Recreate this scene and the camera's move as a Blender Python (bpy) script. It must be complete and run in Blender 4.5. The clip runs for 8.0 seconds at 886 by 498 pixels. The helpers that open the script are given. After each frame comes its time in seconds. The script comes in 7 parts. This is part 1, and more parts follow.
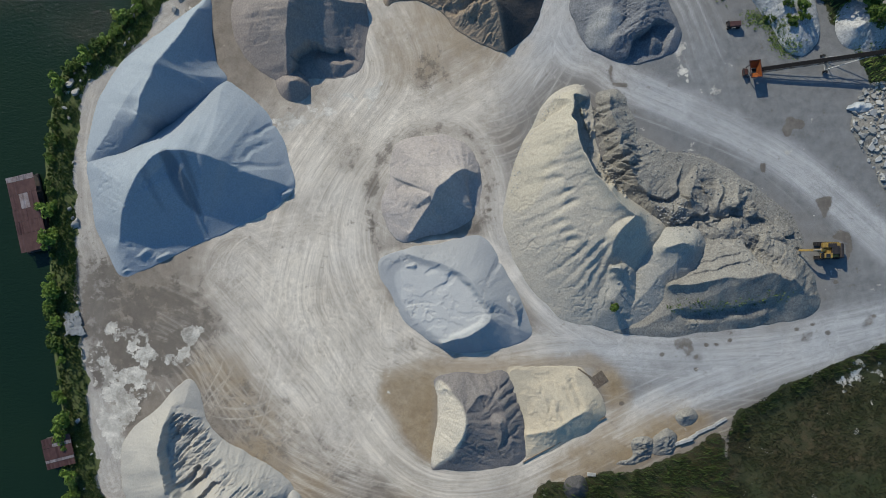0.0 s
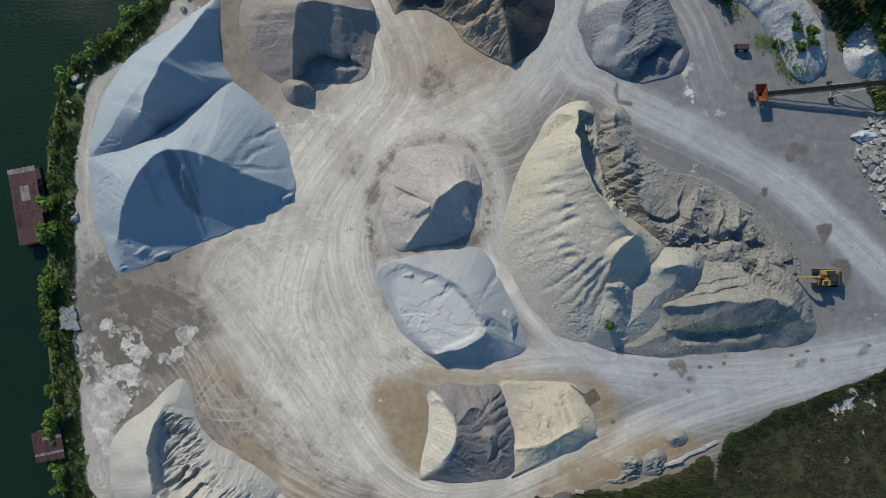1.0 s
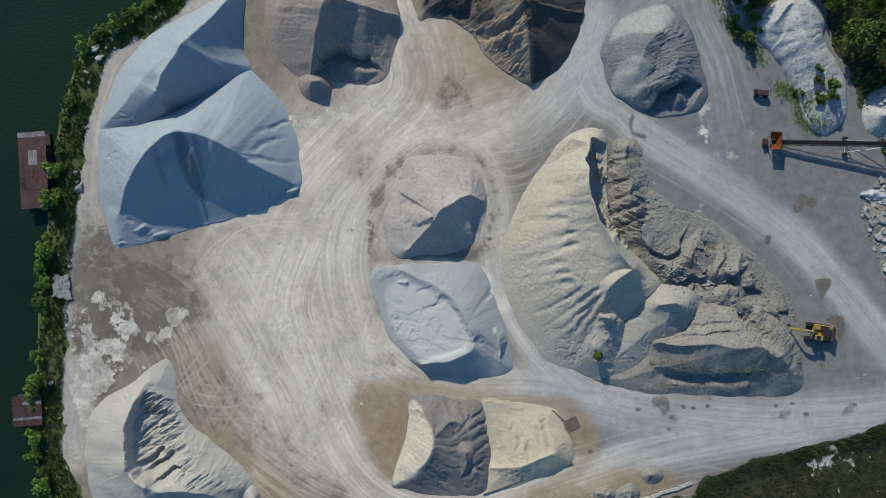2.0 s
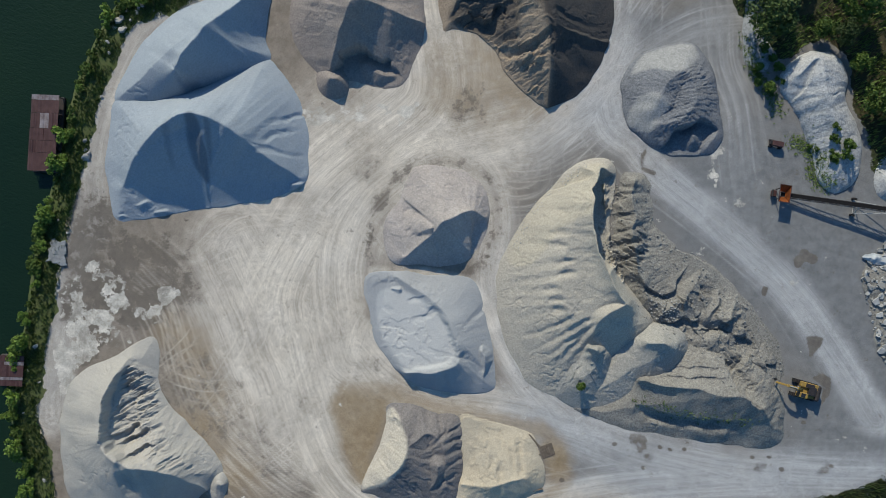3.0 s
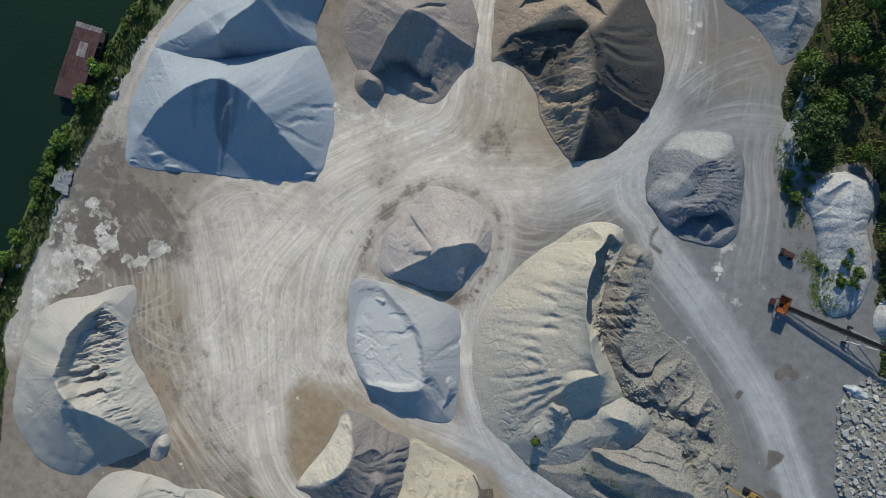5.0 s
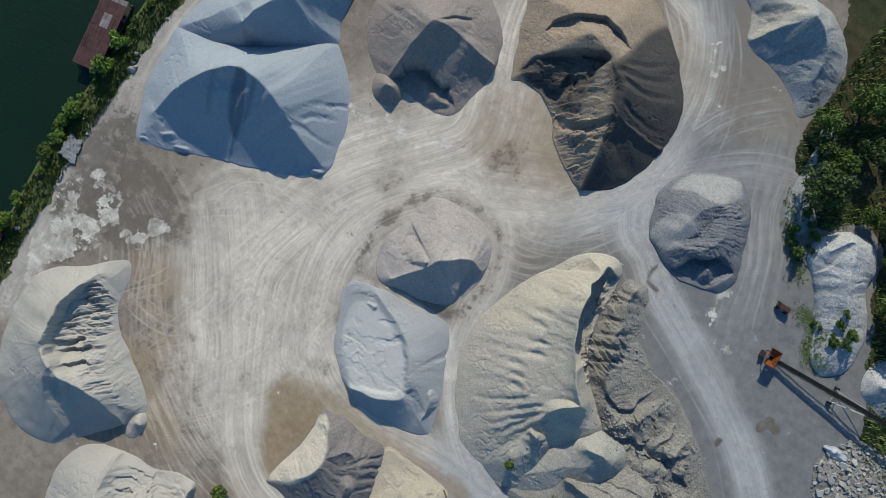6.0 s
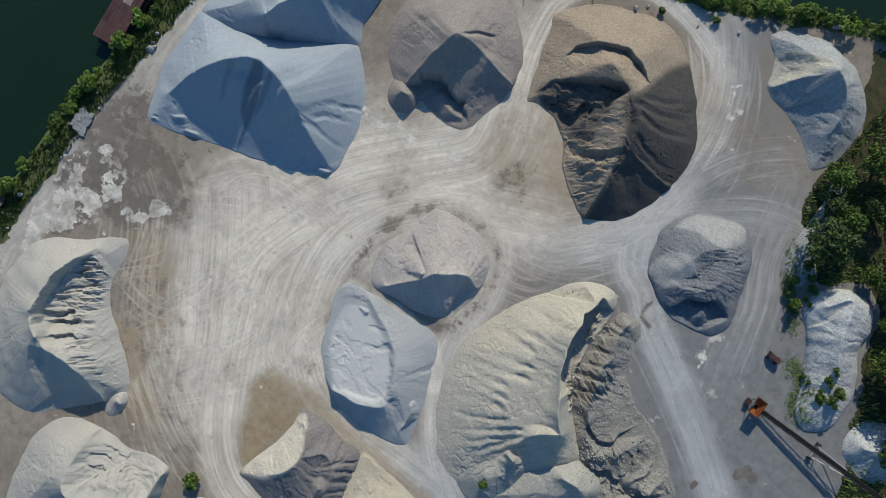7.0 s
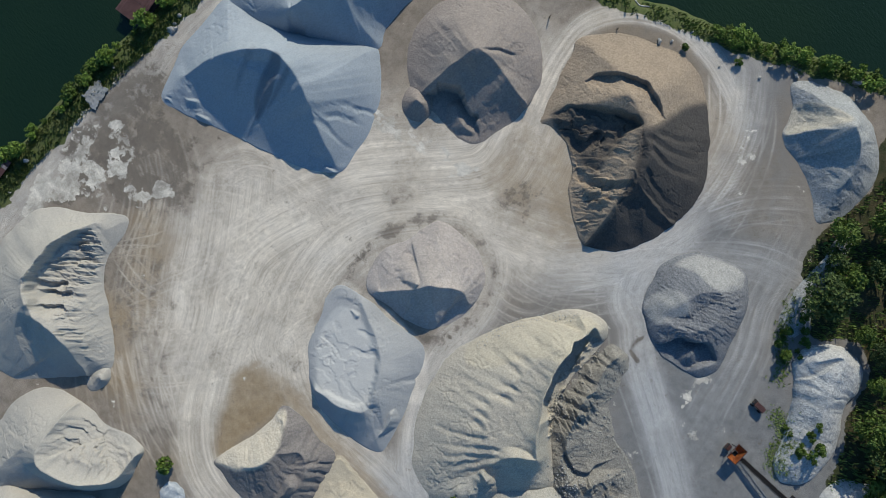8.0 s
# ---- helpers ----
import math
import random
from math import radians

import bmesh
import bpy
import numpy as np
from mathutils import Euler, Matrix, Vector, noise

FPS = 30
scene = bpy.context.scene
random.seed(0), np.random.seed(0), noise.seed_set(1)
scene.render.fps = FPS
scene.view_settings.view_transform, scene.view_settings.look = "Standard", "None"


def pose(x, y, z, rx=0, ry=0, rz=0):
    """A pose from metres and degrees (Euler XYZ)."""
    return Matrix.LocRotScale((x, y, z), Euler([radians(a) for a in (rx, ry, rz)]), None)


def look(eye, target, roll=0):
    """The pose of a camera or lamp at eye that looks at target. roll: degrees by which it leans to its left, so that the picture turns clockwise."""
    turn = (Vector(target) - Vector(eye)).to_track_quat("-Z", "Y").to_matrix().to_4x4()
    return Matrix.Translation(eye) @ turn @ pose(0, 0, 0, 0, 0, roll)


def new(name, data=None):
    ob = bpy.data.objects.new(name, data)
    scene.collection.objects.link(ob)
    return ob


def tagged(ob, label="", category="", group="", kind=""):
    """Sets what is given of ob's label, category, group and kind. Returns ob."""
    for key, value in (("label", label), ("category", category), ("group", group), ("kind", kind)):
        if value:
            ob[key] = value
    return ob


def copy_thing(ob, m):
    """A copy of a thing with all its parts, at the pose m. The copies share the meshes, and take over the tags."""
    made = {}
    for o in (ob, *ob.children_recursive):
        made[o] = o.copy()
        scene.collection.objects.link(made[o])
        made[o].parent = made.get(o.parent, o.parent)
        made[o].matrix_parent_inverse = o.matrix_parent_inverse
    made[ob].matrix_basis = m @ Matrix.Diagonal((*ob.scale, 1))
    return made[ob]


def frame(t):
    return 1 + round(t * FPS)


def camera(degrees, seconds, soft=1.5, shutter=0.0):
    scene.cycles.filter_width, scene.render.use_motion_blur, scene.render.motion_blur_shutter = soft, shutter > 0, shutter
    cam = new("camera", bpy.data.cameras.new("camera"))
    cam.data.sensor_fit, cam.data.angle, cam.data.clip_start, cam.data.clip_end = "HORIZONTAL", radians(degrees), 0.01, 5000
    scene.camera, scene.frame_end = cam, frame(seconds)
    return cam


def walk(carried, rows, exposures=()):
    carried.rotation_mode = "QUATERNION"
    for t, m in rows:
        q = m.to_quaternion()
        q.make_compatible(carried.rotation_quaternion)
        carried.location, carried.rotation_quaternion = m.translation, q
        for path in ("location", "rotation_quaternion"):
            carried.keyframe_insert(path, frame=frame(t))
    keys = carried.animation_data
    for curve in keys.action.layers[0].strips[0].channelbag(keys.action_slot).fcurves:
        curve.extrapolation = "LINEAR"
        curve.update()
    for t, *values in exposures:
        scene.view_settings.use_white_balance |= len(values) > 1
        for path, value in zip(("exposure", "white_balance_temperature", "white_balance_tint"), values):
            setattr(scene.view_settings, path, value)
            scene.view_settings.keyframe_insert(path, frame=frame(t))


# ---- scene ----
cam = camera(65.0, 8.0, soft=0.5)
TIP, SIDE = 2.36, 0.99  # the gimbal's small constant tilt, degrees
PATH = [  # seconds, x, y, height, heading
    (0.0, 0.001, 0.001, 123.053, 0.0),
    (0.5, 0.217, 0.946, 123.049, 0.372),
    (1.0, 0.504, 1.989, 123.038, 2.471),
    (1.5, 0.819, 3.113, 123.021, 5.574),
    (3.0, 1.613, 6.829, 122.925, 15.888),
    (3.5, 1.744, 8.138, 122.879, 19.334),
    (4.0, 1.780, 9.461, 122.826, 22.839),
    (4.5, 1.713, 10.789, 122.766, 26.581),
    (6.0, 0.894, 14.701, 122.544, 37.056),
    (6.5, 0.440, 15.953, 122.456, 40.202),
    (7.0, -0.078, 17.166, 122.361, 43.331),
    (7.5, -0.635, 18.336, 122.259, 46.331),
    (8.0, -1.203, 19.456, 122.149, 49.595),
]
walk(cam, [(t, pose(x, y, z, TIP, SIDE, r)) for t, x, y, z, r in PATH], [(0.0, -0.03, 6750, 4), (8.0, -0.03, 6750, 4)])

# ---- light ----
SUN_UP, SUN_ROUND = 33.5, -33.0  # degrees above the horizon, degrees from +y towards +x
world = bpy.data.worlds.new("sky")
scene.world = world
world.use_nodes = True
sky = world.node_tree.nodes.new("ShaderNodeTexSky")
sky.sky_type, sky.sun_disc = "NISHITA", False
sky.ozone_density, sky.air_density, sky.dust_density = 4.0, 1.0, 0.4
sky.sun_elevation, sky.sun_rotation = radians(SUN_UP), radians(SUN_ROUND)
back = world.node_tree.nodes["Background"]
deep = world.node_tree.nodes.new("ShaderNodeHueSaturation")
deep.inputs["Saturation"].default_value = 1.2
world.node_tree.links.new(sky.outputs["Color"], deep.inputs["Color"])
world.node_tree.links.new(deep.outputs["Color"], back.inputs["Color"])
back.inputs["Strength"].default_value = 0.15
sun = new("sun", bpy.data.lights.new("sun", "SUN"))
sun.data.energy, sun.data.angle, sun.data.color = 4.4, radians(0.5), (1.0, 0.92, 0.81)
sun_way = Vector((math.sin(radians(SUN_ROUND)) * math.cos(radians(SUN_UP)), math.cos(radians(SUN_ROUND)) * math.cos(radians(SUN_UP)), math.sin(radians(SUN_UP))))
sun.matrix_world = look(sun_way * 200, (0, 0, 0))


# ---- small tools: noise, curves, distances ----
def lattice(seed):
    rng = np.random.default_rng(seed)
    return rng.uniform(-1, 1, (256, 256))


LATTICES = [lattice(s) for s in range(12)]


def grain(x, y, seed=0):
    """Smooth value noise from -1 to 1, one bump a unit."""
    table = LATTICES[seed % 12]
    x, y = x + 13.7 * seed, y - 7.3 * seed
    ix, iy = np.floor(x).astype(int), np.floor(y).astype(int)
    u, v = x - ix, y - iy
    u, v = u * u * u * (u * (6 * u - 15) + 10), v * v * v * (v * (6 * v - 15) + 10)
    a, b = table[ix % 256, iy % 256], table[(ix + 1) % 256, iy % 256]
    c, d = table[ix % 256, (iy + 1) % 256], table[(ix + 1) % 256, (iy + 1) % 256]
    return (a * (1 - u) + b * u) * (1 - v) + (c * (1 - u) + d * u) * v


def fbm(x, y, seed=0, octaves=4):
    total, size = 0.0, 1.0
    for o in range(octaves):
        total = total + size * grain(x * 2 ** o, y * 2 ** o, seed + o)
        size *= 0.5
    return total / 1.6


def step(a, b, x):
    t = np.clip((x - a) / (b - a), 0, 1)
    return t * t * (3 - 2 * t)


def curve(points, closed=False, parts=8):
    """A smooth line through the points, as rows."""
    p = np.array(points, float)
    n = len(p)
    at = (lambda i: p[i % n]) if closed else (lambda i: p[min(max(i, 0), n - 1)])
    rows = []
    for i in range(n if closed else n - 1):
        a, b, c, d = at(i - 1), at(i), at(i + 1), at(i + 2)
        for k in range(parts):
            t = k / parts
            rows.append(0.5 * (2 * b + (c - a) * t + (2 * a - 5 * b + 4 * c - d) * t * t + (3 * b - a - 3 * c + d) * t ** 3))
    if not closed:
        rows.append(p[-1])
    return np.array(rows)


def to_line(x, y, line, closed=False):
    """For each place: the distance to the line, the length along it of the nearest place, and the line's third column there."""
    if closed:
        line = np.vstack([line, line[:1]])
    best, along, value, gone = np.full(x.shape, 1e9), np.zeros(x.shape), np.zeros(x.shape), 0.0
    for a, b in zip(line[:-1], line[1:]):
        ab = b[:2] - a[:2]
        size = max(float(ab @ ab), 1e-9)
        t = np.clip(((x - a[0]) * ab[0] + (y - a[1]) * ab[1]) / size, 0, 1)
        d = np.hypot(x - a[0] - t * ab[0], y - a[1] - t * ab[1])
        near = d < best
        best = np.where(near, d, best)
        along = np.where(near, gone + t * math.sqrt(size), along)
        if len(a) > 2:
            value = np.where(near, a[2] + t * (b[2] - a[2]), value)
        gone += math.sqrt(size)
    return best, along, value


def left_of(x, y, line):
    """1 where a place lies to the left of the line, seen along it, else 0."""
    best, side = np.full(x.shape, 1e9), np.zeros(x.shape)
    for a, b in zip(line[:-1], line[1:]):
        ab = b[:2] - a[:2]
        t = np.clip(((x - a[0]) * ab[0] + (y - a[1]) * ab[1]) / max(float(ab @ ab), 1e-9), 0, 1)
        d = np.hypot(x - a[0] - t * ab[0], y - a[1] - t * ab[1])
        near = d < best
        best, side = np.where(near, d, best), np.where(near, ab[0] * (y - a[1]) - ab[1] * (x - a[0]) > 0, side)
    return side


def within(x, y, line):
    """True inside the closed line."""
    hit = np.zeros(x.shape, bool)
    for a, b in zip(line, np.roll(line, -1, 0)):
        if a[1] != b[1]:
            hit ^= ((a[1] > y) != (b[1] > y)) & (x < (b[0] - a[0]) * (y - a[1]) / (b[1] - a[1]) + a[0])
    return hit


def depth_in(x, y, line):
    """Distance to a closed line, positive inside."""
    d = to_line(x, y, line, True)[0]
    return np.where(within(x, y, line), d, -d)


def plates(x, y, seed):
    """Broken plates, one a unit: for each place a random level, two random tilts and the way to its plate's middle."""
    rng = np.random.default_rng(900 + seed)
    table = rng.uniform(0, 1, (64, 64, 5))
    ix, iy = np.floor(x).astype(int), np.floor(y).astype(int)
    best, got = np.full(x.shape, 1e9), [np.zeros(x.shape) for _ in range(5)]
    for dx in (-1, 0, 1):
        for dy in (-1, 0, 1):
            cell_of = table[(ix + dx) % 64, (iy + dy) % 64]
            ox, oy = x - ix - dx - cell_of[..., 0], y - iy - dy - cell_of[..., 1]
            d = ox * ox + oy * oy
            near = d < best
            best = np.where(near, d, best)
            for k, v in enumerate((cell_of[..., 2], cell_of[..., 3], cell_of[..., 4], ox, oy)):
                got[k] = np.where(near, v, got[k])
    return got


def blur(h, times=1):
    for _ in range(times):
        p = np.pad(h, 1, mode="edge")
        h = (p[:-2, 1:-1] + p[2:, 1:-1] + p[1:-1, :-2] + p[1:-1, 2:] + 4 * p[1:-1, 1:-1]) / 8
    return h


def sheet_mesh(name, xs, ys, h, keep=None, colours=()):
    """A mesh over the grid xs, ys with heights h; keep: which cells; colours: (name, values) for each point."""
    ny, nx = h.shape
    gx, gy = np.meshgrid(xs, ys)
    co = np.stack([gx, gy, h], -1).reshape(-1, 3)
    i = np.arange(ny * nx).reshape(ny, nx)
    quads = np.stack([i[:-1, :-1], i[:-1, 1:], i[1:, 1:], i[1:, :-1]], -1)
    quads = quads[keep] if keep is not None else quads.reshape(-1, 4)
    used = np.unique(quads)
    back_at = np.full(ny * nx, -1)
    back_at[used] = np.arange(len(used))
    quads = back_at[quads]
    me = bpy.data.meshes.new(name)
    me.vertices.add(len(used))
    me.vertices.foreach_set("co", co[used].ravel().astype(np.float32))
    me.loops.add(quads.size)
    me.loops.foreach_set("vertex_index", quads.ravel().astype(np.int32))
    me.polygons.add(len(quads))
    me.polygons.foreach_set("loop_start", np.arange(0, quads.size, 4, dtype=np.int32))
    me.polygons.foreach_set("use_smooth", np.ones(len(quads), bool))
    for key, values in colours:
        layer = me.attributes.new(key, "FLOAT", "POINT")
        layer.data.foreach_set("value", values.reshape(-1)[used].astype(np.float32))
    me.update(calc_edges=True)
    return me


# ---- materials ----
def material(name):
    m = bpy.data.materials.new(name)
    m.use_nodes = True
    t = m.node_tree
    return m, t, t.nodes["Principled BSDF"]


def node(t, kind, links=(), **values):
    n = t.nodes.new("ShaderNode" + kind)
    for key, value in values.items():
        if key.startswith("in_"):
            k = key[3:]
            n.inputs[int(k) if k.isdigit() else k].default_value = value
        elif key == "operation":
            n.operation = value
        elif key == "data_type":
            n.data_type = value
        elif key == "attribute_name":
            n.attribute_name = value
        elif key == "blend_type":
            n.blend_type = value
        elif key == "feature":
            n.feature = value
    for at, source in links:
        t.links.new(source, n.inputs[at])
    return n


def where(t):
    return t.nodes.new("ShaderNodeNewGeometry").outputs["Position"]


def noise_of(t, place, scale, detail=4.0, rough=0.6):
    n = node(t, "TexNoise", [("Vector", place)], in_Scale=scale, in_Detail=detail, in_Roughness=rough)
    return n.outputs["Fac"]


def spread(t, value, lo, hi, a=0.0, b=1.0):
    n = node(t, "MapRange", [("Value", value)])
    for k, v in (("From Min", lo), ("From Max", hi), ("To Min", a), ("To Max", b)):
        n.inputs[k].default_value = v
    return n.outputs["Result"]


def blend(t, fac, a, b, kind="MIX"):
    n = t.nodes.new("ShaderNodeMix")
    n.data_type, n.blend_type = "RGBA", kind
    for at, v in ((0, fac), (6, a), (7, b)):
        if isinstance(v, bpy.types.NodeSocket):
            t.links.new(v, n.inputs[at])
        elif at == 0:
            n.inputs[at].default_value = v
        else:
            n.inputs[at].default_value = (*v, 1)
    return n.outputs[2]


def mul(t, a, b):
    n = t.nodes.new("ShaderNodeMath")
    n.operation = "MULTIPLY"
    for at, v in ((0, a), (1, b)):
        if isinstance(v, bpy.types.NodeSocket):
            t.links.new(v, n.inputs[at])
        else:
            n.inputs[at].default_value = v
    return n.outputs[0]


def attribute(t, name):
    return node(t, "Attribute", attribute_name=name).outputs["Fac"]


def bump(t, bsdf, height, distance, strength=1.0):
    n = node(t, "Bump", [("Height", height)], in_Strength=strength, in_Distance=distance)
    t.links.new(n.outputs["Normal"], bsdf.inputs["Normal"])


def gravel(name, light, dark, dust=None, stone=0.25, rough=0.95, relief=0.08, fleck=0.1):
    """Heaped broken stone: single stones, patches of fines and large drifts of colour; a zone attribute lays the dust
    colour on, which for the overburden holds shade too.
    """
    m, t, b = material(name)
    p = where(t)
    v = node(t, "TexVoronoi", [("Vector", p)], in_Scale=1.0 / stone)
    single = spread(t, v.outputs["Color"], 0.0, 1.0)
    patch = spread(t, noise_of(t, p, 0.16, 5.0, 0.6), 0.32, 0.68)
    c = blend(t, mul(t, patch, 0.6), light, dark)
    slid = node(t, "CombineXYZ", [(0, mul(t, attribute(t, "along"), 0.9)), (1, mul(t, attribute(t, "away"), 0.07))])
    c = blend(t, mul(t, spread(t, noise_of(t, slid.outputs[0], 1.0, 6.0, 0.7), 0.45, 0.68), 0.45), c, dark)
    c = blend(t, mul(t, spread(t, noise_of(t, p, 2.6, 6.0, 0.75), 0.42, 0.7), 0.3), c, dark)
    c = blend(t, mul(t, single, 2 * fleck), c, tuple(min(1, 1.35 * k) for k in light))
    shade = spread(t, v.outputs["Color"], 0.0, 1.0, 1 - 2.6 * fleck, 1 + 2.6 * fleck)
    tone = node(t, "CombineXYZ", [(0, shade), (1, shade), (2, shade)]).outputs[0]
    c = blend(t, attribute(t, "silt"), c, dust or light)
    c = blend(t, 1.0, c, tone, "MULTIPLY")
    t.links.new(c, b.inputs["Base Color"])
    b.inputs["Roughness"].default_value = rough
    b.inputs["Specular IOR Level"].default_value = 0.2
    h = blend(t, 0.5, v.outputs["Distance"], noise_of(t, p, 2.2 / stone, 3.0, 0.7))
    folds = noise_of(t, p, 1.3, 4.0, 0.65)
    soft = node(t, "Bump", [("Height", folds)], in_Strength=1.0, in_Distance=0.02 + 0.18 * relief)
    fine = node(t, "Bump", [("Height", h), ("Normal", soft.outputs["Normal"])], in_Strength=1.0, in_Distance=relief)
    t.links.new(fine.outputs["Normal"], b.inputs["Normal"])
    return m


def plain(name, a, b2, scale=3.0, rough=0.7, metal=0.0, relief=0.01):
    """A worn painted, cast or sawn surface: two tones in patches and fine grain."""
    m, t, b = material(name)
    p = where(t)
    c = blend(t, spread(t, noise_of(t, p, scale, 6.0, 0.7), 0.38, 0.66), a, b2)
    c = blend(t, mul(t, spread(t, noise_of(t, p, scale * 9, 3.0, 0.7), 0.45, 0.7), 0.4), c, tuple(0.55 * k for k in a))
    t.links.new(c, b.inputs["Base Color"])
    b.inputs["Roughness"].default_value, b.inputs["Metallic"].default_value = rough, metal
    b.inputs["Specular IOR Level"].default_value = 0.1 if rough > 0.85 else 0.4
    bump(t, b, noise_of(t, p, scale * 6, 3.0), relief)
    return m


def leaves(name, a, b2):
    m, t, b = material(name)
    r = t.nodes.new("ShaderNodeNewGeometry")
    o = t.nodes.new("ShaderNodeObjectInfo")
    c = blend(t, r.outputs["Random Per Island"], a, b2)
    c = blend(t, mul(t, o.outputs["Random"], 0.45), c, tuple(0.5 * k for k in a))
    t.links.new(c, b.inputs["Base Color"])
    b.inputs["Roughness"].default_value = 0.65
    b.inputs["Specular IOR Level"].default_value = 0.25
    return m


def ground_material():
    m, t, b = material("yard_ground")
    p = where(t)
    big, mid, fine = noise_of(t, p, 0.06, 6.0, 0.6), noise_of(t, p, 0.5, 6.0, 0.68), noise_of(t, p, 7.0, 5.0, 0.75)
    flow = node(t, "CombineXYZ", [(0, mul(t, attribute(t, "flow_u"), 2.2)), (1, mul(t, attribute(t, "flow_v"), 0.05))])
    warp = blend(t, 1.2, flow.outputs[0], node(t, "TexNoise", [("Vector", p)], in_Scale=0.12, in_Detail=4.0).outputs["Color"], "ADD")
    streak = spread(t, noise_of(t, warp, 1.0, 9.0, 0.72), 0.36, 0.6)
    bands = spread(t, noise_of(t, warp, 0.3, 4.0, 0.6), 0.36, 0.6)
    speckle = spread(t, noise_of(t, p, 0.9, 10.0, 0.75), 0.40, 0.60)
    either = node(t, "Mix", [(0, spread(t, noise_of(t, p, 0.1, 4.0), 0.40, 0.60, 0.35, 0.9)), (2, speckle), (3, streak)]).outputs[0]
    frayed = noise_of(t, p, 0.45, 10.0, 0.72)

    def torn(name, lo=0.42, hi=0.58, wild=1.3, fray=None):
        """The amount of a channel with a torn, fractal edge."""
        n = node(t, "Math", [(0, spread(t, fray or frayed, 0.3, 0.7, -wild / 2, wild / 2)), (1, attribute(t, name))], operation="ADD")
        return spread(t, n.outputs[0], lo, hi)

    c = blend(t, spread(t, big, 0.35, 0.65), (0.235, 0.198, 0.158), (0.30, 0.262, 0.22))
    c = blend(t, mul(t, spread(t, mid, 0.42, 0.64), 0.7), c, (0.165, 0.138, 0.112))
    c = blend(t, attribute(t, "grey"), c, blend(t, spread(t, mid, 0.35, 0.65), (0.15, 0.155, 0.16), (0.222, 0.228, 0.23)))
    c = blend(t, attribute(t, "brown"), c, blend(t, spread(t, mid, 0.35, 0.7), (0.24, 0.17, 0.095), (0.37, 0.285, 0.18)))
    dust = blend(t, attribute(t, "grey"), blend(t, spread(t, big, 0.35, 0.65), (0.86, 0.775, 0.65), (0.80, 0.735, 0.64)), (0.60, 0.605, 0.605))
    drift = spread(t, noise_of(t, p, 0.085, 7.0, 0.6), 0.36, 0.58, 0.62, 1.0)
    driven = mul(t, drift, spread(t, bands, 0.0, 1.0, 0.72, 1.0))
    cover = node(t, "Math", [(0, mul(t, attribute(t, "pale"), driven)), (1, spread(t, either, 0.0, 1.0, 0.45, 1.05))], operation="MULTIPLY")
    c = blend(t, cover.outputs[0], c, dust)
    c = blend(t, mul(t, torn("damp", 0.38, 0.72, 1.5), spread(t, big, 0.35, 0.65, 0.6, 0.95)), c, blend(t, spread(t, mid, 0.35, 0.7), (0.105, 0.09, 0.075), (0.185, 0.16, 0.135)))
    c = blend(t, mul(t, attribute(t, "rut"), 0.55), c, (0.22, 0.185, 0.15))
    c = blend(t, attribute(t, "tyre"), c, dust)
    c = blend(t, torn("turf", 0.42, 0.58, 0.7), c, blend(t, spread(t, mid, 0.35, 0.65), (0.055, 0.085, 0.022), (0.10, 0.115, 0.045)))
    c = blend(t, torn("grass", 0.42, 0.58, 0.7), c, blend(t, spread(t, mid, 0.35, 0.65), (0.02, 0.031, 0.011), blend(t, spread(t, big, 0.42, 0.58), (0.042, 0.054, 0.02), (0.075, 0.058, 0.03))))
    crust = noise_of(t, p, 0.35, 12.0, 0.7)
    white = blend(t, spread(t, crust, 0.38, 0.62), (0.36, 0.34, 0.30), (0.74, 0.70, 0.62))
    c = blend(t, mul(t, torn("chalk", 0.5, 0.6, 1.3, noise_of(t, p, 0.28, 14.0, 0.66)), spread(t, crust, 0.3, 0.6, 0.45, 0.95)), c, white)
    c = blend(t, mul(t, spread(t, fine, 0.46, 0.62), 0.34), c, (0.13, 0.112, 0.092))
    t.links.new(c, b.inputs["Base Color"])
    b.inputs["Roughness"].default_value = 0.95
    b.inputs["Specular IOR Level"].default_value = 0.15
    bump(t, b, fine, 0.11)
    return m


def water_material():
    m, t, b = material("lake_water")
    p = where(t)
    w = node(t, "Mapping", [("Vector", p)])
    w.inputs["Rotation"].default_value = (0, 0, radians(25))
    w.inputs["Scale"].default_value = (1.0, 2.2, 1.0)
    ripple = noise_of(t, w.outputs["Vector"], 1.1, 4.0, 0.65)
    c = blend(t, spread(t, noise_of(t, p, 0.02, 3.0), 0.3, 0.7), (0.006, 0.017, 0.008), (0.011, 0.024, 0.009))
    t.links.new(c, b.inputs["Base Color"])
    b.inputs["Roughness"].default_value = 0.06
    b.inputs["IOR"].default_value = 1.33
    bump(t, b, ripple, 0.12, 0.8)
    return m


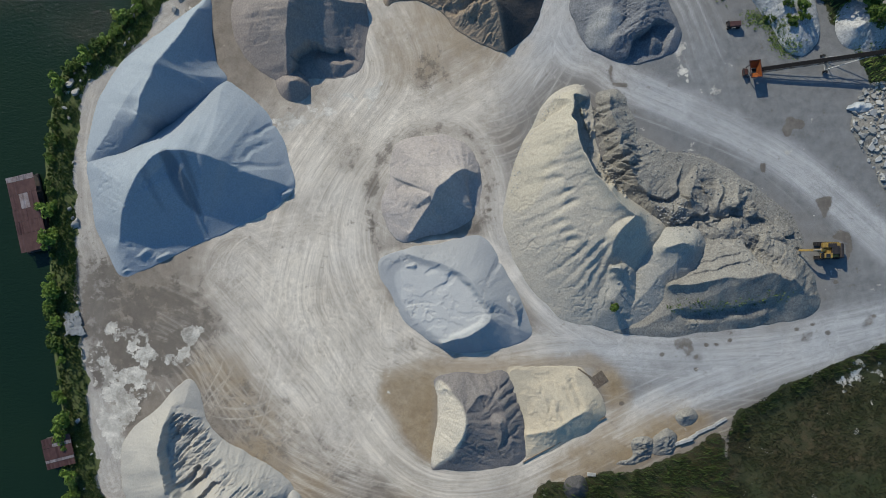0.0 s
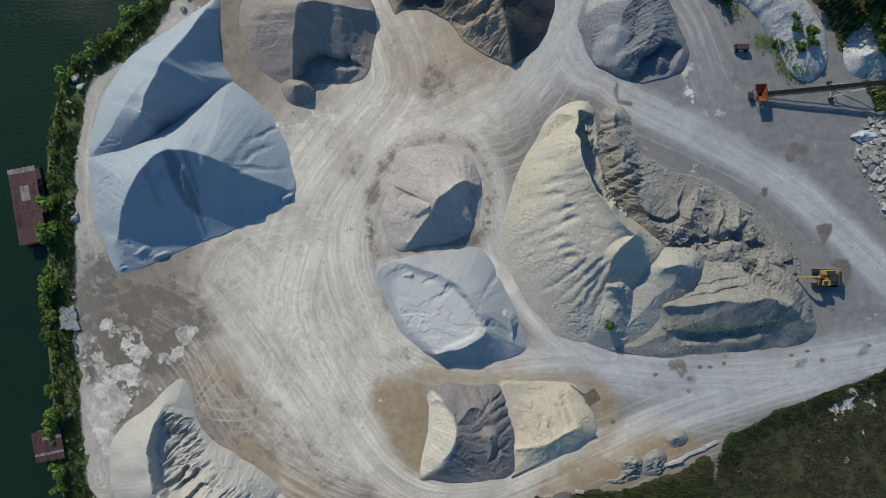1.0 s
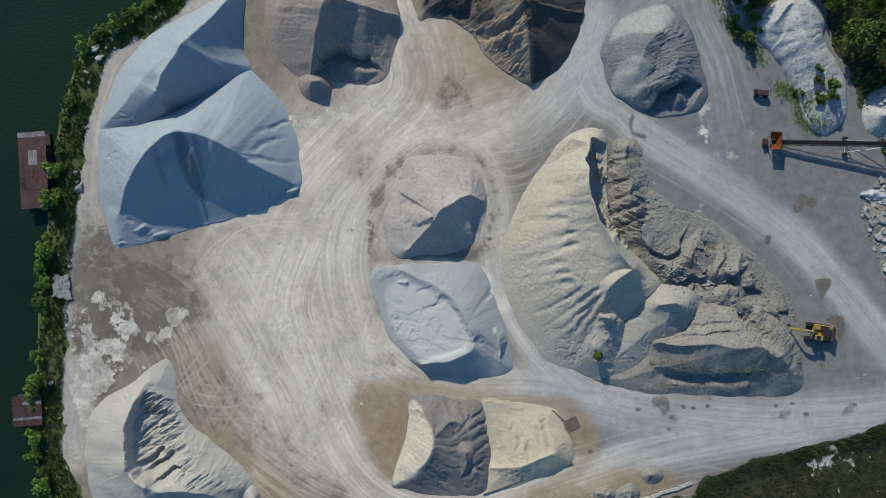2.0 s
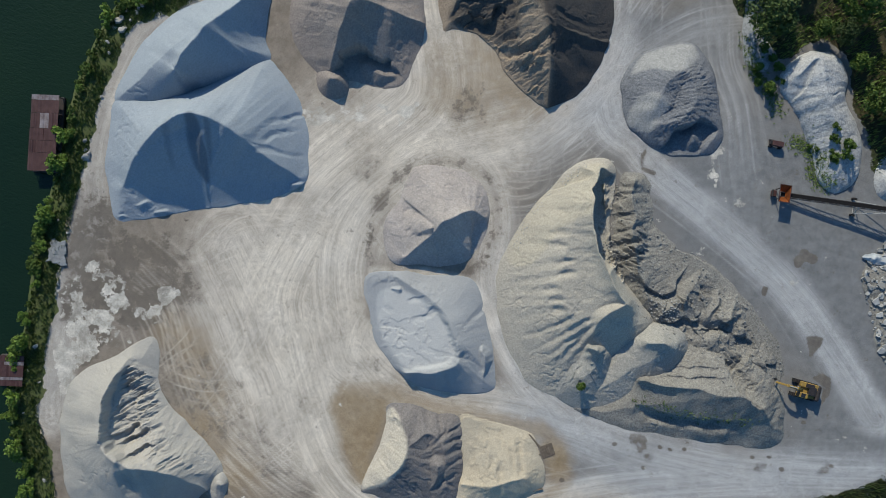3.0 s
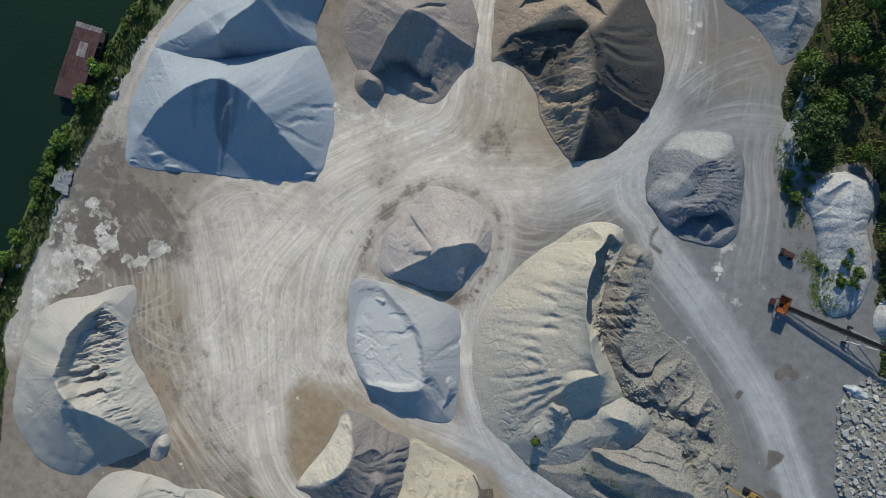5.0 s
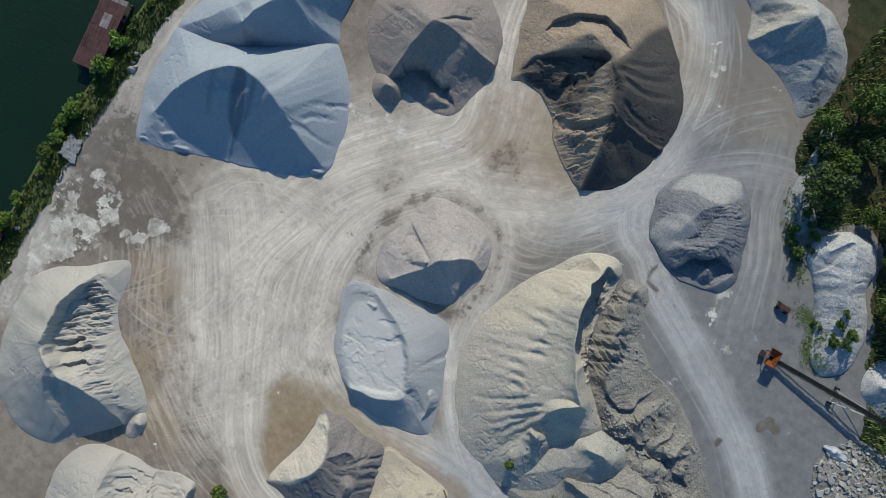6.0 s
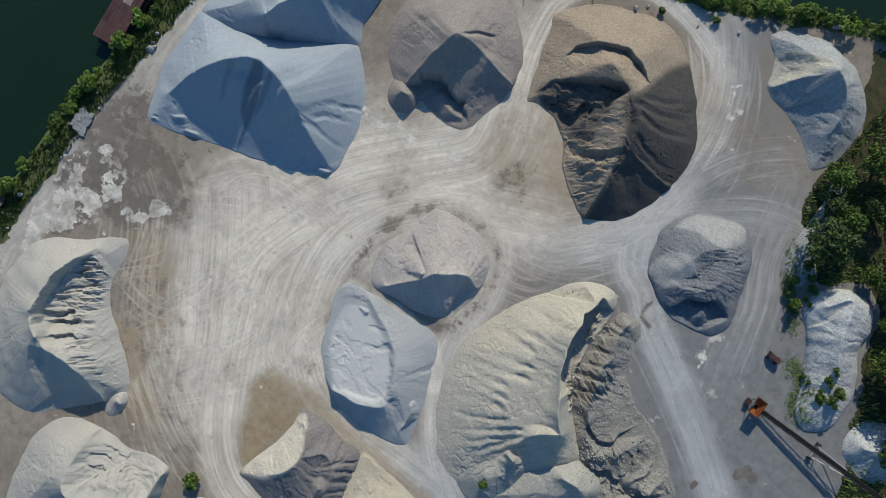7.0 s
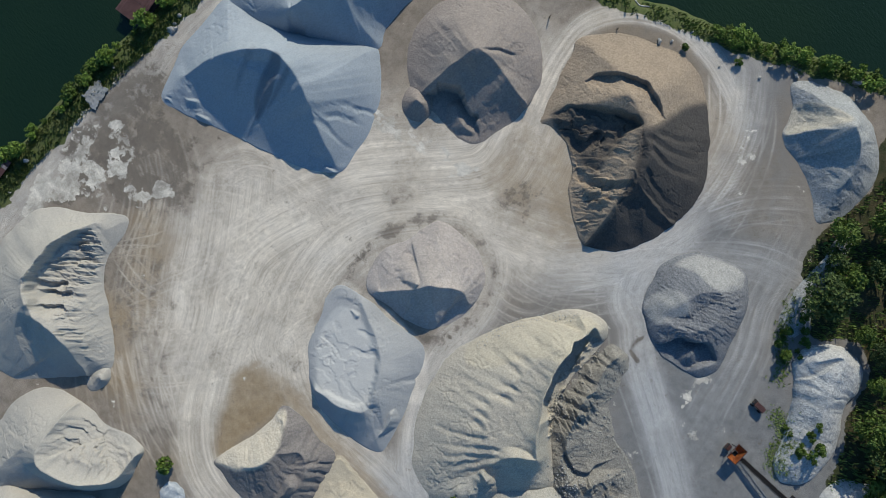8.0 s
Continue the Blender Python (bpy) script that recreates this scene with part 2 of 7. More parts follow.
GROUND, WATER = ground_material(), water_material()
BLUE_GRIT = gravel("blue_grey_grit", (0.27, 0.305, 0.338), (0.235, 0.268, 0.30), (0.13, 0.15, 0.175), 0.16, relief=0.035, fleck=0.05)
MAUVE_GRIT = gravel("mauve_brown_gravel", (0.245, 0.217, 0.198), (0.195, 0.172, 0.158), (0.50, 0.44, 0.36), 0.22, relief=0.06, fleck=0.06)
SLATE_GRIT = gravel("slate_grey_gravel", (0.19, 0.176, 0.169), (0.135, 0.125, 0.12), (0.45, 0.41, 0.34), 0.2, relief=0.06, fleck=0.07)
# Third colour: dark gravel and wet soil, deepened to carry the dug face's shade.
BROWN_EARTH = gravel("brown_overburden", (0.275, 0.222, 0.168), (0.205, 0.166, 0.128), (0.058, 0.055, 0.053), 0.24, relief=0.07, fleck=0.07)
DARK_GRIT = gravel("dark_basalt_gravel", (0.09, 0.087, 0.086), (0.055, 0.053, 0.053), (0.24, 0.245, 0.24), 0.22, relief=0.06, fleck=0.08)
BASALT = gravel("blue_basalt_gravel", (0.175, 0.182, 0.195), (0.12, 0.127, 0.137), (0.29, 0.29, 0.28), 0.2, relief=0.06, fleck=0.1)
PEBBLE = gravel("pinkish_pebble", (0.38, 0.345, 0.32), (0.25, 0.228, 0.212), (0.5, 0.47, 0.43), 0.24, relief=0.06, fleck=0.05)
PALE_FINES = gravel("pale_grey_fines", (0.31, 0.32, 0.326), (0.27, 0.28, 0.286), (0.45, 0.452, 0.442), 0.15, relief=0.025, fleck=0.03)
SANDY = gravel("sandy_crusher_run", (0.375, 0.347, 0.293), (0.295, 0.277, 0.24), (0.40, 0.36, 0.27), 0.2, relief=0.06, fleck=0.06)
KGREY = gravel("grey_crusher_run", (0.305, 0.295, 0.265), (0.24, 0.235, 0.215), (0.40, 0.36, 0.27), 0.2, relief=0.06, fleck=0.07)
RUBBLE_MIX = gravel("grey_rubble", (0.235, 0.225, 0.20), (0.135, 0.13, 0.12), (0.40, 0.36, 0.27), 0.2, relief=0.08, fleck=0.1)
YELLOW_SAND = gravel("yellow_sand", (0.46, 0.405, 0.31), (0.35, 0.305, 0.23), (0.6, 0.54, 0.43), 0.14, relief=0.04, fleck=0.05)
GREY_SAND = gravel("grey_quarry_sand", (0.35, 0.334, 0.302), (0.295, 0.282, 0.257), (0.52, 0.49, 0.43), 0.14, relief=0.035, fleck=0.04)
WHITE_STONE = gravel("white_limestone_lumps", (0.40, 0.405, 0.40), (0.25, 0.255, 0.255), (0.38, 0.345, 0.28), 0.26, relief=0.08, fleck=0.09)
GREY_STONE = gravel("grey_crushed_stone", (0.31, 0.318, 0.315), (0.20, 0.208, 0.21), (0.36, 0.33, 0.27), 0.22, relief=0.07, fleck=0.08)
ROCK = plain("pale_rock", (0.36, 0.35, 0.33), (0.24, 0.235, 0.22), 1.5, 0.9, 0, 0.04)
BOARD = plain("weathered_board", (0.13, 0.10, 0.075), (0.20, 0.165, 0.13), 2.5, 0.9, 0, 0.01)
BARK = plain("bark", (0.10, 0.075, 0.05), (0.15, 0.12, 0.09), 4.0, 0.9, 0, 0.03)
LEAF = leaves("leaf", (0.045, 0.09, 0.014), (0.115, 0.165, 0.028))
SHRUB_LEAF = leaves("shrub_leaf", (0.08, 0.15, 0.022), (0.19, 0.27, 0.045))
LEAF_DARK = leaves("dark_leaf", (0.026, 0.05, 0.012), (0.062, 0.092, 0.024))
BLADE = leaves("grass_blade", (0.019, 0.028, 0.010), (0.056, 0.05, 0.024))
BANK_BLADE = leaves("bank_blade", (0.085, 0.14, 0.03), (0.17, 0.22, 0.06))
REED = leaves("reed_blade", (0.026, 0.05, 0.012), (0.07, 0.098, 0.026))
RUST = plain("rusted_sheet", (0.06, 0.027, 0.025), (0.10, 0.05, 0.044), 0.7, 0.55, 0.2, 0.01)
RUST_LIGHT = plain("bleached_sheet", (0.30, 0.27, 0.27), (0.16, 0.11, 0.10), 0.9, 0.5, 0.2, 0.01)
ORANGE_RUST = plain("orange_rust", (0.42, 0.13, 0.03), (0.22, 0.07, 0.03), 1.3, 0.8, 0.1, 0.01)
DARK_STEEL = plain("dark_steel", (0.035, 0.033, 0.034), (0.07, 0.055, 0.05), 2.0, 0.55, 0.5, 0.005)
BELT = plain("belt_rubber", (0.010, 0.010, 0.011), (0.018, 0.017, 0.017), 3.0, 1.0, 0, 0.0)
RUBBER = plain("rubber", (0.02, 0.02, 0.021), (0.035, 0.034, 0.033), 6.0, 0.9, 0, 0.01)
YELLOW = plain("yellow_paint", (0.34, 0.215, 0.045), (0.19, 0.135, 0.05), 1.2, 0.5, 0, 0.004)
GREY_METAL = plain("galvanised_steel", (0.42, 0.42, 0.42), (0.30, 0.30, 0.29), 1.5, 0.5, 0.5, 0.004)
CONCRETE = plain("concrete", (0.42, 0.41, 0.385), (0.30, 0.292, 0.275), 1.2, 0.9, 0, 0.02)
OLD_SHEET = plain("weathered_sheet", (0.25, 0.26, 0.265), (0.16, 0.165, 0.165), 1.0, 0.8, 0, 0.04)
TARP = plain("white_tarpaulin", (0.38, 0.41, 0.43), (0.28, 0.305, 0.32), 0.8, 0.6, 0, 0.03)
GLASS = plain("dark_cab_glass", (0.02, 0.025, 0.03), (0.03, 0.035, 0.04), 1.0, 0.08, 0, 0.0)


# ---- land, lake and the painted wear of the yard ----
SHORE = [(-52.5, -72.7), (-56.3, -59.2), (-63.3, -45), (-68, -36.3), (-71.4, -10.9), (-72.3, -0.8), (-73, 9.3), (-73.6, 19.5), (-72.9, 29.7), (-70.8, 37.4), (-66.9, 40.8), (-61.8, 44.6), (-58.3, 49.5), (-56.9, 52.9), (-40.5, 65.5), (-26.6, 72.1), (-18.6, 75.8), (-13.4, 79.2), (-5.9, 83.2), (1.5, 87.2), (8.4, 91.7), (15.3, 96.1), (24.1, 101.4), (42.8, 110.9)]
LAND = np.vstack([curve(SHORE, False, 6), [(400, 40), (3000, 200), (3000, -3000), (-400, -3000), (-60, -300)]])
X0, X1, Y0, Y1, CELL = -80.0, 82.0, -64.0, 104.0, 0.215
inner_x, inner_y = np.arange(X0, X1, CELL), np.arange(Y0, Y1, CELL)
gx, gy = np.meshgrid(inner_x, inner_y)
wear = {k: np.zeros(gx.shape) for k in ("pale", "damp", "brown", "grey", "grass", "tyre", "rut", "chalk", "turf")}
ragged_x = 0.9 * fbm(gx / 4, gy / 4, 1) + 0.35 * fbm(gx / 0.9, gy / 0.9, 5, 2)
ragged_y = 0.9 * fbm(gx / 4, gy / 4, 3) + 0.35 * fbm(gx / 0.9, gy / 0.9, 7, 2)


def window(line, margin):
    """Slices of the inner grid round a line."""
    lo, hi = line[:, :2].min(0) - margin, line[:, :2].max(0) + margin
    a, b = np.clip(((np.array([lo[0], hi[0]]) - X0) / CELL).astype(int), 0, len(inner_x))
    c, d = np.clip(((np.array([lo[1], hi[1]]) - Y0) / CELL).astype(int), 0, len(inner_y))
    return slice(c, d), slice(a, b)


def lay(channel, w, amount):
    wear[channel][w] = 1 - (1 - wear[channel][w]) * (1 - np.clip(amount, 0, 1))


def patch(points, channel, amount, soft=1.0, rag=1.0, holes=0.0):
    """An area of the ground with a ragged edge."""
    line = curve(points, True, 5)
    w = window(line, 4 + soft)
    x, y = gx[w] + rag * ragged_x[w], gy[w] + rag * ragged_y[w]
    a = step(-soft, soft, depth_in(x, y, line))
    if holes:
        a = a * (1 - holes * step(-0.1, 0.5, fbm(gx[w] / 2.2, gy[w] / 2.2, 4)))
    lay(channel, w, amount * a)


def lane(points, channel, width, amount, soft=2.0, rag=0.6, streak=0.5, seed=0):
    """A driven band: pale or dark with streaks that run along it."""
    line = curve(points, False, 8)
    w = window(line, width + soft + 2)
    x, y = gx[w] + rag * ragged_x[w], gy[w] + rag * ragged_y[w]
    d, s, _ = to_line(x, y, line)
    dd, ss, _ = to_line(gx[w], gy[w], line)
    a = 1 - step(width / 2 - soft, width / 2 + soft, d)
    f = 1 - streak * (0.5 + 0.6 * fbm(dd * 1.5, ss * 0.035, seed, 3) + 0.3 * fbm(gx[w] / 3, gy[w] / 3, seed + 2, 3))
    lay(channel, w, amount * a * np.clip(f, 0, 1.2))


def tyres(points, spread_m, count, amount, seed, channel="tyre", gauge=1.9):
    """Pairs of wheel tracks that follow a line, each at its own offset and drift."""
    rng = np.random.default_rng(seed)
    line = curve(points, False, 12)
    seg = np.hypot(*np.diff(line, axis=0).T)
    s = np.r_[0, np.cumsum(seg)]
    at = np.arange(0, s[-1], CELL * 0.6)
    px, py = np.interp(at, s, line[:, 0]), np.interp(at, s, line[:, 1])
    tx, ty = np.gradient(px), np.gradient(py)
    size = np.hypot(tx, ty) + 1e-9
    nx, ny = -ty / size, tx / size
    mark = np.zeros(gx.shape)
    for _ in range(count):
        a = rng.normal(0, spread_m) + rng.normal(0, spread_m * 0.6) * (at / s[-1] - 0.5) * 2
        a = a + rng.normal(0, 0.5) * np.sin(at / s[-1] * rng.uniform(2, 6) + rng.uniform(0, 6))
        start, end = sorted(rng.uniform(-0.2, 1.2, 2))
        end = max(end, start + 0.35)
        fade = np.clip(np.minimum(at / s[-1] - start, end - at / s[-1]) * s[-1] / 6, 0, 1) * np.clip(np.minimum(at, s[-1] - at) / (2 + 6 * rng.uniform()), 0, 1)
        live = fade > 0.02
        force = 0.25 + 0.75 * rng.uniform() ** 2
        for side in (-gauge / 2, gauge / 2):
            fx_, fy_ = (px + nx * (a + side) - X0) / CELL, (py + ny * (a + side) - Y0) / CELL
            ix, iy = np.floor(fx_).astype(int), np.floor(fy_).astype(int)
            ok = live & (ix > 0) & (iy > 0) & (ix < len(inner_x) - 2) & (iy < len(inner_y) - 2)
            for dx in (0, 1):
                for dy in (0, 1):
                    near = force * (fade * np.clip(1.05 - np.hypot(fx_ - ix - dx, fy_ - iy - dy), 0, 1))[ok]
                    np.maximum.at(mark, (iy[ok] + dy, ix[ok] + dx), near)
    wear[channel] = np.maximum(wear[channel], amount * mark * np.clip(0.85 + 0.6 * fbm(gx / 5, gy / 5, seed), 0, 1.1))
    return mark


LANES = [curve(p, False, 4) for p in ([(83.2, -6.7), (75.1, -8.9), (58.7, -12.4), (42, -13.7), (27.2, -12.9), (15.3, -13.5), (4.4, -15.2), (-4.5, -13.9), (-11.5, -9.8)], [(-11.5, -10.8), (-16.5, -1.8), (-18.6, 6.2), (-17.4, 14.2), (-13.1, 21.3), (-7.1, 27.2), (-0.5, 27.2), (3.7, 23.5), (6.5, 17.2), (7.3, 9.2), (10, 3.2), (14.9, -3.3), (20.8, -8.3), (27.7, -11.9)], [(-24.5, -12.8), (-18.4, -22.7), (-11.4, -31.5), (-3.5, -36.1), (6.4, -36.1), (15.2, -32.8), (27.1, -26.6), (38.9, -20.7), (52.7, -15.4), (66.5, -10.7)], [(18.3, 56), (17.7, 47.7), (20.7, 40.5), (25.7, 38.2), (30.7, 34.6), (39.6, 30.5), (50.5, 25.2), (59.3, 20.1), (69, 12.1), (78.6, 3.1)], [(18.7, 48.7), (16.2, 42.6), (10.6, 37.5), (4.5, 33.5), (-2.5, 29.4), (-8.6, 26.4)], [(-14.7, 47.9), (-10.6, 36.6), (-16.7, 26.4), (-23.7, 16.3), (-27.6, 5.2), (-28.5, -6.8), (-20.4, -19.7)], [(-38.7, 2.2), (-30.6, -6.8), (-24.5, -14.8)], [(6.4, 32.8), (13, 42.9), (15.3, 50.4), (15.1, 59.5), (13.2, 67.6), (9.9, 74.3), (3.8, 81.1)], [(6.7, 32.6), (13.9, 42.1), (17.7, 50.7), (19.6, 59.9), (23, 67.7), (29.4, 75.1)], [(8.5, 33.6), (15.8, 43), (20.9, 50.4), (26.6, 57.2), (32.8, 62.1), (41, 65)], [(-15.4, 49.3), (-19.4, 58.6), (-20.6, 66.3), (-17.2, 73.3), (-10.5, 78), (-2.2, 79.3), (5.3, 78), (10.7, 75.8)], [(29.9, 70), (33.9, 62.5), (37.9, 55.1), (41.9, 47.7), (44, 38.1), (46.6, 29.3)], [(-51.6, 48.2), (-61.8, 40.5), (-65.7, 33.8), (-67.4, 25.6), (-67.4, 16.4), (-66.4, 7.2), (-64, -0.8), (-65.8, -10.9), (-63.5, -22.8), (-60.2, -36.6)])]


def flow_field():
    """For each place the length across and along the nearest lane: the streaks of the ground follow it."""
    cx, cy = np.meshgrid(inner_x[::4], inner_y[::4])
    best = np.full(cx.shape, 1e9)
    u, v = np.zeros(cx.shape), np.zeros(cx.shape)
    for k, line in enumerate(LANES):
        d, s, _ = to_line(cx, cy, line)
        near = d < best
        best, u, v = np.where(near, d, best), np.where(near, d, u), np.where(near, s + 60 * k, v)
    i, j = np.arange(len(inner_y)) // 4, np.arange(len(inner_x)) // 4
    fi, fj = (np.arange(len(inner_y)) % 4 / 4)[:, None], (np.arange(len(inner_x)) % 4 / 4)[None, :]

    def up(a):
        p = np.pad(a, ((0, 1), (0, 1)), mode="edge")
        return (p[i][:, j] * (1 - fi) + p[i + 1][:, j] * fi) * (1 - fj) + (p[i][:, j + 1] * (1 - fi) + p[i + 1][:, j + 1] * fi) * fj

    return up(u), up(v)


flow_u, flow_v = flow_field()
patch([(30.7, 34.4), (39.8, 43.5), (49.9, 49.5), (76.8, 55.5), (109.1, 39), (88.1, -6.7), (68.5, -9.7), (62.7, -6.7), (62.9, 4.1), (57.2, 12.1), (34.6, 24.2)], "grey", 0.95, 6, 2)
patch([(-22.1, 61.6), (-17.3, 72), (-2.7, 76.4), (12.2, 75.2), (22.5, 76.6), (32.5, 73), (28.3, 63.6), (12.9, 65.4), (-5.4, 74.9)], "brown", 0.25, 4, 2, 0.5)
patch([(14.8, 41.5), (18.5, 47.4), (16.6, 63.5), (9.3, 76.5), (-4.3, 79.2), (-17.5, 74.8), (-8.3, 84), (9, 88.5), (15.9, 81.1), (23.8, 78.1), (33.1, 73.7), (38.6, 64.9), (47.5, 45.3), (46.6, 29.3), (30.3, 37.1)], "grey", 0.7, 5, 2)
patch([(9.6, 43.7), (8.5, 24.3), (7.5, 9.2), (9.9, -0.8), (15.4, -10.7), (25.2, -16.6), (48.7, -20.5), (88.1, -6.7), (90.4, 69.8), (19.9, 66.3)], "grey", 0.6, 8, 2)
patch([(20.3, -10.7), (25.2, -19.6), (38.9, -22.5), (53.6, -20.5), (87.9, -10.6), (88.2, -0.8), (62.7, -6.7), (39.1, -10.5)], "grey", 0.85, 5, 2)
lane([(-14.7, 47.9), (-10.6, 36.6), (-16.7, 26.4), (-23.7, 16.3), (-27.6, 5.2), (-28.5, -6.8), (-20.4, -19.7)], "pale", 27, 1.0, 9, 3, 0.15, 1)
lane([(-38.7, 2.2), (-30.6, -6.8), (-24.5, -14.8)], "pale", 20, 0.35, 9, 3, 0.4, 2)
lane([(83.2, -6.7), (75.1, -8.9), (58.7, -12.4), (42, -13.7), (27.2, -12.9), (15.3, -13.5), (4.4, -15.2), (-4.5, -13.9), (-11.5, -9.8)], "pale", 9.0, 1.0, 2.2, 0.8, 0.15, 3)
lane([(-11.5, -10.8), (-16.5, -1.8), (-18.6, 6.2), (-17.4, 14.2), (-13.1, 21.3), (-7.1, 27.2), (-0.5, 27.2), (3.7, 23.5), (6.5, 17.2), (7.3, 9.2), (10, 3.2), (14.9, -3.3), (20.8, -8.3), (27.7, -11.9)], "pale", 6.0, 1.0, 1.8, 0.5, 0.25, 4)
lane([(-24.5, -12.8), (-18.4, -22.7), (-11.4, -31.5), (-3.5, -36.1), (6.4, -36.1), (15.2, -32.8), (27.1, -26.6), (38.9, -20.7), (52.7, -15.4), (66.5, -10.7)], "pale", 7.0, 0.95, 2.0, 0.6, 0.25, 5)
lane([(18.3, 56), (17.7, 47.7), (20.7, 40.5), (25.7, 38.2), (30.7, 34.6), (39.6, 30.5), (50.5, 25.2), (59.3, 20.1), (69, 12.1), (78.6, 3.1)], "pale", 6.2, 1.0, 1.6, 0.6, 0.12, 6)
lane([(18.7, 48.7), (16.2, 42.6), (10.6, 37.5), (4.5, 33.5), (-2.5, 29.4), (-8.6, 26.4)], "pale", 10, 0.75, 4, 1.5, 0.5, 7)
lane([(6.4, 32.8), (13, 42.9), (15.3, 50.4), (15.1, 59.5), (13.2, 67.6), (9.9, 74.3), (3.8, 81.1)], "pale", 9, 0.75, 4, 1.0, 0.6, 8)
lane([(8.5, 33.6), (15.8, 43), (20.9, 50.4), (26.6, 57.2), (32.8, 62.1), (41, 65)], "pale", 5, 0.5, 2.5, 1.0, 0.6, 13)
lane([(-15.4, 49.3), (-19.4, 58.6), (-20.6, 66.3), (-17.2, 73.3), (-10.5, 78), (-2.2, 79.3), (5.3, 78), (10.7, 75.8)], "pale", 3.6, 1.0, 1.0, 0.3, 0.3, 9)
lane([(-14.7, 40.8), (-14.1, 46.9), (-19.4, 58.6)], "pale", 3.0, 0.5, 1.0, 0.3, 0.55, 9)
lane([(29.9, 70), (33.9, 62.5), (37.9, 55.1), (41.9, 47.7), (44, 38.1), (46.6, 29.3)], "pale", 8, 0.3, 4, 1.0, 0.7, 10)
lane([(-51.6, 48.2), (-61.8, 40.5), (-65.7, 33.8), (-67.4, 25.6), (-67.4, 16.4), (-66.4, 7.2), (-64, -0.8), (-65.8, -10.9), (-63.5, -22.8), (-60.2, -36.6)], "grey", 6.5, 0.4, 2, 0.8, 0.4, 1)
lane([(-51.6, 48.2), (-61.8, 40.5), (-65.7, 33.8), (-67.4, 25.6), (-67.4, 16.4), (-66.4, 7.2), (-64, -0.8), (-65.8, -10.9), (-63.5, -22.8), (-60.2, -36.6)], "pale", 6.0, 0.85, 1.6, 0.8, 0.3, 12)
TRACKS = (  # line, spread, how many, strength
    ([(-40.7, -2.8), (-40.7, 1.2), (-37.7, 5.2), (-31.7, 6.2), (-27.6, 2.2)], 2.4, 26, 0.5), ([(-55.8, -6.9), (-46.6, -10.8), (-38.4, -20.8), (-28.3, -29.6), (-16.4, -35.4), (-6.5, -37.3)], 5.0, 60, 0.6), ([(-47.5, -20.8), (-40.4, -24.7), (-32.4, -25.2), (-26.4, -20.7)], 3.0, 30, 0.6), ([(-38.4, -26.7), (-30.3, -32.5), (-20.3, -36.4), (-10.4, -38.3)], 3.5, 36, 0.6), ([(-33.2, -38.4), (-33.3, -30.6), (-28.4, -22.7), (-24.5, -14.8), (-24.5, -4.8), (-22.6, 5.2)], 7.0, 80, 0.5),
    ([(-10.5, -9.8), (-16.5, -2.8), (-24.6, 1.2), (-33.6, -0.8), (-38.6, -6.8)], 6.0, 60, 0.5), ([(-18.7, 19.3), (-10.6, 24.4), (-0.5, 30.4), (9.6, 34.5), (17.7, 43.6)], 4.5, 50, 0.5), ([(1.5, 26.3), (7.5, 24.3), (11.6, 27.3), (9.6, 32.4), (4.5, 32.4)], 2.4, 30, 0.5), ([(6.4, 32.8), (13, 42.9), (15.3, 50.4), (15.1, 59.5), (13.2, 67.6), (9.9, 74.3), (3.8, 81.1)], 3.0, 80, 0.7), ([(6.7, 32.6), (13.9, 42.1), (17.7, 50.7), (19.6, 59.9), (23, 67.7), (29.4, 75.1)], 2.4, 60, 0.65), ([(8.5, 33.6), (15.8, 43), (20.9, 50.4), (26.6, 57.2), (32.8, 62.1), (41, 65)], 2.0, 44, 0.6), ([(31.2, 72), (34.1, 65), (37, 56.6), (41.6, 50), (44.7, 43.4), (47.6, 36.5)], 2.4, 44, 0.55), ([(-24.5, -12.8), (-18.4, -22.7), (-11.4, -31.5), (-3.5, -36.1), (6.4, -36.1), (15.2, -32.8), (27.1, -26.6), (38.9, -20.7), (52.7, -15.4), (66.5, -10.7)], 1.8, 30, 0.5),
    ([(83.2, -6.7), (75.1, -8.9), (58.7, -12.4), (42, -13.7), (27.2, -12.9), (15.3, -13.5), (4.4, -15.2), (-4.5, -13.9), (-11.5, -9.8)], 2.6, 40, 0.4), ([(-11.5, -10.8), (-16.5, -1.8), (-18.6, 6.2), (-17.4, 14.2), (-13.1, 21.3), (-7.1, 27.2), (-0.5, 27.2), (3.7, 23.5), (6.5, 17.2), (7.3, 9.2), (10, 3.2), (14.9, -3.3), (20.8, -8.3), (27.7, -11.9)], 1.9, 40, 0.5), ([(18.3, 56), (17.7, 47.7), (20.7, 40.5), (25.7, 38.2), (30.7, 34.6), (39.6, 30.5), (50.5, 25.2), (59.3, 20.1), (69, 12.1), (78.6, 3.1)], 1.6, 26, 0.4), ([(-15.4, 49.3), (-19.4, 58.6), (-20.6, 66.3), (-17.2, 73.3), (-10.5, 78), (-2.2, 79.3), (5.3, 78), (10.7, 75.8)], 0.35, 14, 0.9))
for k, (points, side, count, force) in enumerate(TRACKS):
    tyres(points, side, int(count * 0.75), min(1.0, force * 1.15), 11 + k)
    tyres(points, side * 1.1, count // 3, force * 1.0, 51 + k, "rut")
lane([(-15.1, 16.3), (-11.6, 23.3), (-4.5, 26.6), (2.5, 25.3), (5.7, 18.2), (5.7, 11.2), (3.5, 8.2)], "damp", 2.2, 0.55, 1.2, 0.8, 0.3, 1)
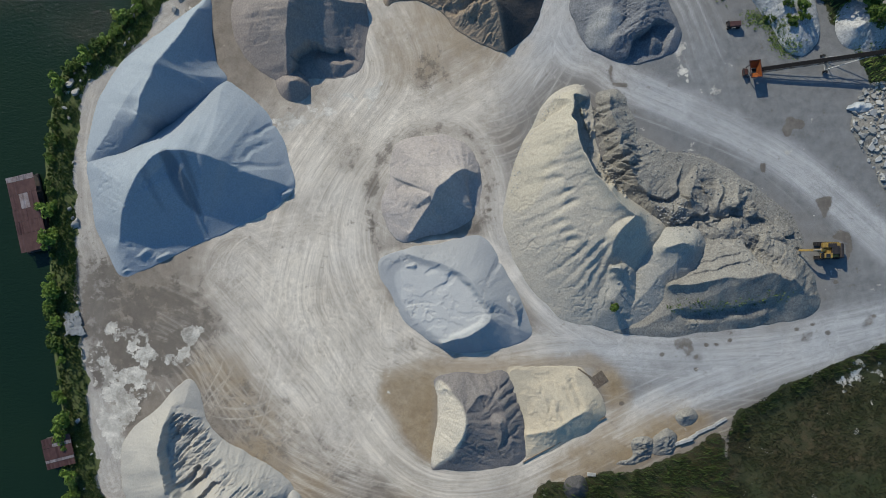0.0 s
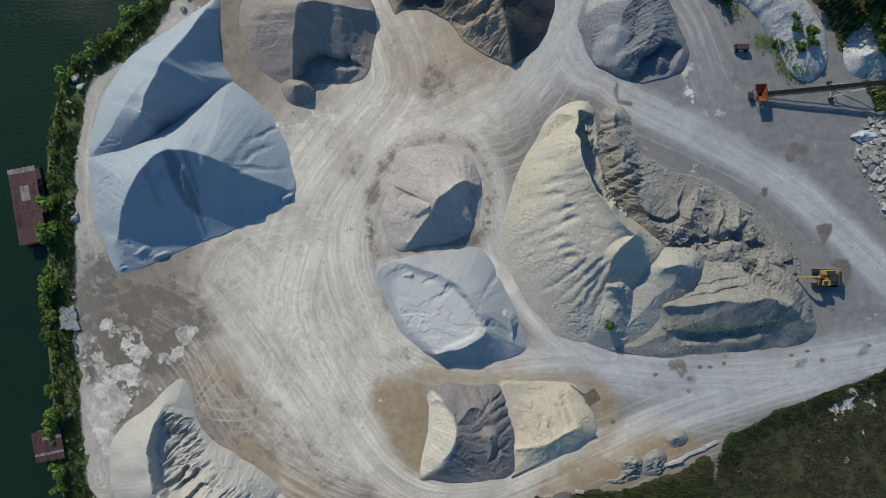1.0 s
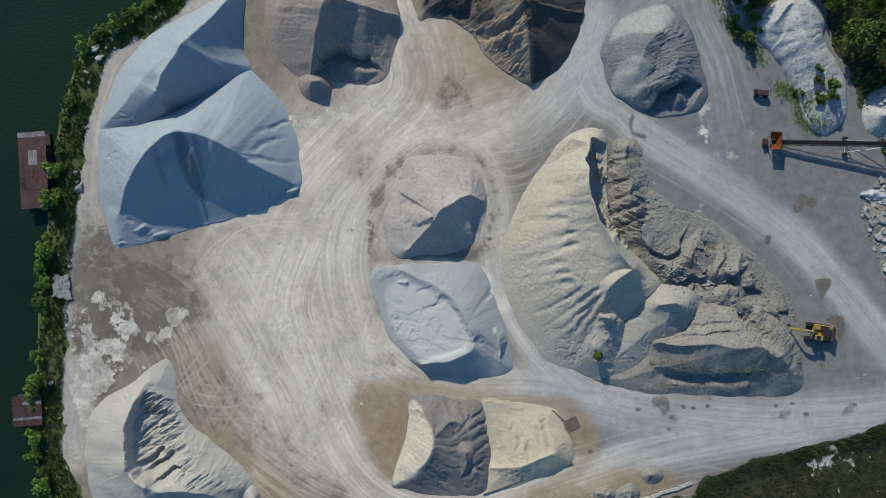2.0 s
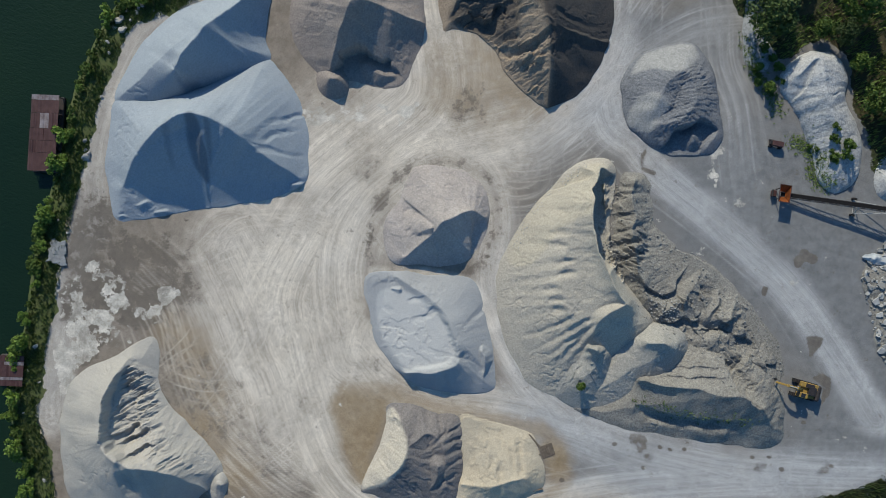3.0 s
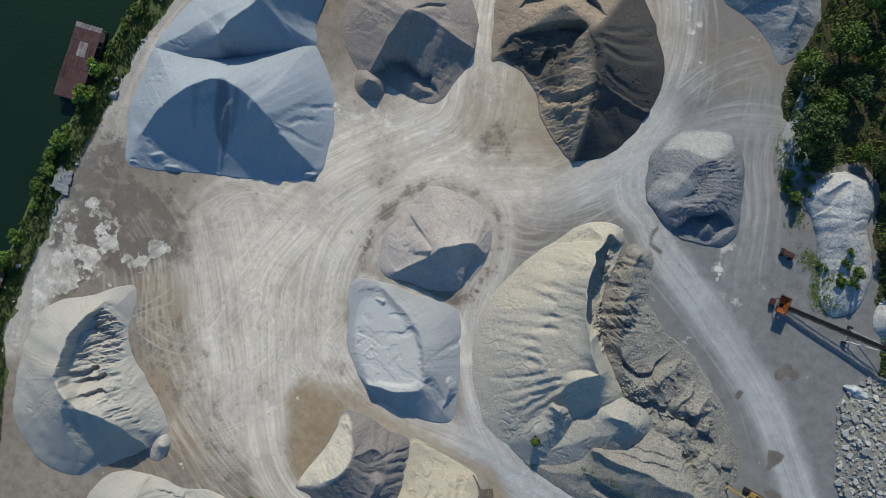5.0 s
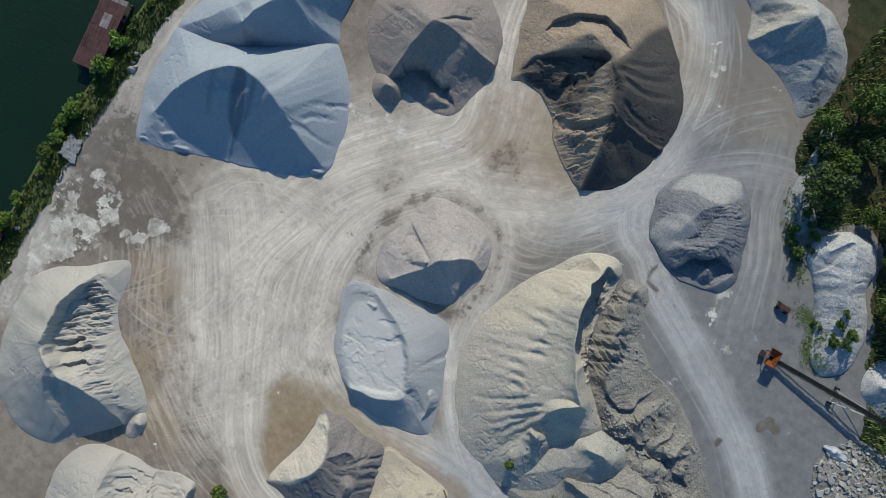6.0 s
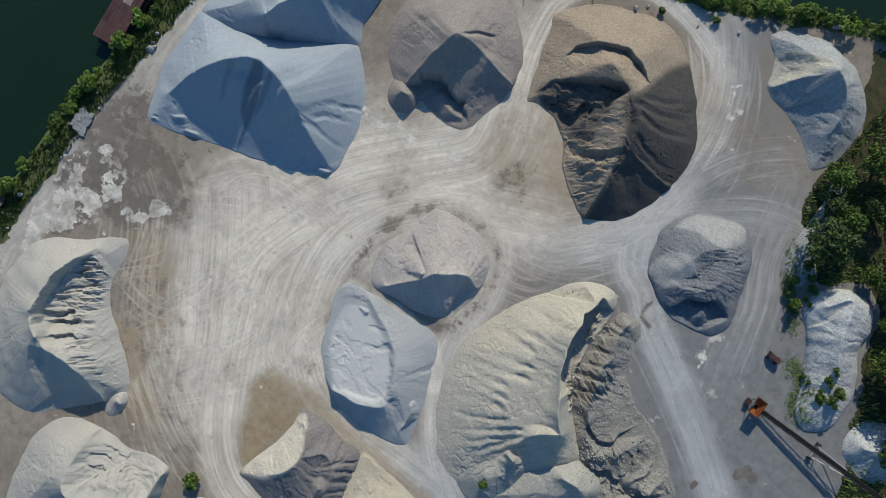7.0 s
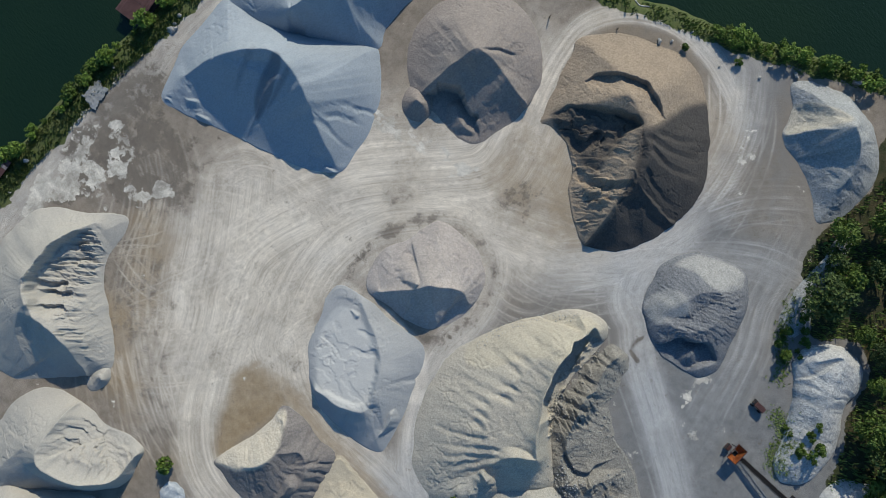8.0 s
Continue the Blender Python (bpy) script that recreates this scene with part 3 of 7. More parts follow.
lane([(-14.6, 16.3), (-15.1, 9.2), (-12.6, 5.2), (-8.5, 5.2), (-0.5, 7.2), (4.5, 9.2)], "damp", 3.0, 0.5, 1.6, 0.8, 0.3, 2)
patch([(-59.3, -5.4), (-56.9, -1.3), (-50.8, -2.8), (-43.6, -6.8), (-45.6, -12.8), (-51.6, -16.8), (-56.6, -15.8), (-58.2, -10.9)], "damp", 0.75, 1.5, 1.6, 0.4)
patch([(-63.1, 3.2), (-59.9, -0.8), (-61.8, -6.9), (-64.3, -10.9), (-65.9, -6.9), (-65, -0.8)], "damp", 0.6, 1.5, 1.6, 0.2)
patch([(-67.7, 6.2), (-58.9, 0.2), (-54.9, -0.8), (-47.8, 0.2), (-41.6, -6.8), (-44.5, -14.8), (-50.5, -17.8), (-55.6, -16.8), (-60.6, -19.8), (-65.8, -10.9)], "damp", 0.5, 3, 2)
for points in ([(-63.7, -10.4), (-58.4, -7.8), (-53, -10.9), (-46.1, -10.7), (-47.4, -16), (-51.3, -18.1), (-56.7, -15.8)], [(-65, -18.6), (-64.2, -12.8), (-61.3, -12.7), (-60.6, -17), (-62.1, -19.9)], [(-64.4, -17.7), (-61.1, -13.5), (-63, -7.6), (-59.9, -8.5), (-57.9, -16.4), (-54.1, -20.2), (-56.4, -24.8), (-59.7, -28.4), (-58.5, -23.4)]):
    patch(points, "damp", 0.72, 0.8, 1.2, 0.2)
patch([(-47.6, -14.8), (-38.5, -14.8), (-32.4, -22.7), (-28.3, -30.6), (-20.3, -38.6), (-40.2, -40.4), (-42.3, -30.6), (-36.4, -26.7)], "brown", 0.75, 4, 2, 0.3)
patch([(-47.8, -25.8), (-42.1, -17.5), (-31.7, -20.8), (-23.8, -29.8), (-13.4, -35.8), (-14.5, -40.1), (-27.1, -33.7), (-35.8, -31.7)], "damp", 0.45, 3, 2)
for points in ([(-6.1, 40.2), (-1.5, 39.6), (-0.5, 36.5), (-4.6, 34.5), (-6.6, 36.6)], [(-7.6, 35.6), (-3.5, 36.6), (-3, 34.5), (-6.1, 33)], [(-20.7, 20.8), (-18.7, 22.9), (-16.1, 22.3), (-16.6, 19.3), (-19.7, 18.8)], [(-10.5, -11.3), (-7.5, -10.8), (-8, -13.3), (-10, -13.8)], [(-19.4, -20.7), (-16.4, -20.2), (-14.9, -23.6), (-17.9, -25.1)]):
    patch(points, "damp", 0.42, 1.4, 1.5)
for points in ([(57.9, 25.6), (58.5, 28.4), (61.5, 27.9), (61.2, 26.3), (59.6, 26.5), (59, 24.9)], [(63.5, 13.9), (65.9, 14.3), (65.7, 12.3), (64.6, 10.3), (63.9, 12.3)], [(53.9, 20.3), (55, 20.3), (54.7, 18.9), (54, 19.1)], [(65.9, 7.1), (68.9, 8.1), (69.6, 5.1), (68.8, 3.1), (68.1, 6.1)]):
    patch(points, "damp", 1.0, 0.3, 0.4)
patch([(27.6, 37.8), (28.2, 37.7), (28.3, 34.9), (30.5, 34.4), (30.3, 33.7), (27.7, 34.6)], "damp", 0.9, 0.25, 0.3)
for x, y in [(44, -11.8), (45.7, -11.7), (48.1, -10.9), (42, -16), (59.7, -8.9), (62.5, -8.2), (65.1, -9.7), (73.2, -6.7), (30, -7.4), (25.5, -5.6), (20.8, -7.1), (12.4, 1.7), (6.2, 12.1), (29.1, -22), (66.7, -0.8), (36.3, -13.4)]:
    patch([(x - 0.45, y), (x, y + 0.3), (x + 0.5, y), (x, y - 0.35)], "damp", 1.0, 0.15, 0.2)
patch([(-14.8, 36.7), (-11.1, 47.8), (-2.9, 48.1), (6.7, 41.4), (2.5, 35.5), (-7.1, 32.7)], "brown", 0.5, 5, 2.5, 0.3)
patch([(9.2, 39.4), (2.5, 43.9), (-3.8, 49.9), (-7.6, 50.8), (-7.8, 46.7), (-3.8, 43.1), (1.6, 39), (6.5, 36.9)], "brown", 0.3, 3.0, 2.5, 0.4)
patch([(8.7, 39.3), (1.2, 44.4), (-5.6, 50.1), (-9.2, 50.6), (-11, 44), (-6.5, 37.2), (0.3, 34.9), (6.5, 35.8)], "brown", 0.25, 6, 3.0, 0.4)
patch([(-13.3, -18.7), (-4, -17.1), (-3, -20.7), (-3.7, -27.5), (-4.3, -32.9), (-9, -28.5), (-12, -23.6)], "brown", 0.9, 1.2, 0.8)
patch([(24.2, -17.1), (27.7, -16.6), (29.1, -19.6), (27.1, -22.5), (25.7, -20.6)], "brown", 0.8, 1.0, 0.8)
patch([(19.2, -29.4), (28, -27.4), (36.9, -23.5), (44.8, -23.9), (36.8, -30.3), (25, -34.2), (15.2, -36.2)], "brown", 0.92, 1.6, 1.2, 0.15)
lane([(-11.5, -17.5), (-2.5, -15.7), (9.4, -15.5), (22.3, -14.7), (27.7, -17.1), (29.1, -22), (25.1, -27.9)], "brown", 3.2, 0.8, 1.2, 0.8, 0.2, 4)
for points in ([(38.6, -11.2), (41.2, -10.7), (41.8, -12.9), (40.5, -13.9), (38.8, -12.5)], [(41.5, -13.9), (43, -13.3), (42.9, -14.8), (41.6, -15)], [(60.5, -9.9), (62.6, -9.7), (62.2, -10.7), (60.6, -10.9)], [(71, -7.7), (73.1, -6.5), (73.4, -7.7), (71.6, -8.5)]):
    patch(points, "damp", 0.8, 0.4, 1.0, 0.3)
for key in ("damp", "brown"):
    wear["pale"] *= 1 - 0.85 * wear[key]
    wear["tyre"] *= (1 - 0.35 * wear[key]) * (1 - 0.9 * step(0.8, 0.88, wear[key]))
for points, much in (([(-61.8, -8.4), (-59.3, -7.4), (-54.7, -9.9), (-53.1, -14.8), (-57.6, -15.3), (-60.7, -11.9)], 0.58), ([(-48.4, -9.8), (-46.9, -8.2), (-45, -8.8), (-45.4, -11), (-47.1, -12)], 1.0), ([(-63.6, -19.8), (-60.7, -14.9), (-55.6, -17.3), (-56.5, -22.8), (-60.4, -29.7), (-62.4, -27.8)], 0.56), ([(-65.8, -12.9), (-62.8, -10.9), (-60.7, -15.8), (-61.6, -19.8), (-64.6, -18.8)], 0.5), ([(-53.6, -12.8), (-47.6, -12), (-46.6, -14.8), (-51.6, -15.8)], 0.6), ([(-62.2, -28.8), (-61.4, -19.5), (-57.3, -16.3), (-53.2, -19.8), (-57.2, -25.2), (-59.4, -31.9)], 0.6), ([(-16.7, 33), (-15.2, 34.8), (-13.2, 34.6), (-13.5, 32.3), (-15.2, 31.3)], 0.8), ([(-33.1, 29), (-27.9, 30.5), (-20.8, 33.1), (-16.7, 34.6), (-15.7, 32), (-24.8, 28), (-27.8, 25.9), (-31.9, 26)], 0.55), ([(38.8, 41.4), (40.8, 42.4), (41.7, 35.3), (48.6, 33.3), (43.6, 31.8), (39.7, 36.3)], 0.42), ([(13.2, 70.3), (12.9, 74.6), (13.4, 77.4), (16.3, 75.5), (17.3, 72), (15.4, 69.8)], 0.44), ([(33.1, 43.9), (33.7, 47.4), (38.6, 44), (42, 44.8), (40.7, 40.6)], 0.45), ([(66.9, -16.5), (71.3, -14.6), (75, -13.6), (74.8, -20.4), (70.2, -19.5), (68.2, -20.4)], 0.42)):
    patch(points, "chalk", much, 1.0, 1.0)
wear["pale"] *= 1 - 0.25 * wear["grey"]
wear["tyre"] *= 1 - 0.2 * wear["grey"]
lane([(-12.1, 3.7), (-8.2, 4.7), (-2.3, 6.1), (2.9, 6.4), (6.8, 4.8), (10.3, 0.8)], "tyre", 2.4, 0.8, 0.6, 0.3, 0.5, 3)
for key in ("tyre", "rut"):
    wear[key] *= 0.4 + 0.6 * step(-0.3, 0.25, fbm(gx / 6, gy / 6, 9))
def spaced(a, b, first):
    """Growing steps from a outwards to b."""
    out, gap = [a], first
    while abs(out[-1]) < abs(b):
        out.append(out[-1] + math.copysign(gap, b))
        gap *= 1.35
    return out[1:]


west, east = spaced(inner_x[0], -3000, 0.5)[::-1], spaced(inner_x[-1], 3000, 0.5)
south, north = spaced(inner_y[0], -3000, 0.5)[::-1], spaced(inner_y[-1], 3000, 0.5)
all_x, all_y = np.r_[west, inner_x, east], np.r_[south, inner_y, north]
fx, fy = np.meshgrid(all_x, all_y)
bank = depth_in(fx + 0.5 * fbm(fx / 5, fy / 5, 2), fy + 0.5 * fbm(fx / 5, fy / 5, 8), LAND)
inland = bank[len(south):len(south) + len(inner_y), len(west):len(west) + len(inner_x)] + 0.8 * ragged_x
north_strip = 1.9 * step(52, 66, gy)
wear["turf"] = 1 - step(4.2, 6.0, north_strip + inland + 0.8 * fbm(gx / 3, gy / 3, 6))
FIELD, REEDS, WOOD = (curve(p, True, 4) for p in ([(47.1, -49.6), (47, -30.3), (48.6, -24.9), (53.1, -21.3), (63.5, -16.1), (75.1, -11.2), (98, -0.8), (174.8, -0.8), (166.6, -140), (45.5, -142.4)], [(13.7, -40.1), (15.2, -36.4), (19.1, -35.8), (25, -34.2), (31.9, -33.4), (40.3, -30.3), (45.7, -26.9), (46.6, -30.3), (46.8, -49.6), (13.2, -49.8)], [(40.5, 64.2), (37.1, 66.2), (34.7, 71), (34.5, 77.7), (34.3, 85), (28.9, 93.2), (31, 101.8), (74, 121.6), (130.7, 56.1), (88.8, 20.3), (69.7, 41.8), (64, 51.4), (60.7, 55.6), (59.6, 61.1), (56.3, 64.7), (50.9, 64.3), (47.1, 59.9)]))
for zone in (FIELD, REEDS, WOOD):
    lay("grass", (slice(None), slice(None)), step(-0.8, 0.8, depth_in(gx + ragged_x, gy + ragged_y, zone)))


ground_z = -4.5 + 4.5 * step(-7, 3.0, bank) + 0.10 * fbm(fx / 9, fy / 9, 1) * step(2, 5, bank) + 0.025 * fbm(fx / 1.3, fy / 1.3, 4) * step(2, 5, bank)
ground_z -= 0.7 * step(-1, 5, depth_in(fx, fy, FIELD))
pad = ((len(south), len(north)), (len(west), len(east)))
wear["flow_u"], wear["flow_v"] = flow_u, flow_v
layers = [(k, np.pad(v, pad, mode="edge")) for k, v in wear.items()]
ground = new("ground", sheet_mesh("ground", all_x, all_y, ground_z, None, layers))
ground.data.materials.append(GROUND)
tagged(ground, "pale dusty quarry yard of crushed stone crossed by tyre tracks", "ground", kind="structure")
bm = bmesh.new()
bmesh.ops.create_grid(bm, x_segments=12, y_segments=12, size=3000)
me = bpy.data.meshes.new("water")
bm.to_mesh(me)
bm.free()
water = new("water", me)
water.location = (0, 0, -1.5)
me.materials.append(WATER)
tagged(water, "dark green rippled lake water round the stone yard", "water", kind="structure")


def ground_at(x, y):
    i = min(max(int((x - X0) / CELL), 0), len(inner_x) - 1) + len(west)
    j = min(max(int((y - Y0) / CELL), 0), len(inner_y) - 1) + len(south)
    return float(ground_z[j, i])


# ---- heaps ----
def worked(h, x, y, shape, seed):
    """Digs and tips on a mound's heights, one after the other: scarp (line, drop, run, ragged) drops the ground to the right of the line, the drop runs out over its run;
    cut (closed line, a, b, wall) digs down to a floor through the heights a and b; gully (line, width, depth) fades along its line; spur (line with heights, slope);
    clods (closed line, size, stretch, turn, amount, lean) breaks the ground into tilted plates."""
    for kind, points, *how in shape:
        line = curve(points, kind in ("cut", "clods"), 6)
        margin = {"scarp": 11.0, "cut": 3.0, "gully": 4.0, "spur": 9.0, "clods": 3.0}[kind]
        (x0, y0), (x1, y1) = line[:, :2].min(0) - margin, line[:, :2].max(0) + margin
        i0, i1 = np.searchsorted(x[0], (x0, x1))
        j0, j1 = np.searchsorted(y[:, 0], (y0, y1))
        if i1 - i0 < 3 or j1 - j0 < 3:
            continue
        w = slice(j0, j1), slice(i0, i1)
        px, py, k = x[w], y[w], h[w]
        rx, ry = fbm(px / 1.9, py / 1.9, seed + 3, 4), fbm(px / 1.9, py / 1.9, seed + 6, 4)
        if kind == "scarp":
            drop, run, rag = how
            qx, qy = px + rag * rx, py + rag * ry
            d, along, _ = to_line(qx, qy, line)
            end = along.max()
            taper = np.clip(np.minimum(along, end - along) / (0.22 * end), 0, 1) ** 0.7
            gone = drop * taper * step(0, 0.3, d) * (1 - step(0.25 * run, run, d)) * (1 + 0.25 * rx)
            h[w] = np.where(left_of(qx, qy, line) < 0.5, np.maximum(k - np.maximum(gone, 0), np.minimum(k, 0.2)), k)
        elif kind == "cut":
            (ax, ay, az), (bx, by, bz), wall, rough = how
            q = depth_in(px + 0.5 * rx, py + 0.5 * ry, line)
            t = ((px - ax) * (bx - ax) + (py - ay) * (by - ay)) / ((bx - ax) ** 2 + (by - ay) ** 2)
            base = az + (bz - az) * np.clip(t, -0.1, 1.1) + rough * rx
            h[w] = np.where(q > 0, k + (np.minimum(k, base) - k) * step(0, wall, q), k)
        elif kind == "gully":
            width, deep = how
            d, along, _ = to_line(px + 0.35 * rx, py + 0.35 * ry, line)
            h[w] = k - deep * np.clip(1 - along / along.max(), 0, 1) ** 0.8 * np.clip(0.35 + along, 0, 1) * np.clip(1 - d / width, 0, 1) ** 0.8
        elif kind == "spur":
            d, along, z = to_line(px + 0.3 * rx, py + 0.3 * ry, line)
            h[w] = np.maximum(k, z - how[0] * d)
        else:
            size, stretch, turn, amount, lean = how
            c, n = math.cos(radians(turn)), math.sin(radians(turn))
            qx, qy = px + 0.3 * size * rx, py + 0.3 * size * ry
            u, v = (qx * c + qy * n) / (size * stretch), (qy * c - qx * n) / size
            level, tu, tv, ou, ov = plates(u, v, seed)
            small, su, sv, pu, pv = plates(u * 2.3, v * 2.3, seed + 1)
            lift = level - 0.5 + lean * ((tu - 0.5) * ou + (tv - 0.2) * ov) + 0.3 * (small - 0.5 + lean * ((su - 0.5) * pu + (sv - 0.2) * pv))
            some = step(0, 1.2, depth_in(px + rx, py + ry, line)) * (0.35 + 0.65 * step(-0.3, 0.3, fbm(px / 4, py / 4, seed + 8, 2)))
            h[w] = np.maximum(k + amount * some * lift, np.minimum(k, 0.2))
    return h


def heap(name, label, out, crests, mat, pits=(), power=1.0, rills=0.0, rill_size=1.6, lumps=0.12, jag=0.5, seed=0, cell=0.145, slumps=0.0, silt=(), soft=0, folds=0.0, fold_size=1.5, slips=0.08, bare=0, high=False, flat_silt=False, floor=0.06, shape=(), fringe=0.4, mesa=None, cracks=0.13):
    """A mound over the closed line out, that rises to its crest lines (x, y, height). pits: (line, depth, wall width,
    and over what length the cut runs out); shape: see worked(). rills: depth of the grooves that run down its slopes.
    slumps: broken clods. cracks: depth of the thin furrows. (line, amount) zones take the dust colour: fines on top,
    and on the overburden dark stone with shade."""
    line = curve(out, True, 6)
    lo, hi = line.min(0) - 1.5, line.max(0) + 1.5
    xs, ys = np.arange(lo[0], hi[0], cell), np.arange(lo[1], hi[1], cell)
    x, y = np.meshgrid(xs, ys)
    wx = x + jag * (fbm(x / 3.5, y / 3.5, seed, 2) + 0.06 * fbm(x / 0.9, y / 0.9, seed + 3, 2))
    wy = y + jag * (fbm(x / 3.5, y / 3.5, seed + 5, 2) + 0.06 * fbm(x / 0.9, y / 0.9, seed + 8, 2))
    d = depth_in(wx, wy, line)
    inside = np.maximum(d, 0)
    h, calm = np.zeros(x.shape), 1.0
    e0 = to_line(wx, wy, curve(crests[0], False, 4))[0] if mesa else 0
    for points in crests:
        crest = curve(points, False, 6)
        e, s, z = to_line(wx, wy, crest)
        u = inside / (inside + e + 1e-6)
        z = z * (1 + 0.05 * grain(s / 2.0, s * 0, seed))
        k = z * u ** power
        rough_side = 1.0
        if bare:
            lefts = blur(left_of(wx, wy, crest), 3)
            rough_side = floor + (1 - floor) * (lefts if bare < 0 else 1 - lefts)
            calm = rough_side if points is crests[0] else calm
        if rills:
            run = s + 0.5 * fbm(x / 2, y / 2, seed + 1, 2)
            g = np.abs(grain(run / rill_size, e / 14, seed + 2)) + 0.5 * np.abs(grain(run / rill_size * 2.3, e / 9, seed + 4)) + 0.3 * np.abs(grain(run / rill_size * 5, e / 5, seed + 1))
            some = 0.25 + 0.75 * step(-0.3, 0.3, fbm(x / 7, y / 7, seed + 3, 2))
            env = np.minimum(1, 9 * u ** 3 * (1 - u)) if high else 4 * u * (1 - u)
            k = k - rough_side * some * rills * (0.7 - g) * env * np.minimum(1, z / 3)
        if folds:
            q = (s + 0.0 * e) / fold_size + 1.3 * fbm(x / 4.5, y / 4.5, seed + 7, 3) + e / (8 * fold_size) + 0.18 * fbm(x / 0.8, y / 0.8, seed + 8, 2)
            some = step(-0.35, 0.25, fbm(x / 5, y / 5, seed + 4, 3)) * (0.4 + 0.6 * np.abs(grain(np.floor(q), 0 * q, seed)))
            k = k + rough_side * folds * some * (q - np.floor(q) - 0.5) * np.minimum(1, 3 * u * (1 - u) + 0.15) * np.minimum(1, z / 2)
        h = np.maximum(h, k)
    for points, deep, wall, *fade in pits:
        pit = curve(points, True, 6)
        q = depth_in(wx + 0.7 * fbm(x / 1.6, y / 1.6, seed + 2, 3), wy + 0.7 * fbm(x / 1.6, y / 1.6, seed + 5, 3), pit) if wall < 2 else depth_in(wx, wy, pit)
        gone = (1 + 0.28 * fbm(x / 2.4, y / 2.4, seed + 8, 4)) * deep * step(0, wall, q) * (np.exp(-np.maximum(q, 0) / fade[0]) if fade else 1)
        h = np.where(q > 0, np.maximum(h - gone, np.minimum(h, 0.15)), h)
    if mesa:
        h = np.maximum(h, np.minimum(mesa[0] * inside, mesa[1]))
        h = h + (blur(h, 25) - h) * step(0.5, 3.0, e0)
    h = worked(h, x, y, shape, seed)
    edge = np.minimum(1, inside / 1.5)
    h = h + edge * calm * 0.5 * lumps * fbm(x / 2.6, y / 2.6, seed + 6) + edge * calm * 0.1 * lumps * fbm(x / 0.6, y / 0.6, seed + 7, 2)
    if slumps:
        tx, ty = 0.8 * x + 0.6 * y, -0.6 * x + 0.8 * y
        c = np.abs(fbm(tx / 5.0 + 0.5 * fbm(x / 5, y / 5, 3), ty / 2.4, seed + 9, 5))
        some = 0.15 + 0.85 * step(-0.25, 0.35, fbm(x / 8, y / 8, seed + 1, 3))
        h = h + edge * calm * some * slumps * (0.35 - c) * np.minimum(1, h / 1.5)
    n = fbm(x / 5.5 + 0.3 * fbm(x, y, seed), y / 5.5, seed + 10, 3)
    h = h + edge * calm * slips * (step(-0.03, 0.03, n - 0.12) - step(-0.02, 0.02, n + 0.2))
    thin = np.abs(fbm(wx / 3.1 + 0.2 * fbm(x / 0.9, y / 0.9, seed + 1, 2), wy / 3.1, seed + 5, 4))
    finer = np.abs(fbm(x / 1.2, y / 1.2, seed + 9, 3))
    some = step(0.0, 0.35, fbm(x / 6, y / 6, seed + 2, 3)) * edge
    h = h - cracks * some * (np.clip(1 - thin / 0.07, 0, 1) + 0.5 * np.clip(1 - finer / 0.09, 0, 1))
    h = blur(h, soft)
    cover = np.zeros(x.shape)
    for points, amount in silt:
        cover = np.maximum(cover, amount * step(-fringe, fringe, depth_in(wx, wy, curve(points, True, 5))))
    if flat_silt:
        h = h + (blur(h, 30) - h) * step(0.2, 0.8, blur(cover, 6))
    h = np.where(inside > 0.5, np.maximum(h, 0.14 + 0.07 * fbm(x / 3, y / 3, seed + 2)), h)
    h = np.where(d <= 0, -0.35, h - 0.02)
    live = d > -0.45
    keep = live[:-1, :-1] | live[1:, 1:] | live[1:, :-1] | live[:-1, 1:]
    e, s, _ = to_line(wx, wy, curve(crests[0], False, 4))
    me = sheet_mesh(name, xs, ys, h, keep, [("silt", cover), ("along", s), ("away", e)])
    ob = new(name, me)
    me.materials.append(mat)
    return tagged(ob, label, "stockpile", "stockpiles in the yard")


heap("gravel_mound", "tall ridge of blue-grey grit beside the lakeside track", [(-44.3, 51), (-47, 49.2), (-52.6, 44.9), (-59.7, 39.4), (-63.7, 33.3), (-65.6, 27.1), (-65.9, 20.5), (-58.3, 20.9), (-50.2, 25.5), (-41.2, 34.7), (-42.8, 38.8), (-43.8, 45)], [[(-45.7, 47.8, 2.5), (-46.9, 43.6, 5), (-50.3, 37, 7.5), (-52.3, 31.5, 8.8), (-53.3, 27.9, 9)]], BLUE_GRIT, [([(-54.6, 28.3), (-52, 27.8), (-47.8, 27), (-50, 24.4), (-52.9, 23.6)], 1.6, 1.6)], rills=0.14, rill_size=2.6, lumps=0.03, jag=0.18, seed=1, folds=0.08, fold_size=1.6, soft=1, slips=0.02)
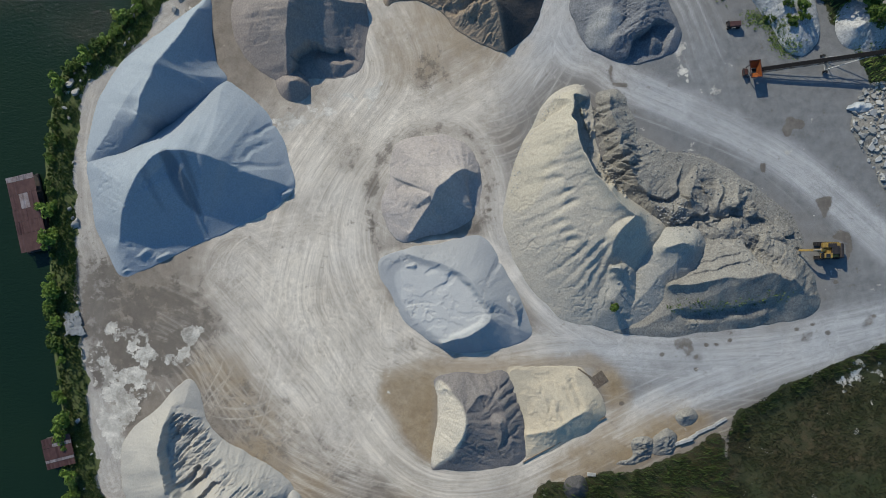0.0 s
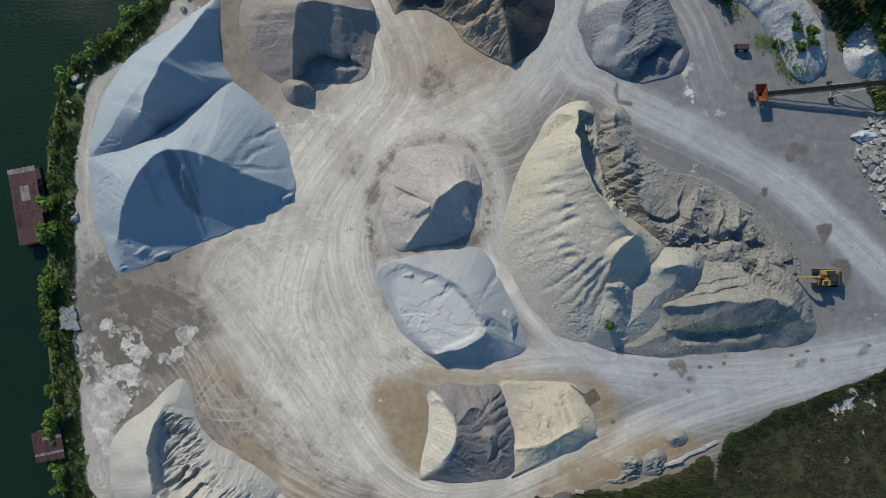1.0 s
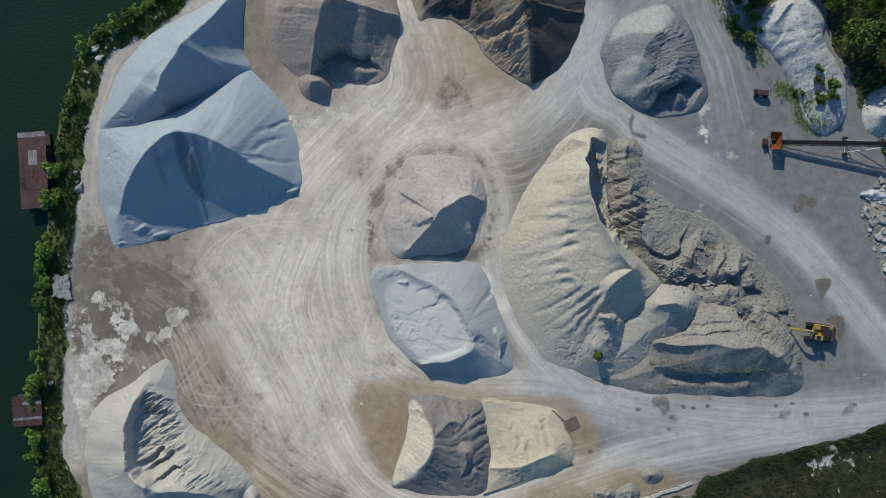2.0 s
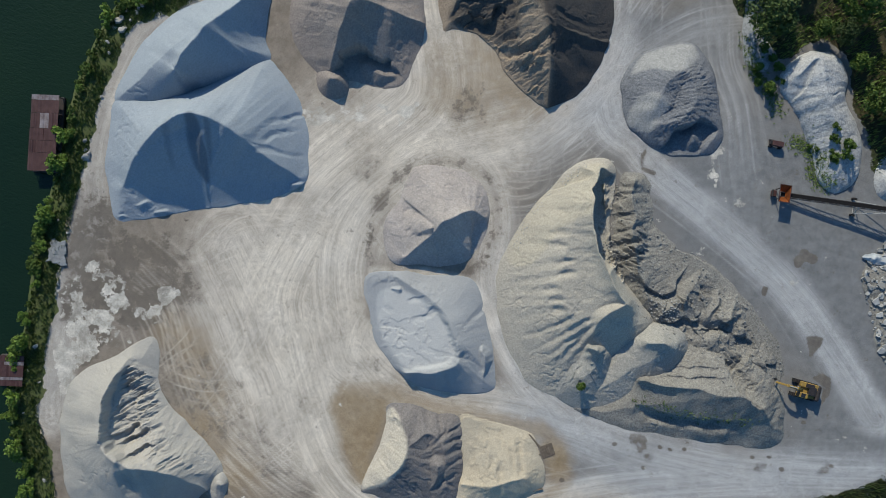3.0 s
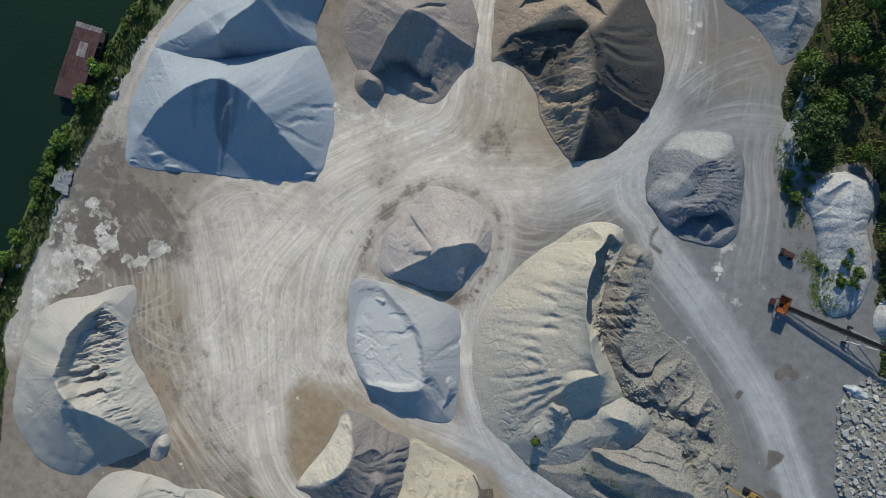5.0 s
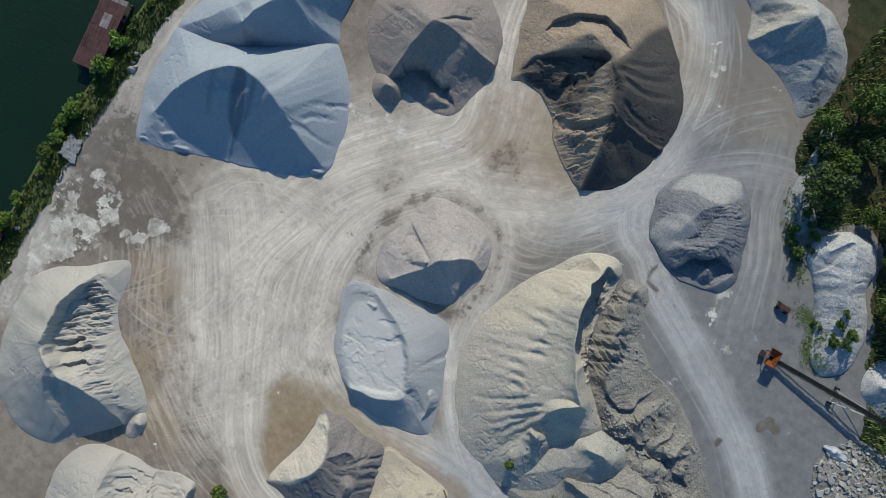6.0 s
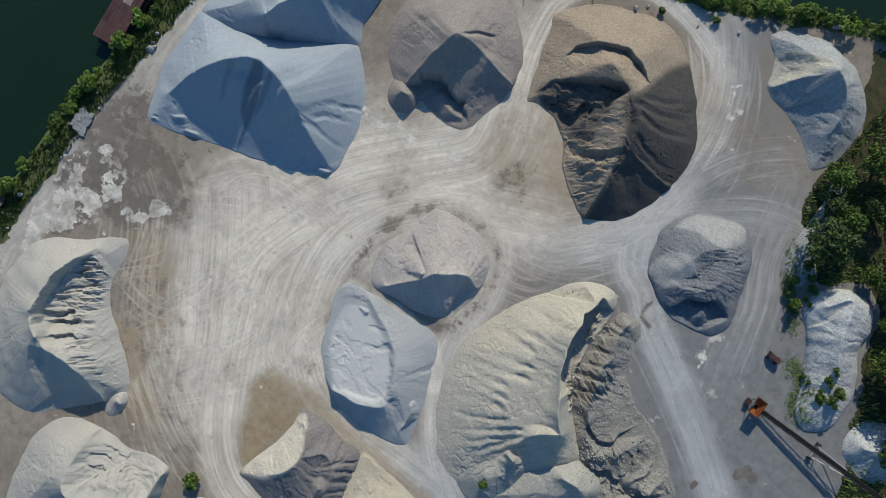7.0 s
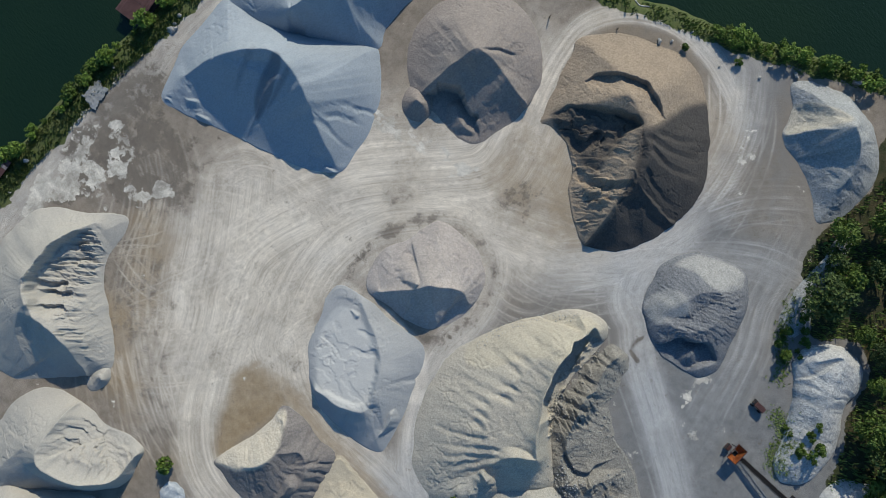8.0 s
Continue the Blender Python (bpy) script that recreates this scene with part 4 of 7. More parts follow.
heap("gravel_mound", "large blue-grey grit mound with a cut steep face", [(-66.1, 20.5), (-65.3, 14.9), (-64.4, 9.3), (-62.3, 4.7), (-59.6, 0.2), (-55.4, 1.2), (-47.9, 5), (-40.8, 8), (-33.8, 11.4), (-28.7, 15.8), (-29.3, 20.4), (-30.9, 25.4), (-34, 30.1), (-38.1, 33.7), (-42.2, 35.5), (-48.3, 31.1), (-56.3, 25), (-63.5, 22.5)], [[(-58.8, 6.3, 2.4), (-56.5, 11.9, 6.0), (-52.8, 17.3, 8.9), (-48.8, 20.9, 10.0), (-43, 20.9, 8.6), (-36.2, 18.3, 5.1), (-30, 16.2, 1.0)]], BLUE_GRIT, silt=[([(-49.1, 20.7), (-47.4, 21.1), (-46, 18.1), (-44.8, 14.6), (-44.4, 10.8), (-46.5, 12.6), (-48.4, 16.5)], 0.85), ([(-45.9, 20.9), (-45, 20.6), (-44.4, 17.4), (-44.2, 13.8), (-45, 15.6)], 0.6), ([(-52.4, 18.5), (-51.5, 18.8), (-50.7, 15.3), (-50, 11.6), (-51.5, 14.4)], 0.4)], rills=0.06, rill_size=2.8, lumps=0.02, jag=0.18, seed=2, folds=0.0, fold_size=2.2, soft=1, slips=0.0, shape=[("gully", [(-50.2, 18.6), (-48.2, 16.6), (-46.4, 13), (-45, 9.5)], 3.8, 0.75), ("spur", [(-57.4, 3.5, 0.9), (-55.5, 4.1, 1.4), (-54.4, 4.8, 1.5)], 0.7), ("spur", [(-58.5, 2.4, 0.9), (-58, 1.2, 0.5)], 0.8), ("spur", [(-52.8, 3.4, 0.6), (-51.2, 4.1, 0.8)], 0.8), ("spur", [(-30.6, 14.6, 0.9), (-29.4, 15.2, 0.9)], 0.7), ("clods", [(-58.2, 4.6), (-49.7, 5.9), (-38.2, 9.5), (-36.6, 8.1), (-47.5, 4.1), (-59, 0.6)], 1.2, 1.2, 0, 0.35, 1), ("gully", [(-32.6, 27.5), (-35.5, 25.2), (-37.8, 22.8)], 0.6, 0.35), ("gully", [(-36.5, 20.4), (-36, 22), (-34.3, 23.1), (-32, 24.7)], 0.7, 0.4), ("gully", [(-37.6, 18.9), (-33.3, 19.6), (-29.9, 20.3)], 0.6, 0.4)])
heap("gravel_mound", "conical mauve-brown gravel mound with a dug hollow", [(-35.8, 38), (-39.4, 42.4), (-40.6, 48.1), (-38.2, 54.3), (-33.1, 59.1), (-26.7, 59.4), (-20.9, 56.9), (-16.9, 52.1), (-15.5, 45.7), (-16.5, 38.4), (-18.9, 35.9), (-22.7, 35.8), (-27.1, 35.6), (-31.5, 35.1)], [[(-29.6, 36.3, 2.2), (-28.9, 41.8, 5.6), (-27.8, 47, 8.0), (-22.2, 48.2, 5.3), (-15.4, 48.7, 1.4)]], MAUVE_GRIT, [([(-28.4, 35.8), (-28.1, 39.8), (-24.9, 41.6), (-21.2, 40.7), (-17.4, 39), (-16.2, 36.4), (-18.5, 34.8), (-22.8, 34.6)], 5.5, 1.2)], rills=0.08, rill_size=1.2, seed=3, jag=0.4, folds=0.03, fold_size=1.5, lumps=0.06, shape=[("scarp", [(-27.8, 47.6), (-26.3, 50.1), (-23.6, 52.9)], 0.5, 1.2, 0.2), ("gully", [(-26.1, 47.6), (-22.5, 48.3), (-18.7, 48.7)], 0.9, 0.6), ("gully", [(-24.8, 48.9), (-21.6, 49.5), (-18.9, 50.8)], 0.7, 0.4), ("spur", [(-23.8, 39.1, 1.2), (-21.4, 37.9, 1.4), (-18.7, 38.3, 0.6)], 0.6)])
heap("gravel_mound", "small brown gravel mound at a larger heap's foot", [(-31.4, 32.9), (-32.3, 35), (-31.4, 37.2), (-29.2, 37.9), (-26.4, 35.7), (-25.8, 33.4), (-27.2, 31.7), (-29.4, 31.4)], [[(-29, 34.4, 3), (-28.1, 34.6, 3)]], MAUVE_GRIT, seed=4, jag=0.2)
# Its zones darken flank and pit: dark gravel, wet soil, and painted-in shade.
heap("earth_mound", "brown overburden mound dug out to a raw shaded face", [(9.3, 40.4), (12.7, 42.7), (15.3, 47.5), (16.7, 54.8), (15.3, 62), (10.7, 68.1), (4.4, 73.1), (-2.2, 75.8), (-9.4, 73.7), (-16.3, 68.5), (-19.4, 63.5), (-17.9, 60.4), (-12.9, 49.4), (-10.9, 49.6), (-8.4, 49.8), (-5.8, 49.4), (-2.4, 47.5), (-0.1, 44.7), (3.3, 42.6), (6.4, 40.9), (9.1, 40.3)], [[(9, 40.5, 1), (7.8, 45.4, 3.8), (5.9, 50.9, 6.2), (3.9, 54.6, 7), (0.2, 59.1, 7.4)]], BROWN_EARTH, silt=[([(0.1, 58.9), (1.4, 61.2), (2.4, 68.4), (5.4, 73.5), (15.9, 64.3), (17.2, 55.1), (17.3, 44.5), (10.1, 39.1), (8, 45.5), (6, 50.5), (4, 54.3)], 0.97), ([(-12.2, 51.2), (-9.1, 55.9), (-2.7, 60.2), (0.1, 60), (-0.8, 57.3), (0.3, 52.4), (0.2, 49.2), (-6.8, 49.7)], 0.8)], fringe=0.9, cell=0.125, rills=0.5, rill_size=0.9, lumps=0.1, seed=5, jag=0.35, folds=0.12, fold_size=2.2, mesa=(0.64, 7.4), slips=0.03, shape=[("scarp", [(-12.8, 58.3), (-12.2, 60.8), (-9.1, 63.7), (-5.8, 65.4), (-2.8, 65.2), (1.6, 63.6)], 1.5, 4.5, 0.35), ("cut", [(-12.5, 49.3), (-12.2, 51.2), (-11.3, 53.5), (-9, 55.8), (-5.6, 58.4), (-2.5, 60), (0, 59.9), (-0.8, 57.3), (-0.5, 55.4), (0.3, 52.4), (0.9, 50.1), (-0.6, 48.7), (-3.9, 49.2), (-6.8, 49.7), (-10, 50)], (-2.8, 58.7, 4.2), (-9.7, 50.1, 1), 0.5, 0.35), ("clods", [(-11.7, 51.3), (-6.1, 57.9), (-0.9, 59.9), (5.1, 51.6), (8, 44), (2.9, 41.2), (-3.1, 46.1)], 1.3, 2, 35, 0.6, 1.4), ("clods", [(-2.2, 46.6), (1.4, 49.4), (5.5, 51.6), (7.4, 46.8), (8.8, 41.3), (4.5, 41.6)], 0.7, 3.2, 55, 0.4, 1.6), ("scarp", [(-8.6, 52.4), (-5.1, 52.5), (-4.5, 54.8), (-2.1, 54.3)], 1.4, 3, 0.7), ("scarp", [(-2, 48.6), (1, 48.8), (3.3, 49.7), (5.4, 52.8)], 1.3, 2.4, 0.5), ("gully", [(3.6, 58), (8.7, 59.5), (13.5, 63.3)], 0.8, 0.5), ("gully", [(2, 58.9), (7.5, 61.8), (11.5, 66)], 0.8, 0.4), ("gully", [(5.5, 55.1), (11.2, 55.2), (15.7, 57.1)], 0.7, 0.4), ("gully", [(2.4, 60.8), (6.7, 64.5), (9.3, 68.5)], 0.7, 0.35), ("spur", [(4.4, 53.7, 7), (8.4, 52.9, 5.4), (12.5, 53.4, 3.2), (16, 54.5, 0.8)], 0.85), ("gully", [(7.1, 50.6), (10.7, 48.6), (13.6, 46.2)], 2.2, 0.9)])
heap("gravel_mound", "low dark basalt gravel mound with grey silt on top", [(23.7, 41.3), (21.5, 44.8), (20.4, 49.4), (22.7, 54.2), (27.8, 57.5), (31.9, 58.6), (35.9, 54.3), (38.9, 48), (40.5, 41.9), (36.8, 39.4), (31.5, 38.1), (27.4, 39)], [[(26.9, 44.6, 3.2), (27.8, 49.3, 3.6), (30.6, 52, 3.4), (33.2, 47.7, 3.6), (31.6, 44.2, 3.4), (28.8, 42.4, 3)]], BASALT, [([(31, 39.3), (31.5, 42.3), (34.1, 44.5), (36.2, 45.5), (37.8, 42.5), (35.7, 40)], 1.6, 1.2)], rills=0.2, rill_size=1.4, seed=6, silt=[([(21.9, 50.3), (23.2, 54.1), (27.1, 56.7), (31.1, 58.1), (32.2, 56.1), (30, 52.4), (25.6, 51.7), (23.8, 51.2)], 0.95), ([(23.1, 42.8), (24, 46), (26.9, 47.2), (29.1, 45.8), (28.1, 43.1), (27.4, 40.9), (24.6, 41.1)], 0.9)], flat_silt=True, power=0.8, lumps=0.05, folds=0.35, fold_size=0.7, shape=[("scarp", [(29.4, 37.5), (30.9, 39.7), (31.3, 42.1), (34, 44), (35.7, 45.4), (39, 44.5)], 2.8, 6, 0.3), ("clods", [(27.6, 44.4), (28.4, 51.6), (32.9, 55.3), (35.7, 51.1), (38.5, 46.9), (33.8, 44.3), (29.9, 41.4)], 0.5, 6, 35, 0.2, 1.5), ("spur", [(35.1, 41.5, 1.6), (35, 42.1, 1.8)], 0.7)])
heap("gravel_mound", "pale crushed stone mound beside the trees", [(16.7, 79.3), (14.7, 83.5), (11.3, 86.8), (14.4, 90.4), (20.2, 93.1), (26.6, 92), (31.7, 88.8), (34.4, 84.3), (34.7, 78.9), (32.6, 73.7), (26.8, 77), (21.9, 78.2)], [[(17.4, 79.8, 0.9), (19.4, 82.3, 3.4), (21.6, 85, 5.6), (23, 86.9, 5.6)], [(22.8, 86.4, 6.5), (26.9, 84.8, 5.5), (29.7, 79.8, 3)]], GREY_STONE, [([(15.9, 80.5), (14.3, 83.8), (16, 86.1), (19.7, 87.9), (21.8, 87.4), (19.6, 82.9), (17.4, 79.8)], 0.8, 2.0)], seed=7, rills=0.2, silt=[([(15.9, 80.5), (14.3, 83.8), (16, 86.1), (19.7, 87.9), (21.8, 87.4), (19.6, 82.9), (17.4, 79.8)], 0.7)])
heap("gravel_mound", "white limestone mound with weeds on its flank", [(48, 54.2), (47.4, 58.4), (51.2, 62.8), (56.2, 63.1), (58.7, 60), (59.2, 55.9), (63, 50.9), (64.9, 44.2), (62.8, 39.8), (58.9, 40.1), (55.5, 45.8), (52, 50.6)], [[(49.4, 57.1, 3), (51.7, 60, 4), (54.3, 54.4, 4.2), (58.7, 47.6, 3), (60.4, 42.8, 2.2)]], WHITE_STONE, seed=8, lumps=0.15, rills=0.2, power=0.6)
heap("gravel_mound", "grey broken stone mound under the conveyor", [(68.5, 41.2), (67.6, 46.1), (69.8, 49.3), (73.5, 51.1), (78.6, 47.8), (78.8, 43), (74.1, 39.6)], [[(70, 43.7, 2.6), (73.1, 45.8, 2.8)]], WHITE_STONE, seed=9, lumps=0.3)
heap("gravel_mound", "round pinkish pebble mound with a sharp crest", [(-11.6, 20.8), (-10.6, 23.9), (-6.6, 25.4), (-1.5, 25.3), (2.5, 23.5), (4.5, 19.2), (4.6, 14.2), (3, 10.2), (-0.5, 8.2), (-5.5, 7.2), (-8.9, 6), (-11.6, 7.7), (-13, 11), (-13, 14.2), (-11.8, 17.5)], [[(-7.8, 7.9, 1.4), (-6.2, 10.4, 3.0), (-3.8, 13.4, 5.1), (-2.5, 15.8, 6.0), (1, 18.6, 3.7), (3.7, 18.5, 1.4)]], PEBBLE, seed=10, rills=0.05, rill_size=3, jag=0.3, shape=[("gully", [(-9.6, 16.7), (-9, 14), (-9.2, 10.2)], 1.1, 0.6), ("gully", [(-11.4, 19.5), (-9.6, 20.5), (-8.4, 21.1)], 0.4, 0.15), ("spur", [(-4.4, 13.8, 5.4), (-3.3, 11.7, 3.6), (-1.8, 8.3, 0.6)], 0.85)])
heap("fines_mound", "pale blue-grey fines mound with a hollowed top", [(-13.7, 2.7), (-8.5, 5.2), (-2.5, 6.2), (4.5, 7.6), (8.5, 2.2), (12.2, -4.8), (13.7, -9.8), (10.4, -11.9), (4.4, -13.1), (-0.5, -13.1), (-4.5, -11.3), (-9, -7.8), (-11.5, -3.8)], [[(-8.4, 4, 0.8), (-4, 3, 1.6), (-0.4, 1.6, 2.4), (2.2, 0, 2.9), (4.3, -2.6, 3.3), (5.9, -5.5, 3.5), (5.7, -7.6, 3.5), (2.4, -9.9, 3.2), (-2.1, -11.4, 2.4)]], PALE_FINES, seed=11, rills=0.12, rill_size=2, lumps=0.05, jag=0.2, slumps=0.02, silt=[([(-10.3, 1.1), (-5.4, 2.1), (-0.5, 0.7), (3.9, -3.2), (5.1, -6.7), (3.4, -8.6), (-1.5, -10.4), (-6.4, -8.1), (-9.8, -3.7)], 0.6)], folds=0.0, fold_size=1.8, shape=[("cut", [(-8.9, 4), (-4, 2.8), (-0.5, 1.3), (2.1, -0.2), (4.1, -2.7), (5.6, -5.6), (5.4, -7.4), (2.3, -9.6), (-2.4, -11.1), (-7, -10.5), (-11.5, -3.7), (-12.3, 1.3)], (-8.7, -5.9, 0.25), (5.5, -5.7, 2.7), 1.2, 0.04), ("scarp", [(-5.5, 1), (-3.9, 1.9), (-2, 2.8)], 0.14, 1.4, 0.3), ("scarp", [(-4, -2), (-1.9, -0.8), (-0.9, 1.1)], 0.14, 1.4, 0.3), ("spur", [(-8.2, 1.9, 0.7), (-7.1, 2, 1.1)], 0.9), ("spur", [(-5.5, -0.3, 0.8), (-5, -0.3, 1)], 0.9), ("gully", [(6, -5.5), (8.9, -7.3), (11, -10.9)], 1.4, 0.7), ("spur", [(9.6, -4, 2.2), (10.7, -6.1, 2), (11.6, -10.1, 0.6)], 1.2), ("gully", [(1.5, -10.4), (2.3, -12.3), (3.4, -13.6)], 0.9, 0.5), ("gully", [(4.2, -9.3), (5.1, -11.3), (6.3, -12.9)], 0.9, 0.5), ("gully", [(-0.8, -11.1), (-0.7, -12.7), (-0.4, -13.6)], 0.8, 0.4), ("gully", [(7.7, 3.1), (6.1, -0), (4.7, -2)], 0.6, 0.25)])
heap("rubble_mound", "low tumbled rubble with broken ledges beside the digger", [(24.6, 31.3), (27.2, 33.4), (30.2, 32.8), (34.6, 24.2), (43.5, 21.7), (52.3, 16.6), (58.7, 11.6), (61.5, 6.1), (59, 2.2), (49.1, 2.2), (41.3, 5.1), (34.4, 9.1), (29.5, 14.2), (26, 20.2)], [[(26.9, 31.5, 2.6), (28.3, 25.6, 2.8), (30, 19.7, 3), (32.9, 15, 2.6), (38.8, 11, 1.8), (46.7, 9.2, 1.5), (55.5, 7.2, 1.4)], [(38.5, 10.9, 2.6), (40.8, 14.4, 2.2), (42.3, 18, 1)], [(48.2, 8.9, 2.6), (48.8, 12.4, 2.4), (49.8, 15.5, 1.2)]], RUBBLE_MIX, seed=31, cell=0.125, rills=0.25, rill_size=1.3, slumps=0.15, lumps=0.1, jag=0.7, power=1.5, folds=0.15, fold_size=1.3, shape=[("clods", [(21, 30), (24.3, 30.7), (28.3, 27), (32.8, 22.3), (31.6, 15.7), (28, 16.5), (24.2, 21.3)], 0.8, 3.6, -12, 0.75, 1.5), ("clods", [(33.8, 12.3), (41.9, 16.7), (45.9, 17.1), (55.4, 14.7), (59.9, 10.1), (60.1, 5.1), (54.8, 1.3), (50.2, 5.8), (45.4, 8.2), (41.4, 7.8)], 2.3, 1.6, -35, 0.95, 1.3), ("scarp", [(37.2, 8.2), (41, 10.6), (44.3, 11.5), (48.2, 12.1), (50.5, 14.1)], 1.3, 3, 0.8), ("scarp", [(43.4, 9.6), (47.6, 10.8), (51.8, 10.5), (55.1, 9.6)], 1, 2.5, 0.8), ("gully", [(22.9, 26.6), (25.3, 28.2), (29.1, 30.3)], 0.8, 1), ("gully", [(24.1, 23.9), (26.9, 25.2), (30.1, 26)], 0.7, 1.1), ("gully", [(25.2, 21.5), (28.4, 23.1), (31.9, 25.4)], 0.6, 0.8), ("gully", [(26.3, 19.8), (29.5, 21), (32.6, 23.4)], 0.7, 0.9), ("gully", [(24.4, 30.6), (26.7, 30.4), (29, 30.9)], 0.6, 0.7), ("gully", [(28.4, 17.7), (30.6, 19.3), (33.1, 21.4)], 0.6, 0.7), ("scarp", [(30.8, 16.2), (33.6, 14.6), (36.1, 13.9), (38.3, 14.7), (39.3, 17.7), (42, 22.9)], 0.9, 2.2, 0.4), ("spur", [(45.6, 12.4, 1.8), (46.6, 14.8, 1.6), (46.3, 16.7, 0.8)], 0.8), ("spur", [(47.3, 12.5, 1.9), (49.3, 13.7, 1.6), (50.9, 14.4, 1)], 0.8)])
heap("rubble_mound", "grey terraced rubble bank with a shaded steep flank", [(32.2, -6.8), (27.7, -9.7), (39.1, -10.2), (48.9, -9.2), (58.8, -7.6), (63.3, -5.9), (63.4, -0.8), (61, 5.1), (57.1, 8.6), (51.2, 9.6), (44.3, 7.6), (39.7, 3.2), (35.2, -2.8)], [[(37, -1.4, 3.8), (43.3, -0.3, 5), (50.8, 0.4, 5.2), (55.6, 0.2, 5), (59.8, -2.2, 3)]], RUBBLE_MIX, seed=32, rills=0.25, rill_size=1.8, slumps=0.4, jag=0.6, folds=0.25, fold_size=1.8, bare=-1, cell=0.125, shape=[("clods", [(42, 7.3), (49.1, 9.6), (55.2, 7.8), (57.9, 2.7), (54.9, -0.4), (50, 4.1)], 1.3, 2.2, 55, 0.9, 1.3), ("scarp", [(40, 1.7), (44.9, 3.4), (50.3, 4.6)], 0.3, 1.6, 0.25), ("scarp", [(39.1, 0.1), (44.5, 1.7), (50.6, 3.1)], 0.4, 1.8, 0.25), ("scarp", [(37.6, -5.4), (43.6, -5.3), (50.4, -4.3), (55, -3.1)], 1.1, 3, 0.4), ("scarp", [(57, -0.7), (53.1, 1.5), (50.9, 4.2), (49.5, 6.9), (49.4, 9.7)], 1.5, 4, 0.6)])
